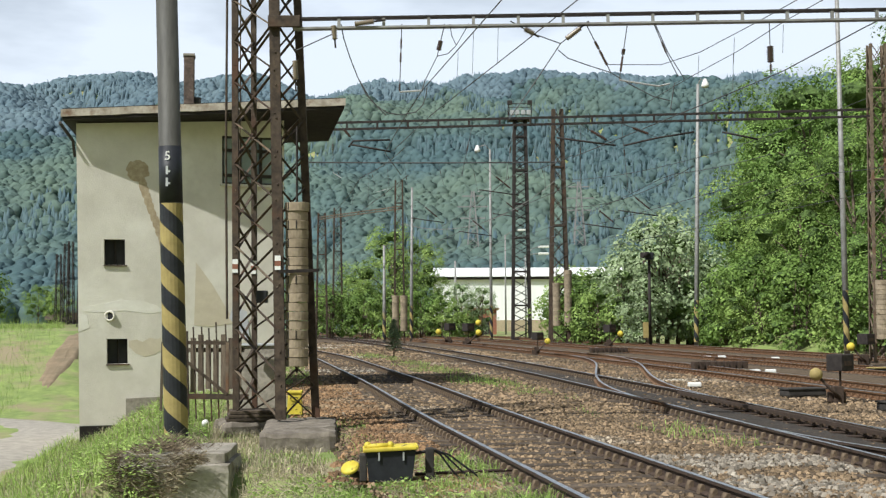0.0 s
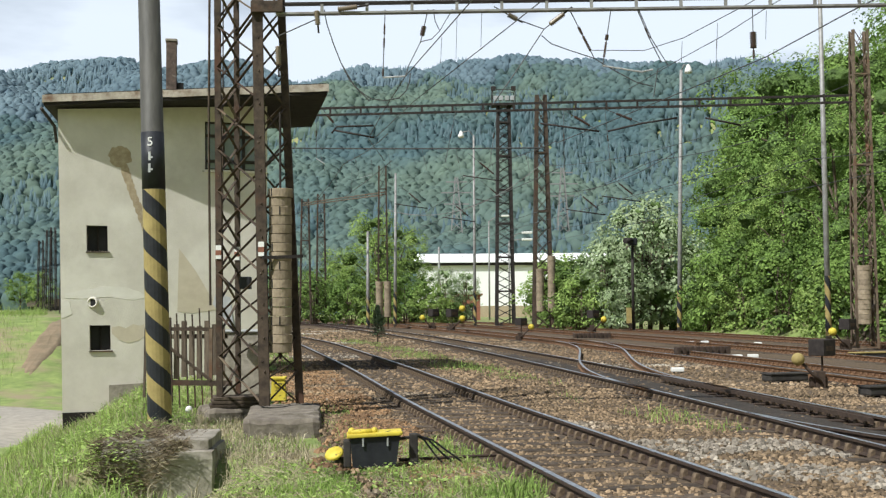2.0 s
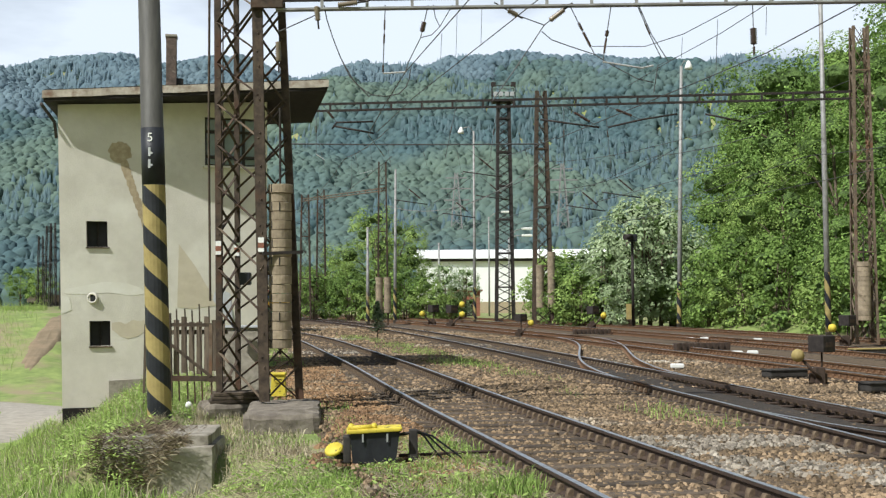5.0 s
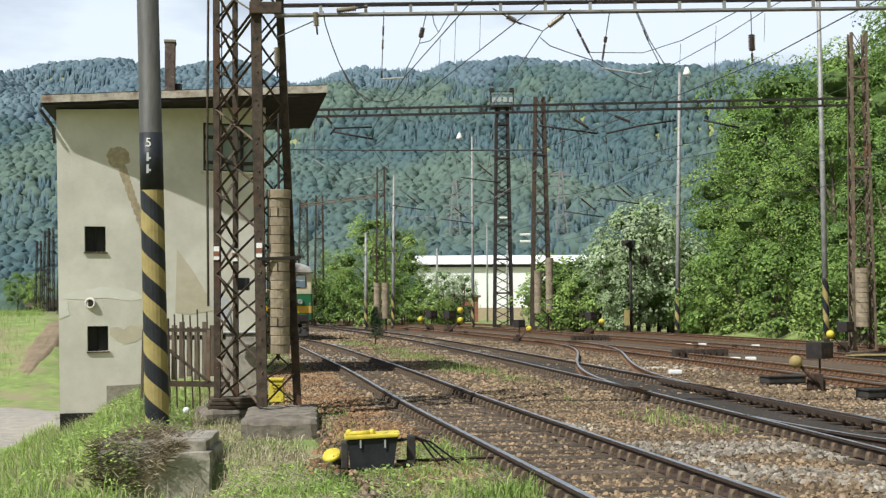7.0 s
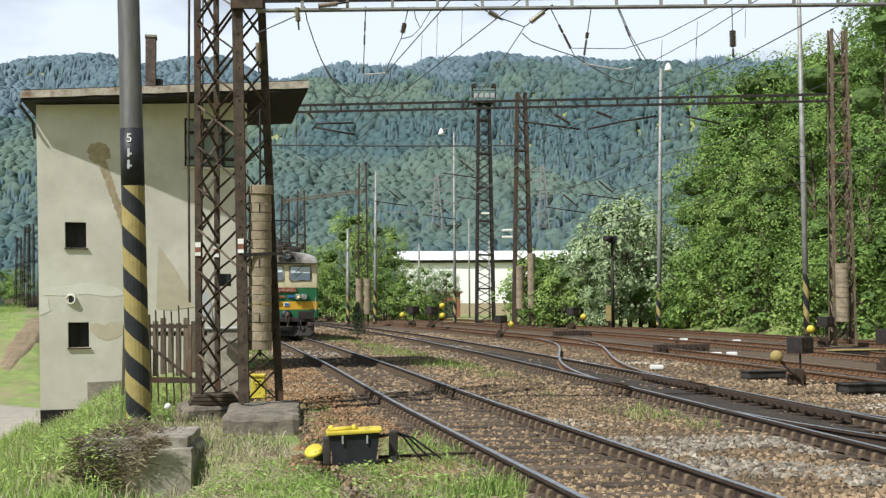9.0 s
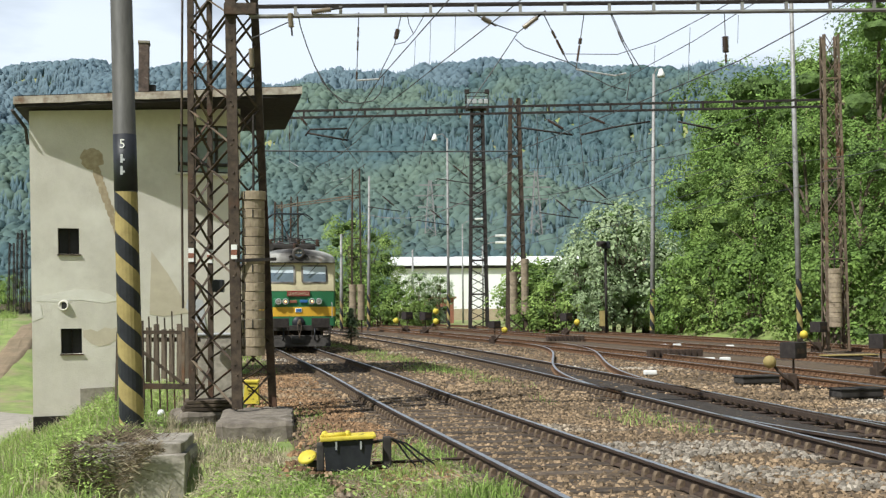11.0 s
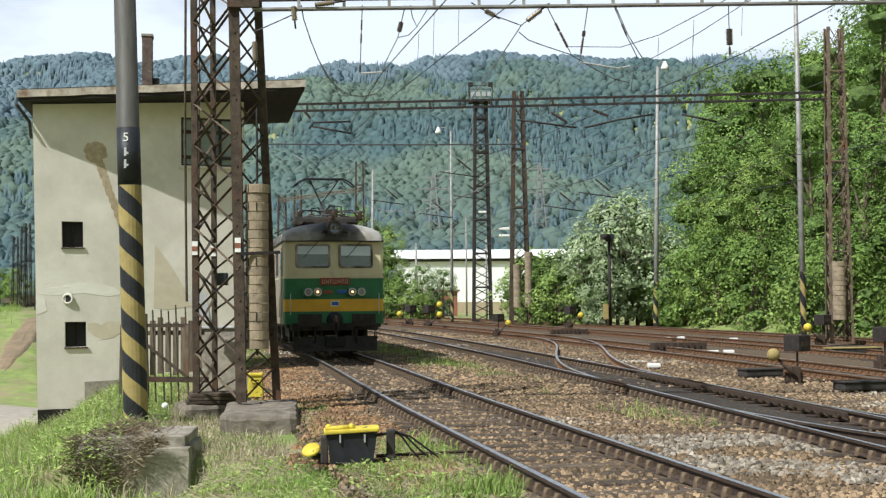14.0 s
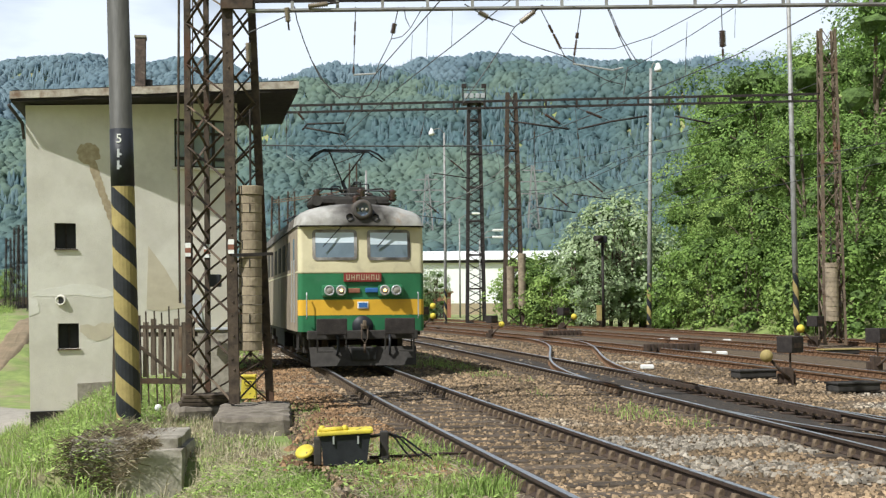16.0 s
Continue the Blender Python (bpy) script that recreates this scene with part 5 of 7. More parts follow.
def locomotive():
    t = thing("locomotive", "green and cream electric locomotive with an orange-yellow stripe", "locomotive", (0, 0, 0))
    wheels = []
    part("lower_body", band(0.90, 1.28), "green", t, "green lower panels")
    part("stripe", band(1.28, 1.64, -0.003), "stripe", t, "orange-yellow waist stripe")
    part("middle_body", band(1.64, 2.25), "green", t, "green middle panels")
    part("upper_body", band(2.25, 3.40, 0.0, 14), "cream", t, "cream cab and upper sides")
    part("belt_moulding", band(2.27, 2.31, -0.012), "cream", t)
    part("belly", Geo().box(-1.40, 1.40, 0.25, 16.0, 0.80, 0.92), "soot", t, "dark underframe")
    # roof with a rounded visor over the windows
    g = Geo()
    ys = [-0.08, -0.07, -0.02, 0.08, 0.22, 0.42, 0.7, 1.0, 8, 15.2, 15.6, 16.0, 16.2]
    m = 15
    for y in ys:
        e = min(y + 0.08, 16.28 - y)
        k = math.sqrt(max(0.0, 1 - (1 - min(1, e / 0.95)) ** 2))
        for j in range(m):
            a = math.pi * j / (m - 1)
            x = -1.52 * math.cos(a)
            zz = (math.sin(a)) ** 0.8
            taper = 1 - 0.06 * (1 - min(1, e / 0.5))
            g.v.append((x * taper, y + 0.10 * (abs(x) / 1.5) ** 2 * (1 if y < 8 else -1), 3.36 + 0.10 * min(1, e / 0.02) * min(1, zz * 3) + 0.47 * zz * k))
    quads = [(i * m + j, i * m + j + 1, (i + 1) * m + j + 1, (i + 1) * m + j) for i in range(len(ys) - 1) for j in range(m - 1)]
    cut = 7 * (m - 1)
    for name, fs, mat, label in (("roof_visor", quads[:cut], "visor", "pale grey visor, sooty round the headlight"), ("roof", quads[cut:], "roof_soot", "sooty dark rounded roof")):
        h = Geo()
        used = sorted({k for q in fs for k in q})
        back = {k: i for i, k in enumerate(used)}
        h.v, h.f, h.smooth = [g.v[k] for k in used], [tuple(back[k] for k in q) for q in fs], [True] * len(fs)
        me = h.mesh(name, MAT[mat])
        part(name, me, None, t, label)
    part("roof_gutter", band(3.335, 3.375, -0.03), "soot", t)
    # windows
    for s in (-1, 1):
        x0, x1 = (-1.10, -0.17) if s < 0 else (0.17, 1.10)
        fr = part("windscreen", ring_plate(x0 - 0.05, x1 + 0.05, 2.55, 3.27, 0.10, 0.07, -0.035, 0.06), "roof_grey", t, "windscreen in a pale worn frame")
        part("pane", pane_plate(x0, x1, 2.60, 3.22, 0.06, -0.028, 0.01), "pane", fr, "reflecting glass")
        # pale plate painted in as the sky mirrored along the top of the glass
        part("blind", pane_plate(x0 + 0.01, x1 - 0.01, 2.96 if s < 0 else 2.92, 3.21, 0.04, -0.032, 0.003), "blind", fr, "pale band painted as reflected sky")
        part("wiper", Geo().bar((x0 + 0.62, -0.06 + rake(3.2), 3.34), (x0 + 0.18, -0.05 + rake(2.8), 2.86), 0.02), "black", fr)
        xs = 1.25 * s
        part("corner_window", pane_plate(min(xs, xs + 0.1 * s), max(xs, xs + 0.1 * s), 2.55, 3.28, 0.03, 0.0, 0.02), "soot", t)
    # number plate, drawn as bars
    pl = part("number_plate", Geo().bevel_box(-0.44, 0.44, -0.05, 0.0, 2.05, 2.26, 0.012), "red_plate", t, "red number plate")
    for i in range(7):
        g = Geo()
        x = -0.38 + i * 0.115
        g.box(x, x + 0.022, -0.056, -0.048, 2.09, 2.22).box(x + 0.022, x + 0.06, -0.056, -0.048, 2.09 + 0.05 * (i % 3), 2.115 + 0.05 * (i % 3))
        g.box(x + 0.06, x + 0.078, -0.056, -0.048, 2.09, 2.22)
        part("plate_bar", g, "patch", pl)
    # lamp clusters
    for s in (-1, 1):
        h = part("lamp_housing", Geo().bevel_box(min(0.36 * s, 0.95 * s), max(0.36 * s, 0.95 * s), -0.10, 0.06, 1.70, 1.98, 0.06), "green", t, "raised green lamp housing")
        for k, x in enumerate((0.51, 0.78)):
            part("lamp_rim", Geo().lathe([(0.085, -0.10), (0.115, -0.12), (0.125, -0.06), (0.12, 0.0)], 18, (x * s, -0.02, 1.85), "y"), "tin", h)
            part("headlamp", Geo().lathe([(0.001, -0.115), (0.06, -0.108), (0.088, -0.09)], 18, (x * s, -0.02, 1.85), "y"), "lens", h, "round headlamp")
        part("lit_bulb", Geo().lathe([(0.001, -0.145), (0.03, -0.14), (0.035, -0.12)], 12, (0.51 * s, -0.02, 1.85), "y"), "lamp_on", h, "glowing orange lamp")
    part("badge", Geo().bevel_box(-0.34, -0.06, -0.05, 0.0, 1.79, 1.90, 0.02), "brick", t, "dark red oval badge")
    part("badge", Geo().bevel_box(0.06, 0.36, -0.05, 0.0, 1.80, 1.91, 0.02), "blue_plate", t, "blue oval badge")
    e = part("emblem", Geo().bevel_box(-0.12, 0.13, -0.03, 0.0, 1.43, 1.59, 0.01), "white", t, "small white and blue emblem")
    part("emblem_field", Geo().box(-0.095, 0.105, -0.036, -0.028, 1.455, 1.565), "blue_plate", e)
    # top headlight
    h = part("top_headlight", Geo().lathe([(0.15, -0.24), (0.21, -0.25), (0.235, -0.20), (0.235, 0.25)], 26, (0.0, 0.12, 3.73), "y"), "roof_soot", t, "large round headlight on the roof visor")
    part("headlight_glass", Geo().lathe([(0.001, -0.12), (0.10, -0.13), (0.185, -0.16)], 26, (0.0, 0.10, 3.73), "y"), "pane", h)
    for x in (-0.1, 0.0, 0.1):
        part("headlight_bulb", Geo().ball((x, -0.05, 3.73), 0.045, 6), "lens", h)
    for x in (-0.30, 0.30):
        part("horn", Geo().lathe([(0.02, 0.1), (0.05, 0.0), (0.085, -0.12)], 14, (x, 0.03, 3.55), "y"), "black", t, "black horn")
    # buffers
    for s in (-1, 1):
        b = part("buffer", Geo().bevel_box(min(0.43 * s, 1.13 * s), max(0.43 * s, 1.13 * s), -0.62, -0.56, 0.84, 1.21, 0.025), "steel_dark", t, "broad rectangular buffer head")
        part("buffer_shaft", Geo().lathe([(0.11, -0.56), (0.11, -0.25), (0.17, -0.25), (0.17, 0.08)], 16, (0.80 * s, 0, 1.02), "y"), "soot", b)
        part("step_iron", Geo().bar((1.10 * s, -0.60, 0.85), (1.10 * s, -0.5, 0.45), 0.03).bar((1.10 * s, -0.5, 0.46), (0.75 * s, -0.5, 0.46), 0.12, 0.03), "soot", t)
        part("guard_iron", Geo().bar((0.45 * s, -0.58, 0.84), (0.45 * s, -0.5, 0.5), 0.03), "soot", t)
        part("brake_hose", Geo().tube([(0.62 * s, -0.05, 0.85), (0.60 * s, -0.25, 0.7), (0.60 * s, -0.22, 0.45), (0.62 * s, -0.1, 0.35)], 0.03, 7), "black", t)
        part("hand_rail", Geo().tube([(1.30 * s, -0.02, 1.2), (1.30 * s, -0.08, 1.25), (1.30 * s, -0.08, 1.75), (1.30 * s, -0.02, 1.8)], 0.015, 6), "tin", t)
    o = part("coupler_pocket", Geo().lathe([(0.001, -0.01), (0.24, -0.02), (0.25, 0.03)], 20, (0, -0.02, 1.02), "y"), "black", t, "round black coupler pocket")
    part("coupler_hook", Geo().bevel_box(-0.05, 0.05, -0.36, 0.0, 0.96, 1.08, 0.02).bevel_box(-0.04, 0.04, -0.40, -0.28, 1.02, 1.16, 0.02), "steel_light", o)
    part("coupler_chain", Geo().tube([(-0.07, -0.34, 1.04), (-0.07, -0.36, 0.75), (0, -0.36, 0.62), (0.07, -0.36, 0.75), (0.07, -0.34, 1.04)], 0.022, 7).tube([(0, -0.36, 0.62), (0, -0.36, 0.42)], 0.03, 7), "steel", o)
    part("front_beam", Geo().bevel_box(-1.28, 1.28, -0.12, 0.3, 0.72, 0.93, 0.03), "soot", t)
    part("rail_guard", Geo().add([(-1.22, -0.22, 0.12), (1.22, -0.22, 0.12), (1.24, -0.05, 0.55), (-1.24, -0.05, 0.55), (-1.22, -0.19, 0.12), (1.22, -0.19, 0.12), (1.24, -0.02, 0.55), (-1.24, -0.02, 0.55)],
         [(0, 1, 2, 3), (7, 6, 5, 4), (0, 4, 5, 1), (1, 5, 6, 2), (2, 6, 7, 3), (3, 7, 4, 0)]), "soot", t, "dusty steel rail guard")
    part("guard_opening", Geo().box(-0.28, 0.28, -0.24, -0.03, 0.26, 0.52), "dark", t)
    # side details: door, vents, ladder
    for s in (-1, 1):
        part("side_panel", Geo().box(min(1.474 * s, 1.481 * s), max(1.474 * s, 1.481 * s), 0.34, 16.1, 0.90, 3.34), "dusty_side", t, "dusty beige-brown side sheeting")
        d = part("cab_door", Geo().box(min(1.478 * s, 1.488 * s), max(1.478 * s, 1.488 * s), 1.0, 1.62, 1.0, 3.2), "dusty_side", t)
        part("door_window", Geo().box(min(1.485 * s, 1.493 * s), max(1.485 * s, 1.493 * s), 1.1, 1.52, 2.4, 3.1), "pane", d)
        part("door_rail", Geo().bar((1.51 * s, 0.92, 1.1), (1.51 * s, 0.92, 2.6), 0.025).bar((1.51 * s, 1.7, 1.1), (1.51 * s, 1.7, 2.6), 0.025), "tin", d)
        for i in range(7):
            part("side_vent", Geo().box(min(1.478 * s, 1.49 * s), max(1.478 * s, 1.49 * s), 2.6 + i * 1.7, 3.6 + i * 1.7, 2.4, 3.1), "soot", t)
        part("side_ladder", Geo().bar((1.40 * s, 1.1, 0.45), (1.40 * s, 1.1, 0.95), 0.03).bar((1.40 * s, 1.5, 0.45), (1.40 * s, 1.5, 0.95), 0.03).bar((1.40 * s, 1.1, 0.46), (1.40 * s, 1.5, 0.46), 0.1, 0.03), "soot", t)
        part("equipment_box", Geo().bevel_box(min(1.0 * s, 1.35 * s), max(1.0 * s, 1.35 * s), 6.6, 9.6, 0.35, 0.85, 0.04), "soot", t)
    bogie(t, 3.4, 0.61, wheels, span=3.2)
    bogie(t, 12.8, 0.61, wheels, span=3.2)
    # roof gear
    part("roof_walk", Geo().box(-0.9, -0.5, 1.2, 15, 3.98, 4.01).box(0.5, 0.9, 1.2, 15, 3.98, 4.01), "soot", t)
    part("roof_hump", Geo().bevel_box(-0.85, 0.85, 1.3, 3.6, 3.85, 4.16, 0.08), "soot", t, "sooty roof equipment cover")
    for x, y in ((-0.5, 2.2), (0.5, 2.2), (-0.5, 3.8), (0.5, 3.8), (0.0, 1.2), (-0.25, 1.5), (0.28, 1.5), (0.75, 1.9), (-0.8, 1.9)):
        g = Geo().lathe([(0.05, 0), (0.09, 0.03), (0.05, 0.07), (0.09, 0.11), (0.05, 0.15), (0.09, 0.19), (0.04, 0.24), (0.001, 0.25)], 12, (x, y, 3.92))
        part("insulator", g, "porcelain", t, "brown ribbed insulator")
    part("bus_bar", Geo().tube([(-0.8, 1.9, 4.18), (-0.25, 1.5, 4.22), (0.0, 1.2, 4.2), (0.28, 1.5, 4.22), (0.75, 1.9, 4.18)], 0.02, 6).tube([(0, 1.2, 4.2), (0.1, 4, 4.25), (0.1, 14, 4.25)], 0.02, 6), "wire", t)
    part("roof_switch", Geo().bevel_box(-0.1, 0.3, 1.7, 2.1, 4.05, 4.42, 0.03).tube([(0.3, 1.9, 4.35), (0.75, 1.9, 4.40), (1.05, 2.0, 4.1)], 0.02, 6).tube([(-0.1, 1.9, 4.35), (-0.7, 1.9, 4.38), (-1.15, 2.0, 4.05)], 0.02, 6), "soot", t)
    for k, (x, y, z) in enumerate(((-0.9, 1.6, 4.35), (0.95, 1.5, 4.3), (-0.45, 2.6, 4.5), (0.5, 2.4, 4.55), (0.15, 1.4, 4.5))):
        part("conductor", Geo().tube([(x, y, 4.1), (x * 0.95, y, z), (x * 0.4, y + 0.4, z + 0.05), (0.0, y + 1.2, z - 0.1)], 0.022, 6), "black", t)
        part("insulator", Geo().lathe([(0.06, 0), (0.11, 0.05), (0.06, 0.1), (0.11, 0.15), (0.06, 0.2), (0.11, 0.25), (0.03, 0.3)], 12, (x, y, 4.05)), "porcelain", t, "brown ribbed insulator")
    part("air_tank", Geo().tube([(-0.95, 1.0, 4.02), (-0.95, 2.4, 4.02)], 0.13, 12), "soot", t, "sooty air tank")
    for y0, up in ((3.0, True), (12.6, False)):
        pf = part("pantograph_base", Geo().bar((-0.6, y0 - 0.8, 4.16), (0.6, y0 - 0.8, 4.16), 0.06).bar((-0.6, y0 + 0.8, 4.16), (0.6, y0 + 0.8, 4.16), 0.06)
                  .bar((-0.6, y0 - 0.8, 4.16), (-0.6, y0 + 0.8, 4.16), 0.06).bar((0.6, y0 - 0.8, 4.16), (0.6, y0 + 0.8, 4.16), 0.06), "soot", t, "raised pantograph" if up else "folded pantograph")
        if up:
            k = (0, y0 + 0.95, 4.75)
            part("lower_arm", Geo().tube([(0, y0 - 0.5, 4.2), k], [0.06, 0.045], 8), "soot", pf)
            part("upper_arm", Geo().tube([k, (-0.45, y0 - 0.1, 5.42)], 0.022, 6).tube([k, (0.45, y0 - 0.1, 5.42)], 0.022, 6).tube([(-0.27, y0 + 0.3, 5.15), (0.45, y0 - 0.1, 5.42)], 0.012, 6), "soot", pf)
            part("collector_head", Geo().tube([(-0.97, y0 - 0.1, 5.22), (-0.80, y0 - 0.1, 5.38), (-0.60, y0 - 0.1, 5.47), (0.60, y0 - 0.1, 5.47), (0.80, y0 - 0.1, 5.38), (0.97, y0 - 0.1, 5.22)], 0.028, 7)
                 .tube([(-0.97, y0 + 0.25, 5.22), (-0.6, y0 + 0.25, 5.47), (0.6, y0 + 0.25, 5.47), (0.97, y0 + 0.25, 5.22)], 0.02, 7), "black", pf, "dark collector bow")
        else:
            part("lower_arm", Geo().tube([(0, y0 - 0.9, 4.25), (0, y0 + 0.9, 4.35)], 0.05, 8), "soot", pf)
            part("collector_head", Geo().tube([(-0.97, y0, 4.25), (-0.6, y0, 4.45), (0.6, y0, 4.45), (0.97, y0, 4.25)], 0.03, 7), "black", pf)
    return t, wheels


def hopper_wagon(label):
    t = thing("goods_wagon", label, "wagon", (0, 0, 0), group="wagons behind the locomotive")
    wheels = []
    L = 13.4
    o = [(-1.35, 1.15), (-1.45, 1.6), (-1.45, 3.1), (-1.25, 3.6), (-0.7, 3.95), (0.7, 3.95), (1.25, 3.6), (1.45, 3.1), (1.45, 1.6), (1.35, 1.15)]
    part("body", Geo().prism(o, 0.5, L - 0.5), "wagon", t, "grey-brown covered body")
    for i in range(12):
        y = 0.9 + i * (L - 1.8) / 11
        part("rib", Geo().bar((-1.48, y, 1.2), (-1.48, y, 3.15), 0.07, 0.06, up=(0, 1, 0)).bar((1.48, y, 1.2), (1.48, y, 3.15), 0.07, 0.06, up=(0, 1, 0)), "wagon", t)
    part("underframe", Geo().bevel_box(-1.2, 1.2, 0.0, L, 0.85, 1.14, 0.03), "red_plate", t, "dull red underframe")
    for y in (0.0, L):
        s = -1 if y == 0 else 1
        for x in (-0.87, 0.87):
            part("buffer", Geo().lathe([(0.10, 0), (0.10, 0.35), (0.23, 0.36), (0.23, 0.42), (0.001, 0.44)] if s > 0 else [(0.10, 0), (0.10, -0.35), (0.23, -0.36), (0.23, -0.42), (0.001, -0.44)], 14, (x, y, 1.05), "y"), "soot", t)
    bogie(t, 2.4, 0.46, wheels, span=1.8)
    bogie(t, L - 2.4, 0.46, wheels, span=1.8)
    return t, wheels, L


ENGINE, ENGINE_WHEELS = locomotive()
WAGONS = [hopper_wagon("grey-brown covered goods wagon with a dull red underframe") for _ in range(3)]


def back_along(y, s):
    """The y that lies s metres further along the line."""
    while s > 0:
        d = (along(y + 0.05) - along(y - 0.05)) / 0.1
        q = min(0.25, s)
        y += q / math.hypot(1, d)
        s -= q
    return y


def on_track(y_front, length):
    y1 = back_along(y_front, length)
    x0, x1 = along(y_front), along(y1)
    turn = math.degrees(math.atan2(-(x1 - x0), y1 - y_front))
    return pose(x0, y_front, 0.172, 0, 0, turn), y1


# ---- overhead wires ----
def overhead(fn, off, z_low, z_high, y0, y1, label):
    """Contact wire, carrying wire with sag and droppers over one track."""
    t = thing("overhead_line", label, "overhead line", group="overhead lines")
    ys = [y0 + 1.5 * i for i in range(int((y1 - y0) / 1.5) + 1)]
    spans = (19.5, 45.5, 88.0, 130.0)

    def high(y):
        a = max([s for s in (-8.0, *spans) if s <= y] or [-8.0])
        b = min([s for s in (*spans, 175.0) if s > y] or [175.0])
        k = (y - a) / (b - a)
        return z_high - 4 * 0.55 * k * (1 - k)

    def zig(y):
        return 0.2 * math.sin(math.pi * (y - 19.5) / 26)
    part("contact_wire", Geo().tube([(fn(y) + off + zig(y), y, z_low) for y in ys], 0.011, 5), "wire", t)
    part("carrying_wire", Geo().tube([(fn(y) + off * 1.1 + zig(y) * 0.3, y, high(y)) for y in ys], 0.011, 5), "wire", t)
    y = y0 + 4
    while y < y1:
        part("dropper", Geo().tube([(fn(y) + off + zig(y), y, z_low), (fn(y) + off * 1.1 + zig(y) * 0.3, y, high(y))], 0.006, 4), "wire", t)
        y += 5.2
    return t


overhead(along, 0.42, 5.66, 6.95, 34, 150, "thin contact and carrying wires over the train's track")
overhead(main_line, 0.3, 5.66, 6.95, 36, 150, "thin contact and carrying wires over the main track")
overhead(main_line, 5.5, 5.7, 6.95, 36, 150, "thin contact and carrying wires over a siding")
overhead(main_line, 10.6, 5.7, 6.95, 36, 150, "thin contact and carrying wires over a siding")


def rod_insulator(p, q, r=0.045, name="insulator", parent=None, mat="porcelain"):
    p, q = Vector(p), Vector(q)
    n = 9
    pts = [p.lerp(q, i / (2 * n)) for i in range(2 * n + 1)]
    return part(name, Geo().tube(pts, [r if i % 2 else r * 0.55 for i in range(2 * n + 1)], 8), mat, parent, "ribbed insulator")


def hanger(top, bottom, parent_label, arm=None, bright=True, ins=0.4):
    """A wire hung from a gantry with a rod insulator in it, and a steady arm at its end."""
    t = thing("wire_hanger", parent_label, "hanger", group="hangers on the gantries")
    a, b = Vector(top), Vector(bottom)
    part("hanger_wire", Geo().tube([a, b], 0.010, 5), "wire", t)
    i0, i1 = a.lerp(b, ins), a.lerp(b, ins + 0.22 / (b - a).length)
    rod_insulator(i0, i1, 0.028, parent=t)
    if arm:
        part("steady_arm", Geo().tube([b, b + Vector(arm)], 0.014, 6), "wire_light" if bright else "steel_dark", t, "pale steady arm" if bright else "")
    return t


# wires hung from the near gantry
def beads(t, p, q, lo, hi, r=0.03):
    """A ribbed insulator in the stretch lo..hi of a hanging wire."""
    p, q = Vector(p), Vector(q)
    rod_insulator(p.lerp(q, lo), p.lerp(q, hi), r, parent=t)


def hung(points, label, insulators=(), arm=None, r=0.008):
    t = thing("wire_hanger", label, "hanger", group="hangers on the gantries")
    part("hanger_wire", Geo().tube([(x, 19.4, z) for x, z in points], r, 5), "wire", t)
    for lo, hi, rr in insulators:
        (x0, z0), (x1, z1) = points[0], points[1]
        beads(t, (x0, 19.4, z0), (x1, 19.4, z1), lo, hi, rr)
    if arm:
        part("steady_arm", Geo().tube([(x, 19.4, z) for x, z in arm], 0.014, 6), "wire_light", t, "pale steady arm")
    return t


def cable(points, label, r=0.010, mat="wire"):
    ob = single("cable", Geo().tube(points, r, 6), mat, label, "cable", group="loose cables on the gantries")
    return ob


def sagging(p, q, sag, n=12):
    p, q = Vector(p), Vector(q)
    return [p.lerp(q, i / n) - Vector((0, 0, 4 * sag * (i / n) * (1 - i / n))) for i in range(n + 1)]


hung([(-0.62, 6.34), (-0.66, 5.27)], "hanging wire with a pale steady arm", ((0.22, 0.36, 0.018), (0.42, 0.56, 0.018), (0.88, 0.98, 0.02)), [(-0.66, 5.27), (-0.31, 5.29)])
hung([(0.05, 6.34), (-0.07, 5.83), (-0.26, 5.45), (-0.31, 5.29)], "slanting wire with a thick insulator", ((0.52, 0.82, 0.045),))
hung([(2.26, 6.33), (2.64, 5.56)], "slanting wire with two long insulators", ((0.36, 0.52, 0.026), (0.55, 0.85, 0.026)))
hung([(2.91, 6.33), (2.77, 5.44)], "slanting wire with an insulator and a pale arm", ((0.45, 0.55, 0.032), (0.58, 0.85, 0.022)), [(2.77, 5.44), (3.38, 5.34), (3.56, 5.38)])
hung([(3.32, 6.33), (3.52, 5.84), (3.69, 5.49)], "pair of slanting wires to the contact wire", ((0.6, 0.95, 0.018),))
hung([(3.34, 6.33), (3.54, 5.86), (3.79, 5.45), (3.63, 5.38), (3.56, 4.95)], "pair of slanting wires to the contact wire")
hung([(5.13, 6.33), (5.14, 5.53)], "hanging wire with a dark bell insulator", ((0.46, 0.78, 0.06), (0.82, 0.98, 0.022)))
cable([(-1.57, 19.4, 6.34), (-1.53, 19.4, 6.12), (-1.43, 19.4, 5.81), (-1.31, 19.4, 5.50), (-1.11, 19.4, 5.15), (-0.87, 19.4, 4.90)], "loose feeder cable looping below the gantry", 0.009)
cable([(-1.31, 19.4, 5.50), (-1.18, 19.4, 5.23), (-1.02, 19.4, 5.06), (-0.85, 19.4, 4.94), (-0.63, 19.4, 4.91), (-0.41, 19.4, 4.95), (-0.30, 19.4, 5.06), (-0.25, 19.4, 5.19), (-0.23, 19.4, 5.34)], "second feeder cable looping below the gantry", 0.008)
cable([(-2.3, 19.4, 5.92), (-1.70, 19.4, 6.19)], "stay wire to the mast", 0.009)
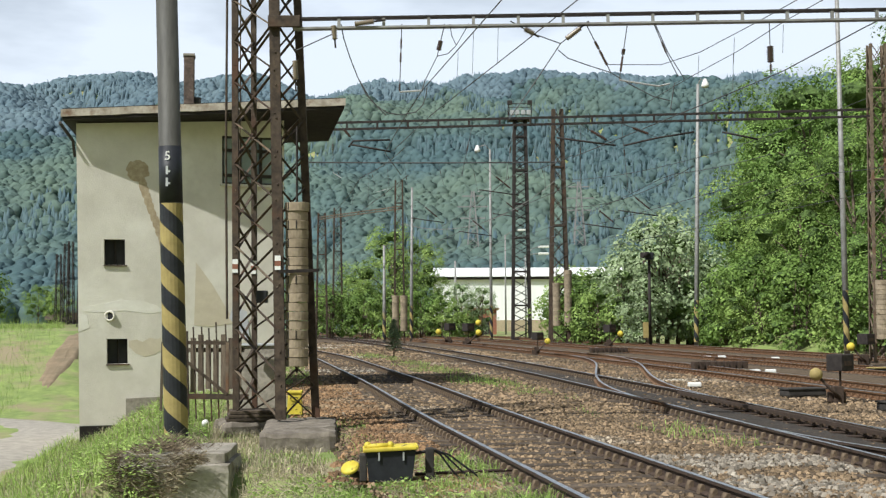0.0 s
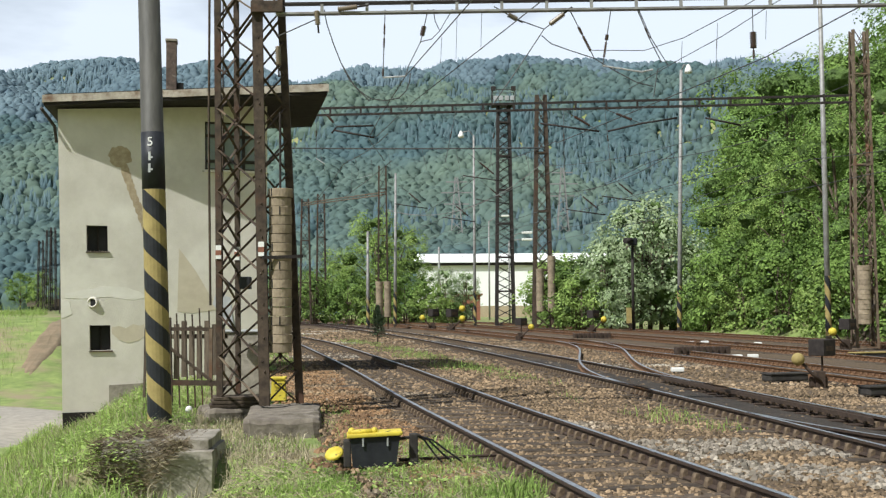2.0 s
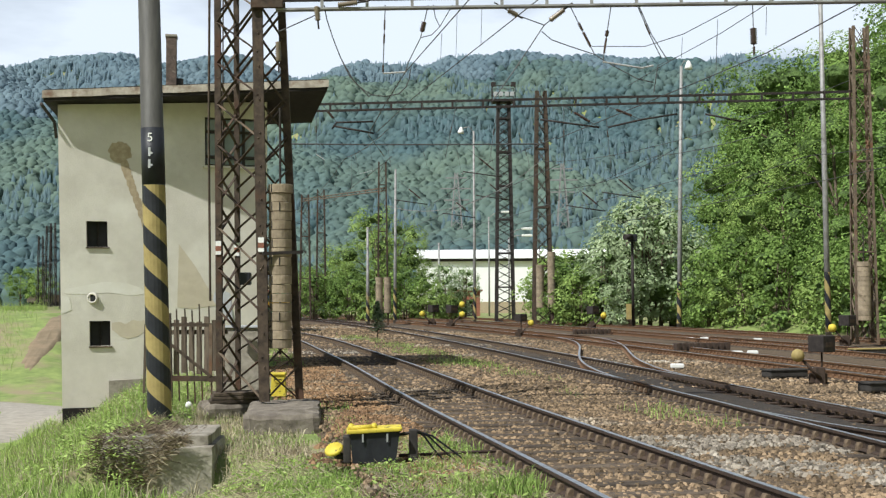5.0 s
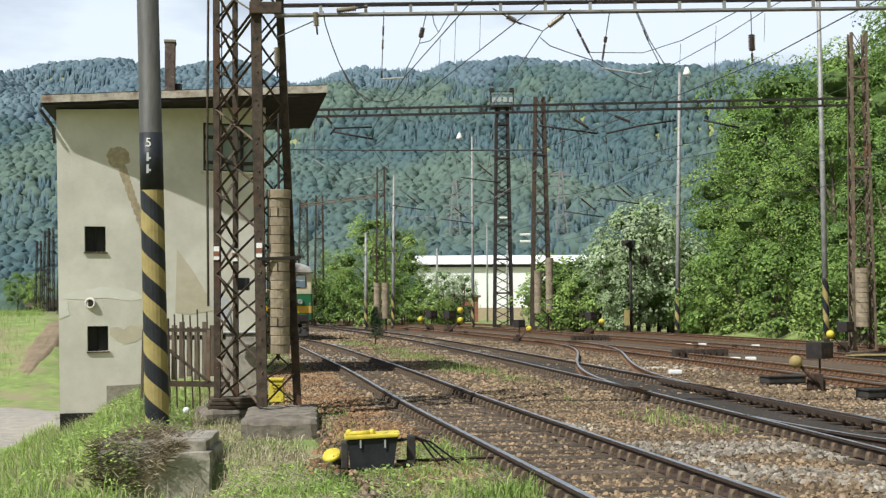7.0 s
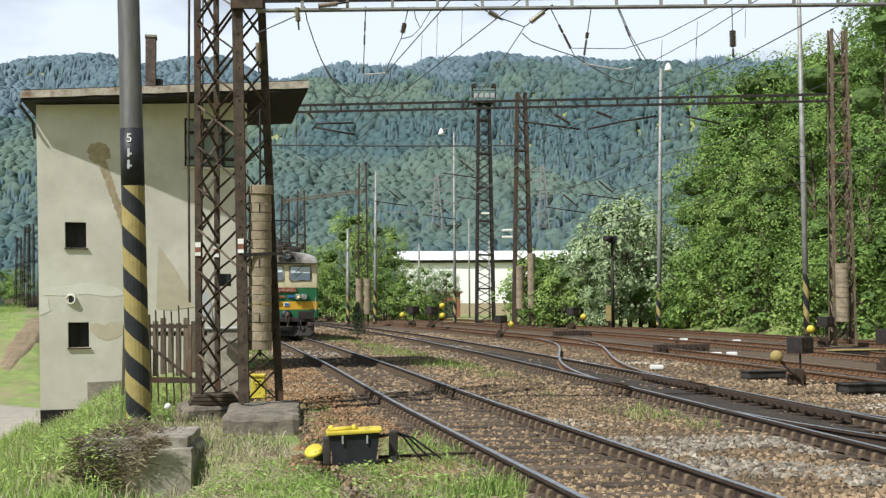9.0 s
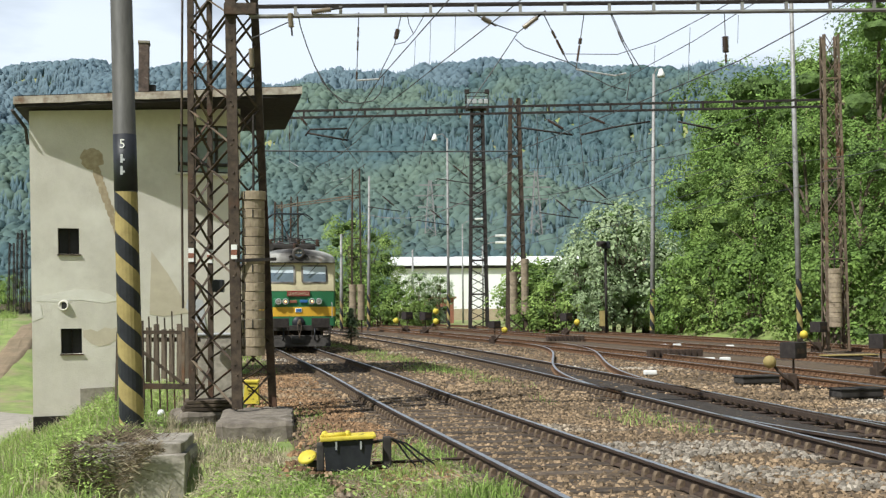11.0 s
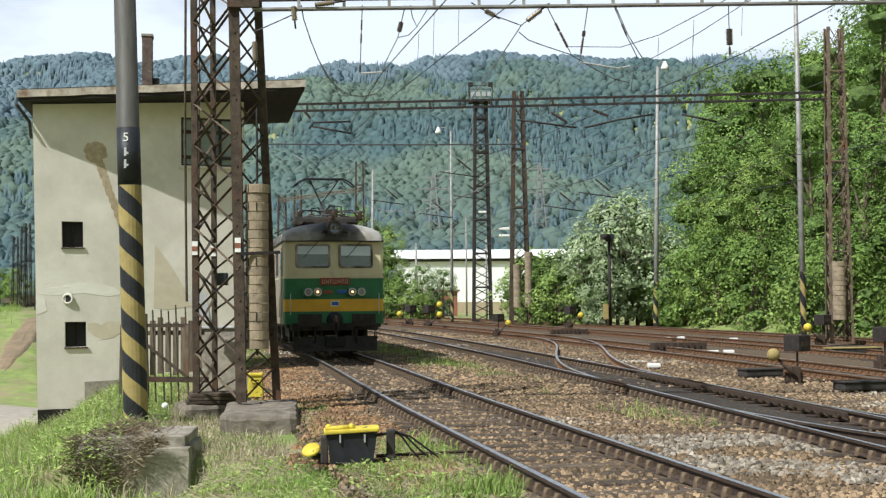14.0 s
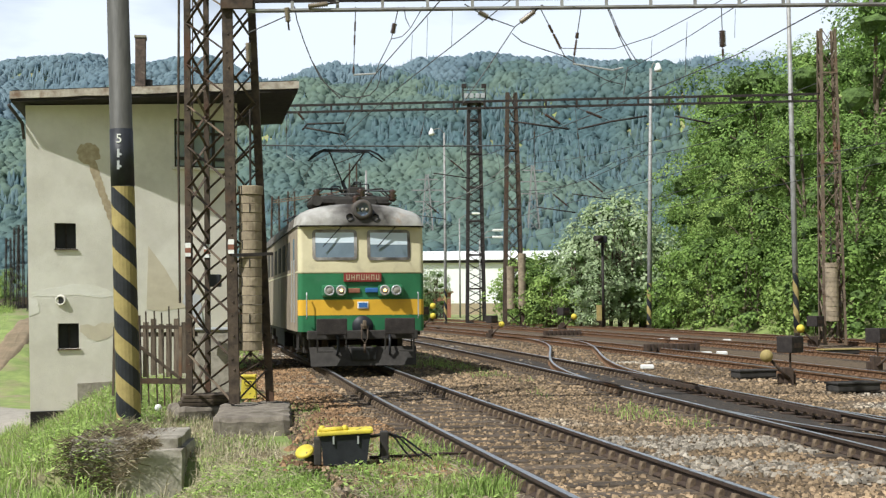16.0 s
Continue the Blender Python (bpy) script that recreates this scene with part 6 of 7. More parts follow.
cable([(0.13, 19.4, 6.34), (0.16, 19.4, 6.15), (0.23, 19.4, 6.0), (0.10, 19.4, 5.87), (-0.07, 19.4, 5.83)], "short looping jumper wire", 0.007)
cable([(0.43, 19.4, 6.34), (0.23, 19.4, 6.0)], "short jumper wire to the gantry", 0.007)
cable([(1.08, 19.4, 6.38), (1.40, 19.4, 6.19), (1.86, 19.4, 6.02), (2.23, 19.4, 6.31)], "cross stay hanging in a shallow bend", 0.009)
cable([(1.86, 19.4, 6.02), (1.44, 19.4, 5.39), (1.05, 19.4, 4.84)], "stay wire running down from the cross stay", 0.009)
cable([(1.82, 19.4, 5.92), (1.97, 19.4, 5.79), (2.24, 19.4, 5.69), (2.63, 19.4, 5.56), (2.94, 19.4, 5.37), (3.29, 19.4, 5.18), (3.56, 19.4, 5.11)], "slack cross wire between the hangers", 0.008)
# contact and carrying wires that pass under the near gantry
cable([(0.95, 12.3, 5.29), (0.50, 14.85, 5.29), (-0.31, 19.4, 5.29), (-0.73, 22.55, 5.29), (-1.23, 26.77, 5.30), (along(34) + 0.42, 34, 5.66)], "contact wire of the train's track drawn aside at the gantry", 0.008)
cable([(3.65, 13.5, 6.9), (1.91, 21.56, 6.9), (1.13, 25.15, 6.9), (-0.24, 31.4, 6.9), (-1.50, 38.2, 6.9)], "carrying wire running away over the tracks", 0.011)
cable([(8.6, 14.0, 6.9), (7.56, 22.25, 6.9), (7.18, 26.1, 6.9), (6.48, 29.5, 6.9), (5.65, 33.35, 6.9), (4.2, 40, 6.9)], "carrying wire running away over the sidings", 0.012)
cable([(6.2, 18.5, 6.95), (5.56, 21.6, 6.9), (5.02, 24.1, 6.88), (4.45, 25.2, 6.86), (3.40, 25.35, 6.9)], "thin slack wire high over the yard", 0.008)
cable([(6.6, 18.5, 6.95), (6.01, 21.6, 6.9), (5.76, 24.1, 6.9), (5.39, 26.4, 6.9), (4.9, 30, 6.9)], "thin slack wire high over the yard", 0.008)
for (x, z0, z1) in ((0.50, 6.20, 5.55), (0.26, 5.90, 5.50), (0.89, 6.33, 5.70), (4.02, 5.82, 5.50), (4.58, 6.10, 5.70), (4.56, 5.85, 5.27), (5.35, 6.30, 5.85)):
    cable([(x, 19.4, z0), (x - 0.02, 19.4, z1)], "thin dropper between two wires", 0.004)
cable(sagging((8.0, 88, 9.6), (15.3, 76, 11.0), 0.8), "slack wire from mast to lamp post", 0.02)
cable(sagging((-3.0, 92, 8.8), (8.0, 88, 11.5), 1.6), "drooping pale wire between the masts", 0.022, "galv")
cable(sagging((8.1, 88, 11.5), (15.8, 45, 9.8), 0.8), "slack wire across the yard", 0.014)
cable(sagging((-9.5, 88, 12.85), (8.1, 88, 12.78), 0.05), "taut cross wire between two masts", 0.05)
for i in range(7):
    x = -7.5 + i * 2.4
    hanger((x, 88, 12.83), (x + 0.4, 88, 11.2 - 0.5 * (i % 3)), "far hanging wire with an insulator", (0.9, 0, 0.25) if i % 3 == 1 else None)
cable([(-3.63, 21.0, 7.6), (-3.64, 21.0, 4.5), (-3.61, 21.0, 1.75)], "brown conduit pipe running up beside the mast", 0.022, "steel")
cable([(-3.40, 21.0, 7.6), (-3.41, 21.0, 1.75)], "thin conduit beside the mast", 0.012, "steel")


def strain_insulator(p, q, label):
    t = thing("strain_insulator", label, "insulator")
    rod_insulator(p, q, 0.05, "porcelain_body", t, "beige_porcelain")
    part("shackle", Geo().tube([Vector(q), Vector(q) + (Vector(q) - Vector(p)) * 0.6], 0.015, 6), "steel_dark", t)


strain_insulator((-1.68, 19.3, 6.30), (-1.66, 19.3, 6.08), "beige porcelain insulator hanging on the gantry")
strain_insulator((1.30, 19.38, 6.25), (1.44, 19.38, 6.17), "dark insulator in the cross stay")
strain_insulator((1.95, 19.38, 6.09), (2.17, 19.38, 6.26), "ribbed insulator in the cross stay")
strain_insulator((-1.35, 19.3, 6.32), (-1.05, 19.3, 6.36), "dark insulator lying along the gantry")
strain_insulator((-2.28, 19.3, 5.75), (-2.27, 19.3, 5.45), "beige insulator on the mast")


def cantilever(pts, label, hang=None):
    t = thing("registration_arm", label, "bracket", group="registration arms on the far gantry")
    part("tube", Geo().tube(pts, 0.035, 8), "steel_dark", t)
    if hang:
        part("stem", Geo().tube([hang, pts[len(pts) // 2]], 0.012, 5), "wire", t)
        h, k = Vector(hang), Vector(pts[len(pts) // 2])
        rod_insulator(h.lerp(k, 0.35), h.lerp(k, 0.75), 0.06, parent=t)


cantilever([(-1.88, 45, 8.21), (-3.2, 45, 8.18), (-3.38, 45, 7.95)], "dark tubular registration arm below the gantry", (-3.7, 45, 8.8))
cantilever([(-3.3, 45, 8.05), (-1.85, 45, 7.78)], "dark tubular registration arm below the gantry")
cantilever([(4.14, 45, 8.26), (6.27, 45, 7.96)], "dark tubular registration arm below the gantry", (4.9, 45, 8.8))
cantilever([(6.58, 45, 7.96), (7.8, 45, 8.24), (9.1, 45, 8.44)], "dark tubular registration arm below the gantry", (6.4, 45, 8.8))
cantilever([(10.12, 45, 8.43), (11.42, 45, 8.16)], "dark tubular registration arm below the gantry")
for x, d, n in ((-3.95, 0.0, 1), (1.1, -0.4, 2), (2.6, -0.3, 3), (5.0, 0.0, 4), (6.5, 0.2, 5)):
    hanger((x, 45.1, 8.75), (x + d, 45.1, 7.2 - 0.15 * n), "hanging wire with an insulator below the far gantry", (0.3, 0, -0.2) if n == 1 else None)
for x, y, z in ((3.55, 76, 9.4), (12.0, 76, 8.1), (9.8, 76, 7.3), (-1, 92, 9.0), (2.5, 92, 8.0), (5.0, 92, 9.3)):
    cantilever([(x - 1.3, y, z + 0.2), (x + 1.1, y, z - 0.15)], "distant dark registration arm over the yard", (x - 1.0, y, z + 1.6))


# ---- beside the track ----
def gate():
    t = thing("steel_gate", "rusty steel picket gate beside the mast", "gate")
    y = 21.0
    part("top_rail", Geo().bar((-4.32, y, 1.36), (-3.58, y, 1.35), 0.04, 0.06), "steel", t)
    part("bottom_rail", Geo().bar((-4.32, y, 0.47), (-3.25, y, 0.45), 0.06, 0.09), "steel", t)
    part("brace", Geo().bar((-4.28, y - 0.03, 1.05), (-3.60, y - 0.03, 0.50), 0.02, 0.05), "steel", t)
    part("post", Geo().bar((-3.60, y, 0.4), (-3.60, y, 1.36), 0.05), "steel_light", t)
    part("post", Geo().bar((-4.26, y, -0.1), (-4.30, y, 1.55), 0.07), "steel", t)
    for i, (x, h) in enumerate(((-4.18, 1.62), (-4.04, 1.62), (-3.92, 1.60), (-3.80, 1.70), (-3.64, 1.66))):
        part("picket", Geo().bar((x + 0.06, y + 0.03, 0.05), (x, y + 0.03, h), 0.035, 0.02), "steel", t)
    f = thing("board_fence", "grey weathered board fence behind the gate", "fence")
    for i in range(7):
        x = -4.5 + 0.135 * i
        part("board", Geo().bevel_box(x, x + 0.098, 22.4, 22.43, 0.45 + 0.03 * (i % 3), 1.42 + 0.06 * math.sin(i * 1.9), 0.006), "wood", f)
    part("rail", Geo().bar((-4.55, 22.46, 1.2), (-3.55, 22.46, 1.2), 0.05, 0.08), "wood", f)
    part("post", Geo().bar((-4.85, 22.0, -0.2), (-4.88, 22.0, 1.66), 0.05), "wood", f, "leaning fence post")
    part("post", Geo().bar((-4.98, 22.2, -0.2), (-4.95, 22.2, 1.35), 0.04), "wood", f)


gate()


def cabinet(at, w, d, h, mat, label, category="cabinet"):
    t = thing("relay_cabinet", label, category, at)
    part("body", Geo().bevel_box(-w / 2, w / 2, -d / 2, d / 2, 0, h, 0.02), mat, t)
    part("door", Geo().bevel_box(-w / 2 + 0.04, w / 2 - 0.04, -d / 2 - 0.015, -d / 2 - 0.002, 0.06, h - 0.06, 0.004), mat, t)
    part("lid", Geo().bevel_box(-w / 2 - 0.04, w / 2 + 0.04, -d / 2 - 0.05, d / 2 + 0.04, h, h + 0.04, 0.01), "tin", t)


cabinet((-3.45, 23.6, -0.05), 0.75, 0.5, 1.30, "concrete", "grey relay cabinet behind the masts")
s = single("metal_sheet", Geo().add([(-0.16, 0, 0.5), (0.22, 0.0, 0.05), (0.26, 0.05, 0.0), (0.16, 0.02, 0.62), (-0.10, 0.02, 0.72), (-0.16, 0.012, 0.5), (0.22, 0.012, 0.05), (0.26, 0.062, 0.0), (0.16, 0.032, 0.62), (-0.10, 0.032, 0.72)],
           [(0, 1, 2, 3, 4), (9, 8, 7, 6, 5), (0, 5, 6, 1), (1, 6, 7, 2), (2, 7, 8, 3), (3, 8, 9, 4), (4, 9, 5, 0)]), "tin", "bent grey zinc sheet leaning on the cabinet", "sheet", (-3.72, 22.8, 1.27))
t = thing("grit_bin", "yellow plastic bin standing behind the mast", "bin", (-2.66, 22.6, 0.05))
t.scale = (0.8, 0.8, 0.8)
part("body", Geo().prism([(-0.17, 0), (0.17, 0), (0.14, 0.46), (-0.14, 0.46)], -0.13, 0.13), "yellow", t, "tapered yellow body")
part("lid", Geo().bevel_box(-0.17, 0.17, -0.16, 0.16, 0.46, 0.52, 0.02), "yellow", t)
part("handle", Geo().tube([(-0.08, -0.15, 0.34), (-0.08, -0.18, 0.37), (0.08, -0.18, 0.37), (0.08, -0.15, 0.34)], 0.012, 6), "black", t)
single("white_stone", Geo().ball((0, 0, 0.05), 0.06, 7), "white", "white painted stone in the grass", "stone", (-3.85, 20.4, 0.02))
t = thing("old_sleeper_stack", "stack of rotten boards at the foot of the mast", "timber", (-3.1, 20.6, 0.1), turn=12)
for i in range(3):
    part("board", Geo().bevel_box(-0.45 + 0.03 * i, 0.42 - 0.04 * (i % 2), -0.3, 0.3, 0.06 * i, 0.06 * i + 0.052, 0.01), "sleeper", t)


def point_machine():
    t = thing("point_machine", "black trackside point machine with a bright yellow lid", "point machine", (-0.56, 13.3, 0.04), turn=4)
    t.scale = (0.88, 0.88, 0.92)
    part("casing", Geo().prism([(-0.26, 0.0), (0.25, 0.0), (0.30, 0.36), (-0.29, 0.33)], -0.16, 0.18), "black", t, "tapered black casing")
    l = part("lid", Geo().bevel_box(-0.33, 0.33, -0.2, 0.2, 0.0, 0.045, 0.015), "yellow", t, "bright yellow lid")
    l.matrix_local = pose(0.0, 0, 0.345, 0, -2.5, 0)
    part("hinge", Geo().tube([(-0.28, -0.12, 0.06), (0.0, -0.1, 0.06)], 0.03, 8).ball((-0.27, -0.1, 0.07), 0.045, 6).ball((0.0, -0.1, 0.065), 0.04, 6), "yellow", l)
    for x in (-0.15, 0.14):
        part("latch", Geo().box(x, x + 0.02, -0.19, -0.165, 0.24, 0.33), "tin", t)
    part("end_plate", Geo().bevel_box(-0.37, -0.28, -0.12, 0.12, 0.0, 0.30, 0.015), "soot", t)
    d = part("lever_weight", Geo().lathe([(0.001, 0.03), (0.10, 0.025), (0.118, 0.0), (0.10, -0.02), (0.001, -0.025)], 18), "yellow", t, "yellow disc weight")
    d.matrix_local = pose(-0.48, -0.05, 0.15, 30, -18, 0)
    part("lever_arm", Geo().tube([(-0.32, 0, 0.06), (-0.47, -0.03, 0.08)], 0.04, 8), "soot", t)
    part("junction", Geo().bevel_box(0.42, 0.52, -0.05, 0.1, 0.0, 0.36, 0.015).tube([(0.3, 0, 0.3), (0.55, 0, 0.34)], 0.02, 6), "soot", t)
    for k in range(3):
        part("hose", Geo().tube([(0.5, 0, 0.34), (0.60 + 0.05 * k, 0.02, 0.28), (0.72 + 0.1 * k, 0.05, 0.12), (0.85 + 0.13 * k, 0.1, -0.02)], 0.012, 6), "black", t)
    part("pull_rod", Geo().tube([(0.3, 0.1, 0.05), (1.6, 0.5, 0.04)], 0.02, 6), "rail", t)


point_machine()


def points_lever(at, k=1.0, label="switch lever with a yellow ball weight and dark lantern", side=-1, lantern=True, two=False):
    t = thing("switch_lever", label, "switch lever", at, group="switch levers in the yard")
    part("stand", Geo().bevel_box(-0.10 * k, 0.10 * k, -0.1 * k, 0.1 * k, -0.05, 0.32 * k, 0.02).bevel_box(-0.2 * k, 0.16 * k, -0.05, 0.05, 0.0, 0.2 * k, 0.02), "rail", t)
    part("lever", Geo().tube([(0, -0.12 * k, 0.1 * k), (side * 0.18 * k, -0.14 * k, 0.26 * k), (side * 0.40 * k, -0.16 * k, 0.50 * k)], 0.03 * k, 8), "rail", t)
    part("ball_weight", Geo().ball((side * 0.47 * k, -0.16 * k, 0.56 * k), 0.13 * k, 10), "yellow_old" if k == 1.0 else "yellow", t, "yellow ball weight")
    if two:
        part("ball_weight", Geo().ball((side * 0.47 * k, -0.16 * k, 0.98 * k), 0.13 * k, 10), "yellow", t, "yellow ball weight")
    if lantern:
        part("lantern_post", Geo().tube([(0.06, 0, 0.1), (0.06, 0, 0.8 * k)], 0.022 * k, 8), "rail", t)
        b = part("lantern", Geo().bevel_box(-0.19 * k, 0.19 * k, -0.19 * k, 0.19 * k, 0, 0.33 * k, 0.02), "steel_dark", t, "rusty dark lantern box")
        b.matrix_local = pose(0.06, 0, 0.62 * k, 0, 0, 35)
        part("signal_arrow", Geo().box(-0.12 * k, 0.12 * k, -0.196 * k, -0.192 * k, 0.1 * k, 0.2 * k), "rail", b)


points_lever((7.85, 25.1, 0.04), 1.0)
points_lever((14.9, 44.5, 0.05), 1.15, side=-1)
points_lever((11.3, 29.4, 0.04), 1.05, side=1)
points_lever((9.75, 74.0, 0.05), 1.4, side=1)
points_lever((4.45, 60.0, 0.05), 1.1, side=1)
points_lever((1.55, 80.0, 0.05), 1.5, side=1, two=True)
points_lever((0.4, 86.0, 0.05), 1.5, side=-1, lantern=True)
for x, y, w in ((8.3, 22.7, 0.9), (13.7, 38.0, 1.8), (7.7, 27.0, 0.9)):
    t = thing("point_motor", "low yellow and black point motor box between the tracks" if w > 1 else "low dark point rodding cover between the tracks", "point machine", (x, y, 0.05), turn=15)
    part("casing", Geo().bevel_box(-w / 2, w / 2, -0.2, 0.2, 0, 0.14, 0.03), "soot", t)
    part("lid", Geo().bevel_box(-w / 2 - 0.02, w / 2 + 0.02, -0.22, 0.22, 0.14, 0.175, 0.01), "yellow_old" if w > 1 else "soot", t)
for x, y in ((10.9, 52), (11.6, 52.4), (13.2, 50), (9.4, 38), (9.9, 38.1), (6.1, 30.6)):
    single("white_marker", Geo().bevel_box(-0.16, 0.16, -0.08, 0.08, 0, 0.11, 0.03), "white", "low white painted clearance marker between tracks", "marker", (x, y, 0.06), group="clearance markers")
for x, y in ((9.15, 41.5), (8.2, 62)):
    t = thing("guard_rail_block", "dark ribbed check-rail block beside the turnout", "track fitting", (x, y, 0.06), turn=12)
    for i in range(9):
        part("rib", Geo().bevel_box(-1.0 + 0.22 * i, -0.86 + 0.22 * i, -0.15, 0.15, 0, 0.24, 0.02), "rail", t)


def dwarf_signal():
    t = thing("railway_signal", "black signal post with round lamp head, seen from behind", "signal", (12.6, 76.5, 0.0))
    part("post", Geo().tube([(0, 0, -0.2), (0, 0, 5.4)], 0.09, 10), "steel_dark", t)
    part("head", Geo().bevel_box(-0.25, 0.25, -0.35, 0.25, 5.3, 5.75, 0.08), "black", t, "black lamp head")
    part("hood", Geo().tube([(-0.1, -0.3, 5.6), (-0.55, -0.6, 5.55)], 0.18, 10), "steel_dark", t, "dark rusty hood")
    part("relay_box", Geo().bevel_box(-0.42, -0.12, -0.2, 0.1, 0.55, 1.5, 0.02), "yellow_old", t, "small yellow box")


dwarf_signal()


def street_light(at, h, arms, label):
    t = thing("street_lamp", label, "street lamp", at, group="street lamps")
    part("post", Geo().tube([(0, 0, -0.2), (0, 0, h)], [0.12, 0.08], 10), "galv", t)
    for dx, dz in arms:
        a = part("arm", Geo().tube([(0, 0, h - 0.1), (dx * 0.5, 0, h + dz * 0.8), (dx, 0, h + dz)], 0.05, 8), "galv", t)
        part("lamp_head", Geo().bevel_box(dx - 0.1, dx + 1.0, -0.2, 0.2, h + dz - 0.12, h + dz + 0.12, 0.08), "white", a, "white lamp head")


street_light((8.45, 128, 0.0), 8.2, ((1.4, 0.9), (1.4, 0.2)), "grey street lamp with two white heads")
street_light((7.5, 150, 0.0), 11.8, ((1.6, 0.6),), "grey street lamp with a white head")


# ---- buildings and far things ----
def factory():
    t = thing("factory_hall", "long white sheet-metal factory hall behind the yard", "building", (0, 0, 0))
    y = 190
    w = part("wall", Geo().box(-1.5, 30, y, y + 30, -0.5, 8.0), "factory", t, "white wall sheeting")
    for i in range(32):
        part("panel_seam", Geo().box(-1.2 + i, -1.14 + i, y - 0.04, y, 1.9, 7.9), "factory", w)
    part("gutter", Geo().box(-1.7, 30.2, y - 0.5, y - 0.003, 7.75, 8.2), "steel_dark", t, "dark gutter band")
    part("roof", Geo().add([(-1.9, y - 0.7, 8.15), (30.4, y - 0.7, 8.15), (30.4, y + 14, 9.9), (-1.9, y + 14, 9.9), (-1.9, y - 0.7, 8.3), (30.4, y - 0.7, 8.3), (30.4, y + 14, 10.1), (-1.9, y + 14, 10.1)],
         [(0, 1, 2, 3), (7, 6, 5, 4), (0, 4, 5, 1), (1, 5, 6, 2), (2, 6, 7, 3), (3, 7, 4, 0)]), "factory", t, "pale low-pitched roof")
    part("base", Geo().box(-1.55, 30.05, y - 0.06, y - 0.003, -0.5, 1.6), "patch", t, "pinkish base course")
    s = thing("brick_shed", "small red brick trackside shed", "shed", (5.2, 150, -0.1))
    part("wall", Geo().box(-2.6, 1.2, 0, 4, -0.3, 3.0), "brick", s)
    part("roof", Geo().box(-2.9, 1.5, -0.3, 4.3, 3.0, 3.2), "brick", s, "flat rusty roof")
    part("door", Geo().box(-0.6, 0.3, -0.05, -0.003, -0.2, 2.0), "steel_dark", s)


factory()


def pylon(x, y, h):
    t = thing("power_pylon", "pale lattice power pylon on the far hillside", "pylon", (x, y, ground_z(x, y)), group="far pylons")
    for i in range(4):
        sx, sy = ((-1, -1), (1, -1), (1, 1), (-1, 1))[i]
        part("leg", Geo().bar((sx * 2.2, sy * 2.2, 0), (sx * 0.4, sy * 0.4, h), 0.35), "galv", t)
    for z, w in ((h * 0.62, 4.2), (h * 0.78, 5.2), (h * 0.93, 3.6)):
        part("cross_arm", Geo().bar((-w, 0, z), (w, 0, z), 0.4, 0.4), "galv", t)
    for k in range(8):
        a, b = 2.2 - 1.8 * k / 8, 2.2 - 1.8 * (k + 1) / 8
        part("brace", Geo().bar((-a, -a, h * k / 8), (b, -b, h * (k + 1) / 8), 0.2), "galv", t)
        part("brace", Geo().bar((a, -a, h * k / 8), (-b, -b, h * (k + 1) / 8), 0.2), "galv", t)


pylon(10.2, 420, 24)
pylon(47, 430, 26)

# far end of the line to the left
for x, y, h in ((-38.0, 132, 9.5), (-44.5, 150, 10.0), (-46.5, 155, 10.0), (-49, 160, 9.0)):
    lattice_mast((x, y, ground_z(x, y) - 0.1), ground_z(x, y) + h, 0.8, 0.5, 0.8, 0.5, 9, 0.09, 0.04, "steel_dark", "distant dark lattice mast", split=True)
for i in range(2):
    t = thing("goods_wagon", "distant rust-brown goods wagon", "wagon", (-66 - 6 * i, 222 + 12 * i, 0.9), turn=26)
    part("body", Geo().bevel_box(-1.4, 1.4, -5, 5, 1.1, 2.4, 0.05), "sleeper", t)
    for yy in (-3.3, 3.3):
        part("bogie", Geo().bevel_box(-1.0, 1.0, yy - 1.1, yy + 1.1, 0, 1.1, 0.05), "soot", t)

# trees and shrubs over the middle distance
for kind, x, y, k in (("b", -8.2, 128, 0.62), ("b", -5.0, 124, 1.0), ("b", -2.9, 127, 0.92), ("d", -10.5, 118, 1.0), ("b", -13, 140, 0.5), ("d", -7, 116, 0.95), ("u", -4.8, 114, 0.9),
                      ("d", -2.0, 120, 1.1), ("u", 0.2, 118, 0.9), ("s", 1.5, 124, 0.86), ("s", 3.6, 126, 0.80), ("d", 2.2, 119, 0.5), ("u", 10.2, 97, 1.3),
                      ("u", 11.6, 93, 1.35), ("d", 10.9, 90, 1.0), ("s", 12.2, 84, 0.95), ("s", 13.8, 82, 1.2), ("s", 15.2, 83, 1.3), ("u", 10.6, 84, 0.9), ("s", 13.0, 80.5, 0.7),
                      ("s", 16.9, 86, 1.1), ("d", 17.8, 86, 0.9), ("u", 18.4, 84, 0.9), ("d", 9.6, 94, 0.8), ("b", 18.5, 98, 0.75), ("a", -16, 170, 0.6), ("a", -21, 185, 0.65), ("b", -27, 190, 0.7),
                      ("c", -12, 160, 0.6), ("a", -33, 82, 0.62), ("b", -31.5, 78, 0.52), ("c", -36, 88, 0.66), ("a", -36, 76, 0.7), ("d", -31, 84, 0.8), ("b", -52, 170, 0.5), ("a", -58, 180, 0.5),
                      ("c", 22, 160, 0.6), ("a", 26, 165, 0.7), ("b", 32, 170, 0.7)):
    plant(kind, x, y, k, 0.15)


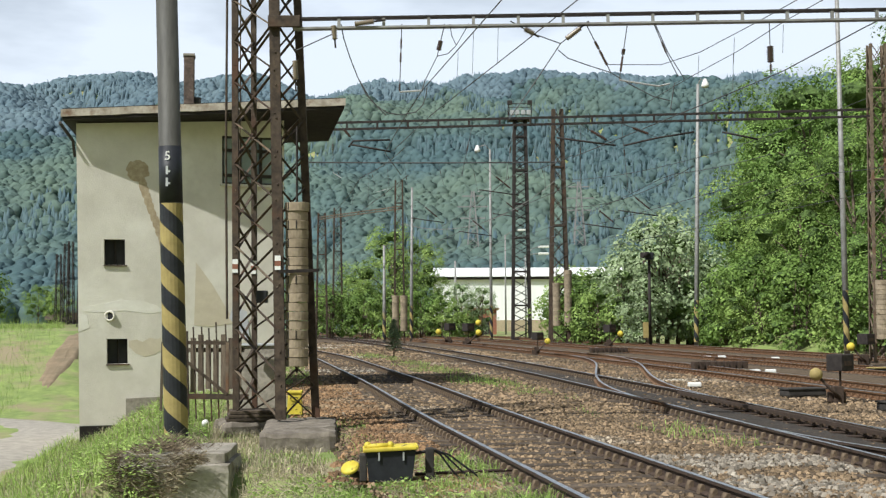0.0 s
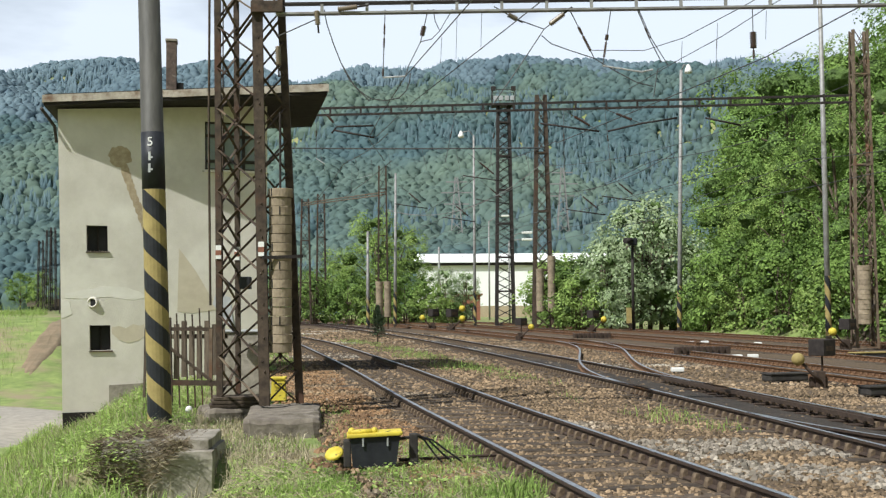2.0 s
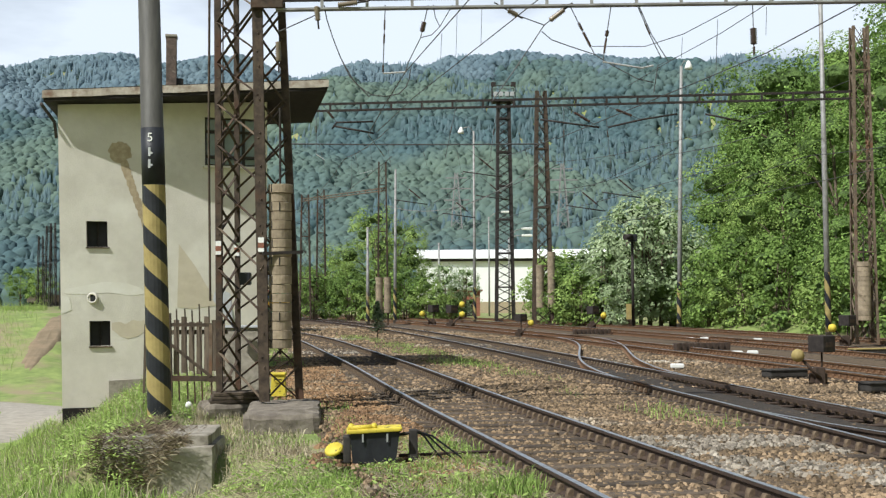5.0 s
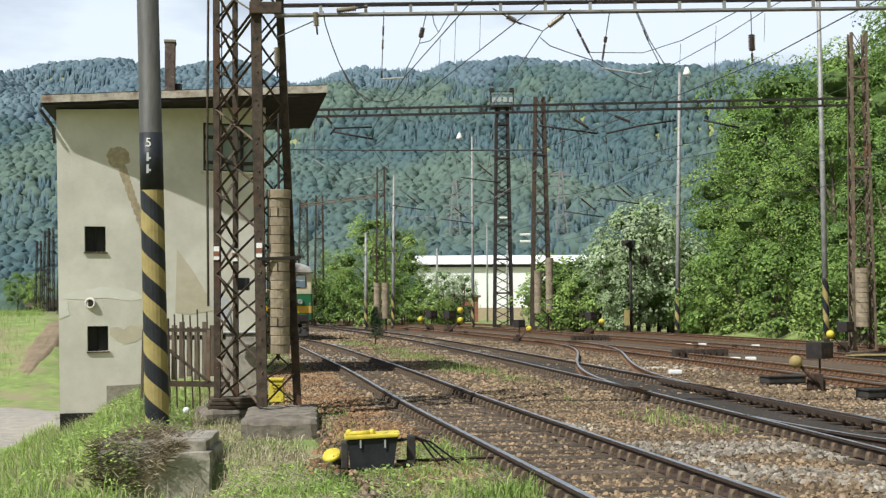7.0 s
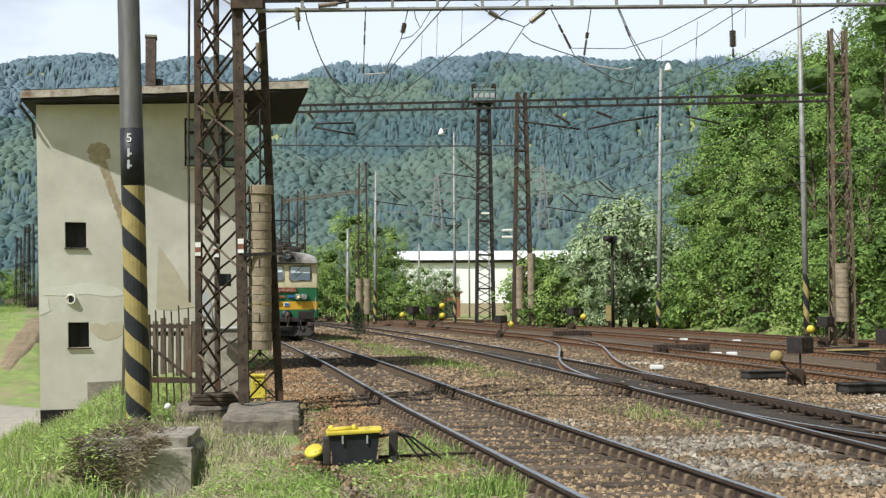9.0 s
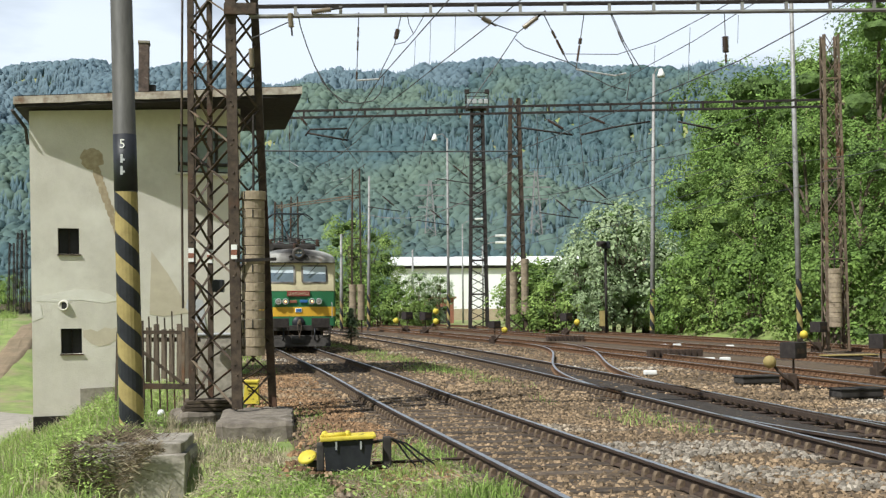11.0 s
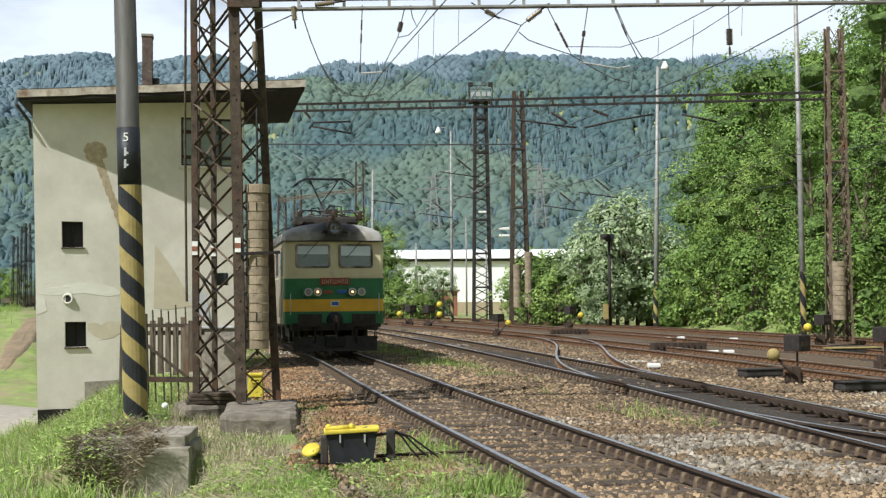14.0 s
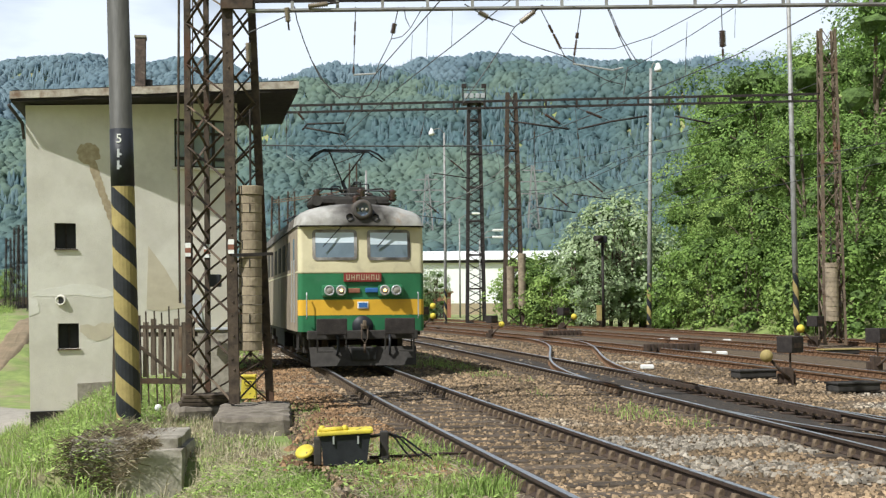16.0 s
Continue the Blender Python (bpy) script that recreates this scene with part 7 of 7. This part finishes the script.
def small_spruce(x, y, h):
    t = thing("young_spruce", "small dark young spruce growing beside the track", "tree", (x, y, 0.0))
    part("trunk", Geo().tube([(0, 0, -0.1), (0, 0, h)], [0.04, 0.008], 6), "bark", t)
    r = np.random.RandomState(3)
    g = Geo()
    for i in range(1500):
        k = r.rand() ** 0.8
        z = h * (0.16 + 0.84 * k)
        rad = 0.44 * (1 - k) ** 0.7 * (0.5 + 0.6 * r.rand()) + 0.03
        a = r.rand() * 6.283
        p = Vector((math.cos(a) * rad, math.sin(a) * rad, z))
        d = Vector((math.cos(a), math.sin(a), -0.2)) * 0.10
        s = Vector((-math.sin(a), math.cos(a), 0.1)) * 0.035
        g.add([p - d - s, p - d + s, p + d], [(0, 1, 2)])
    part("needles", g, "spruce", t)


small_spruce(-2.25, 57.5, 1.75)


# ---- foreground ground cover ----
def old_wall():
    t = thing("concrete_block", "crumbling old concrete block overgrown with dry grass", "concrete block", (-3.2, 15.2, 0), turn=3)
    part("block", Geo().rough_block(-0.62, 0.68, -0.55, 0.9, -0.95, 0.05, 0.015, 11), "concrete", t)
    part("upper_step", Geo().rough_block(-0.62, 0.62, -0.44, 0.9, 0.04, 0.17, 0.018, 11), "concrete", t)


old_wall()


def scatter(name, label, mat, place, count, seed, kind_of, category):
    """Many small blades or stones as one mesh."""
    r = np.random.RandomState(seed)
    vs, fs = [], []
    n = 0
    made = 0
    while made < count:
        x, y, z, k = place(r)
        made += 1
        if z is None:
            continue
        v, f = kind_of(r, x, y, z, k)
        vs += v
        fs += [tuple(i + n for i in q) for q in f]
        n += len(v)
    me = bpy.data.meshes.new(name)
    me.from_pydata(vs, [], fs)
    me.materials.append(MAT[mat])
    ob = new(name, me)
    tagged(ob, label, category, kind="stuff")
    return ob


def stone(r, x, y, z, k):
    s = k * (0.6 + 0.9 * r.rand())
    a = r.rand() * 6.283
    c, d = math.cos(a) * s, math.sin(a) * s
    q = r.rand(6) * 0.5 + 0.75
    h = s * (0.5 + 0.4 * r.rand())
    tx, ty = (r.rand() - 0.5) * s * 0.6, (r.rand() - 0.5) * s * 0.6
    v = [(x + c * q[0], y + d * q[0], z), (x - d * q[1], y + c * q[1], z), (x - c * q[2], y - d * q[2], z), (x + d * q[3], y - c * q[3], z),
         (x + tx + c * .55, y + ty + d * .55, z + h), (x + tx - d * .5, y + ty + c * .5, z + h * q[4]), (x + tx - c * .5, y + ty - d * .5, z + h * q[5]), (x + tx + d * .55, y + ty - c * .55, z + h * 0.9)]
    return v, [(0, 1, 5, 4), (1, 2, 6, 5), (2, 3, 7, 6), (3, 0, 4, 7), (4, 5, 6, 7)]


def blade(r, x, y, z, k):
    h = k * (0.3 + 1.4 * r.rand() ** 1.8)
    a = r.rand() * 6.283
    w = 0.0025 + 0.0045 * r.rand()
    e = h * (0.15 + 0.85 * r.rand())
    bx, by = math.cos(a) * e, math.sin(a) * e
    b = r.rand() * 3.14
    ux, uy = math.cos(b) * w, math.sin(b) * w
    return [(x - ux, y - uy, z - 0.02), (x + ux, y + uy, z - 0.02), (x + bx * 0.35 + ux * 0.8, y + by * 0.35 + uy * 0.8, z + h * 0.62), (x + bx * 0.35 - ux * 0.8, y + by * 0.35 - uy * 0.8, z + h * 0.62), (x + bx, y + by, z + h * (1.0 - 0.3 * r.rand()))], [(0, 1, 2, 3), (3, 2, 4)]


def dead_stalk(r, x, y, z, k):
    h = k * (0.5 + r.rand())
    a = r.rand() * 6.283
    w = 0.002 + 0.003 * r.rand()
    dx, dy, dz = math.cos(a) * h, math.sin(a) * h * 0.6, (r.rand() - 0.4) * h * 1.3
    return [(x, y, z - w), (x, y, z + w), (x + dx, y + dy, z + dz + w), (x + dx, y + dy, z + dz - w)], [(0, 1, 2, 3)]


def in_bed(near, far):
    def place(r):
        y = near + (far - near) * r.rand() ** 1.5
        s = -2.45 + 12.5 * r.rand()
        x = along(y) + s
        if abs(x) > y * 0.42 + 0.5:
            return x, y, None, 0
        for fn, o in ((along, 0), (main_line, 0), (main_line, 5.2)):
            for side in (-0.7525, 0.7525):
                if abs(x - fn(y) - o - side) < 0.15:
                    return x, y, None, 0
        if y < 42 and (abs(x - main_line(y)) < 0.75 and r.rand() < 0.8 or abs(x - along(y)) < 0.75 and r.rand() < 0.35):
            return x, y, None, 0
        return x, y, 0.004 + 0.02 * fbm(x, y, 1.1), 0.027 if y < 24 else 0.040 if y < 60 else 0.07
    return place


scatter("ballast_stones", "loose brown and grey ballast stones between the rails", "stone", in_bed(9.0, 24), 42000, 2, stone, "ballast")
scatter("ballast_stones", "loose brown and grey ballast stones between the rails", "stone", in_bed(24, 60), 18000, 4, stone, "ballast")

scatter("ballast_stones", "loose brown and grey ballast stones between the rails", "stone", in_bed(60, 95), 7000, 24, stone, "ballast")


def pale_patch(r):
    y = 11.5 + 4.2 * r.rand()
    x = along(y) + 1.2 + 2.7 * r.rand()
    if fbm(x, y, 0.7) < -0.02 or x > main_line(y) - 0.95:
        return x, y, None, 0
    return x, y, 0.012, 0.034


scatter("ballast_stones", "patch of fresh pale grey ballast between two tracks", "pale_stone", pale_patch, 2400, 21, stone, "ballast")


def warm_shoulder(r):
    y = 11.5 + 22 * r.rand()
    s = -3.2 + 2.1 * r.rand()
    x = along(y) + s
    if fbm(x, y, 0.5) < -0.15 or s < -2.2 - 0.8 * r.rand() or (x < -1.3 and y < 20.5):
        return x, y, None, 0
    return x, y, 0.012 + 0.02 * fbm(x, y, 1.1), 0.03


scatter("ballast_stones", "rusty orange-brown gravel beside the track", "warm_stone", warm_shoulder, 14000, 22, stone, "ballast")


def surface_z(x, y):
    """Height of the ground, or of the ballast where it covers the ground."""
    s = x - along(y)
    return max(ground_z(x, y), 0.008 - 0.19 * smooth(-2.2, -2.7, s)) if -2.7 < s < 20 else ground_z(x, y)


def grass_place(fn):
    def place(r):
        x, y, k = fn(r)
        if abs(x) > y * 0.42 + 0.4 or (-4.05 < x < -2.2 and 12.2 < y < 16.2 and r.rand() < 0.93):
            return x, y, None, 0
        p = fbm(x, y, 0.7) + 0.6 * fbm(x, y, 2.6)
        if p < -0.25 and r.rand() < 0.75:
            return x, y, None, 0
        return x, y, surface_z(x, y), k * (0.7 + 1.1 * max(0, p + 0.1))
    return place


def bank(r):
    y = 10.5 + 26 * r.rand() ** 1.3
    s = -4.2 - 4.3 * r.rand()
    return along(y) + s, y, 0.17


def shoulder(r):
    y = 9.5 + 12 * r.rand()
    s = -4.4 + 2.7 * r.rand() ** 1.2
    x = along(y) + s
    if fbm(x, y, 0.8) < -0.12:
        return x, -1, 0
    return x, y, 0.055


def near_weeds(r):
    y = 10.4 + 3.4 * r.rand()
    x = -2.3 + 4.2 * r.rand()
    if x - along(y) > -1.0 or fbm(x, y, 1.3) < -0.10 + 0.25 * smooth(0.2, 1.2, x):
        return x, -1, 0
    return x, y, 0.055


def rail_weeds(r):
    y = 10.8 + 4.4 * r.rand()
    s = -1.75 + 0.9 * r.rand()
    x = along(y) + s
    if fbm(x, y, 1.1) < -0.08:
        return x, -1, 0
    return x, y, 0.10


def meadow(r):
    y = 30 + 60 * r.rand()
    s = -11.5 - 20 * r.rand()
    return valley(y) + s, y, 0.4


def trackside(r):
    y = 14 + 60 * r.rand()
    s = (2.4 + 1.0 * r.rand(), -2.3 - 1.0 * r.rand())[r.randint(2)]
    x = along(y) + s
    if fbm(x, y, 0.35) < 0.12 - 0.4 * smooth(28, 32, y) * smooth(48, 43, y):
        return x, -1, 0
    return x, y, 0.10


def verge(r):
    y = 33 + 30 * r.rand()
    s = (-1.75 - 3.2 * r.rand()) if r.rand() < 0.7 else 1.7 + 1.5 * r.rand()
    x = along(y) + s
    if fbm(x, y, 0.3) < (-0.25 if s < 0 else 0.0):
        return x, -1, 0
    return x, y, 0.13


scatter("grass", "lush green verge beside the track", "grass", grass_place(verge), 16000, 31, blade, "grass")
scatter("grass", "fresh green grass on the embankment", "grass", grass_place(bank), 66000, 5, blade, "grass")
scatter("grass", "patchy grass along the track shoulder", "grass", grass_place(shoulder), 16000, 6, blade, "grass")
scatter("grass", "bright weeds round the point machine", "grass", grass_place(near_weeds), 18000, 7, blade, "grass")
scatter("grass", "bright low weeds beside the running rail", "grass", grass_place(rail_weeds), 5000, 23, blade, "grass")
scatter("grass", "tall meadow grass below the embankment", "grass", grass_place(meadow), 30000, 8, blade, "grass")
scatter("grass", "thin weeds between the tracks", "grass", grass_place(trackside), 14000, 9, blade, "grass")


def dead_heap(r):
    x = -3.85 + 1.05 * r.rand() ** 1.2
    if r.rand() < 0.45:
        return x, 14.60 - 0.10 * r.rand(), 0.18 - 0.75 * r.rand() * smooth(-2.7, -3.4, x), 0.10
    return x, 14.75 + 1.2 * r.rand(), 0.18 + 0.06 * math.sin(x * 7), 0.10


scatter("dry_grass", "tangle of dark dead stems over the concrete block", "brush", dead_heap, 3600, 10, dead_stalk, "dry grass")
scatter("dry_grass", "pale dry grass lying on the concrete block", "dry", dead_heap, 800, 12, dead_stalk, "dry grass")


def hanging_weeds(r):
    x = -4.0 + 0.75 * r.rand()
    if r.rand() < 0.5:
        return x, 14.56 - 0.12 * r.rand(), 0.15 - 0.7 * r.rand(), 0.05
    return x, 14.6 + 1.2 * r.rand(), 0.15, 0.10


def broad_leaf(r, x, y, z, k):
    h = k * (0.4 + r.rand())
    a, s = r.rand() * 6.283, 0.013 + 0.022 * r.rand()
    c, d = math.cos(a) * s, math.sin(a) * s
    t = (r.rand() - 0.5) * s
    return [(x - c, y - d, z + h), (x + d * 0.7, y - c * 0.7, z + h + t), (x + c, y + d, z + h + t * 2), (x - d * 0.7, y + c * 0.7, z + h + t)], [(0, 1, 2, 3)]


scatter("weeds", "green weeds hanging over the concrete block", "grass", hanging_weeds, 800, 35, broad_leaf, "weeds")


def weed_patch(r):
    y = 13.5 + 13 * r.rand()
    x = along(y) - 4.2 - 1.9 * r.rand()
    if fbm(x, y, 0.9) < 0.08:
        return x, y, None, 0
    return x, y, ground_z(x, y), 0.22


scatter("weeds", "broad-leaved green weeds on the bank", "grass", weed_patch, 11000, 13, broad_leaf, "weeds")


def dry_bank(r):
    y = 11 + 22 * r.rand()
    x = along(y) - 4.0 - 4.2 * r.rand()
    if abs(x) > y * 0.42 + 0.4:
        return x, y, None, 0
    return x, y, ground_z(x, y), 0.2


def low_weeds(r):
    y = 10.4 + 4.4 * r.rand()
    x = -2.3 + 3.9 * r.rand()
    if x - along(y) > -1.0 or fbm(x, y, 1.7) < 0.05:
        return x, y, None, 0
    return x, y, surface_z(x, y) + 0.01, 0.06


scatter("weeds", "low broad-leaved weeds round the point machine", "grass", low_weeds, 4000, 33, broad_leaf, "weeds")


def straw(r):
    y = 10.4 + 5.0 * r.rand()
    x = -2.5 + 3.8 * r.rand()
    if x - along(y) > -0.95:
        return x, y, None, 0
    return x, y, surface_z(x, y) + 0.02 + 0.02 * r.rand(), 0.07


scatter("dry_grass", "thin dry straw lying among the weeds", "dry", straw, 5000, 34, dead_stalk, "dry grass")
scatter("dry_grass", "scattered straw-coloured stalks on the bank", "dry", dry_bank, 9000, 14, blade, "dry grass")


def dry_shoulder(r):
    y = 14.5 + 7 * r.rand()
    s = -4.9 + 2.2 * r.rand()
    x = along(y) + s
    return x, y, ground_z(x, y), 0.09


scatter("dry_grass", "dry yellowed grass round the mast footings", "dry", dry_shoulder, 9000, 11, blade, "dry grass")


for proto in PROTO.values():
    for ob in (*proto.children_recursive, proto):
        bpy.data.objects.remove(ob)


def front_at(t):
    """How far along the line the front of the engine stands at t seconds."""
    return 29.2 + (16.0 - t) * 3.9


def motions():
    times = [0.5 * i for i in range(33)]
    rows = [[] for _ in range(1 + len(WAGONS))]
    for t in times:
        m, y = on_track(front_at(t), 16.2)
        rows[0].append((t, m))
        for i, (w, wheels, length) in enumerate(WAGONS):
            m, y = on_track(back_along(y, 0.95), length)
            rows[1 + i].append((t, m))
    walk(ENGINE, rows[0])
    for (w, wheels, length), r in zip(WAGONS, rows[1:]):
        walk(w, r)
    for wheels in [ENGINE_WHEELS] + [w[1] for w in WAGONS]:
        for ob, at, radius in wheels:
            walk(ob, [(0.1 * i, pose(*at, math.degrees(0.1 * i * 3.96 / radius), 0, 0)) for i in range(161)])


motions()
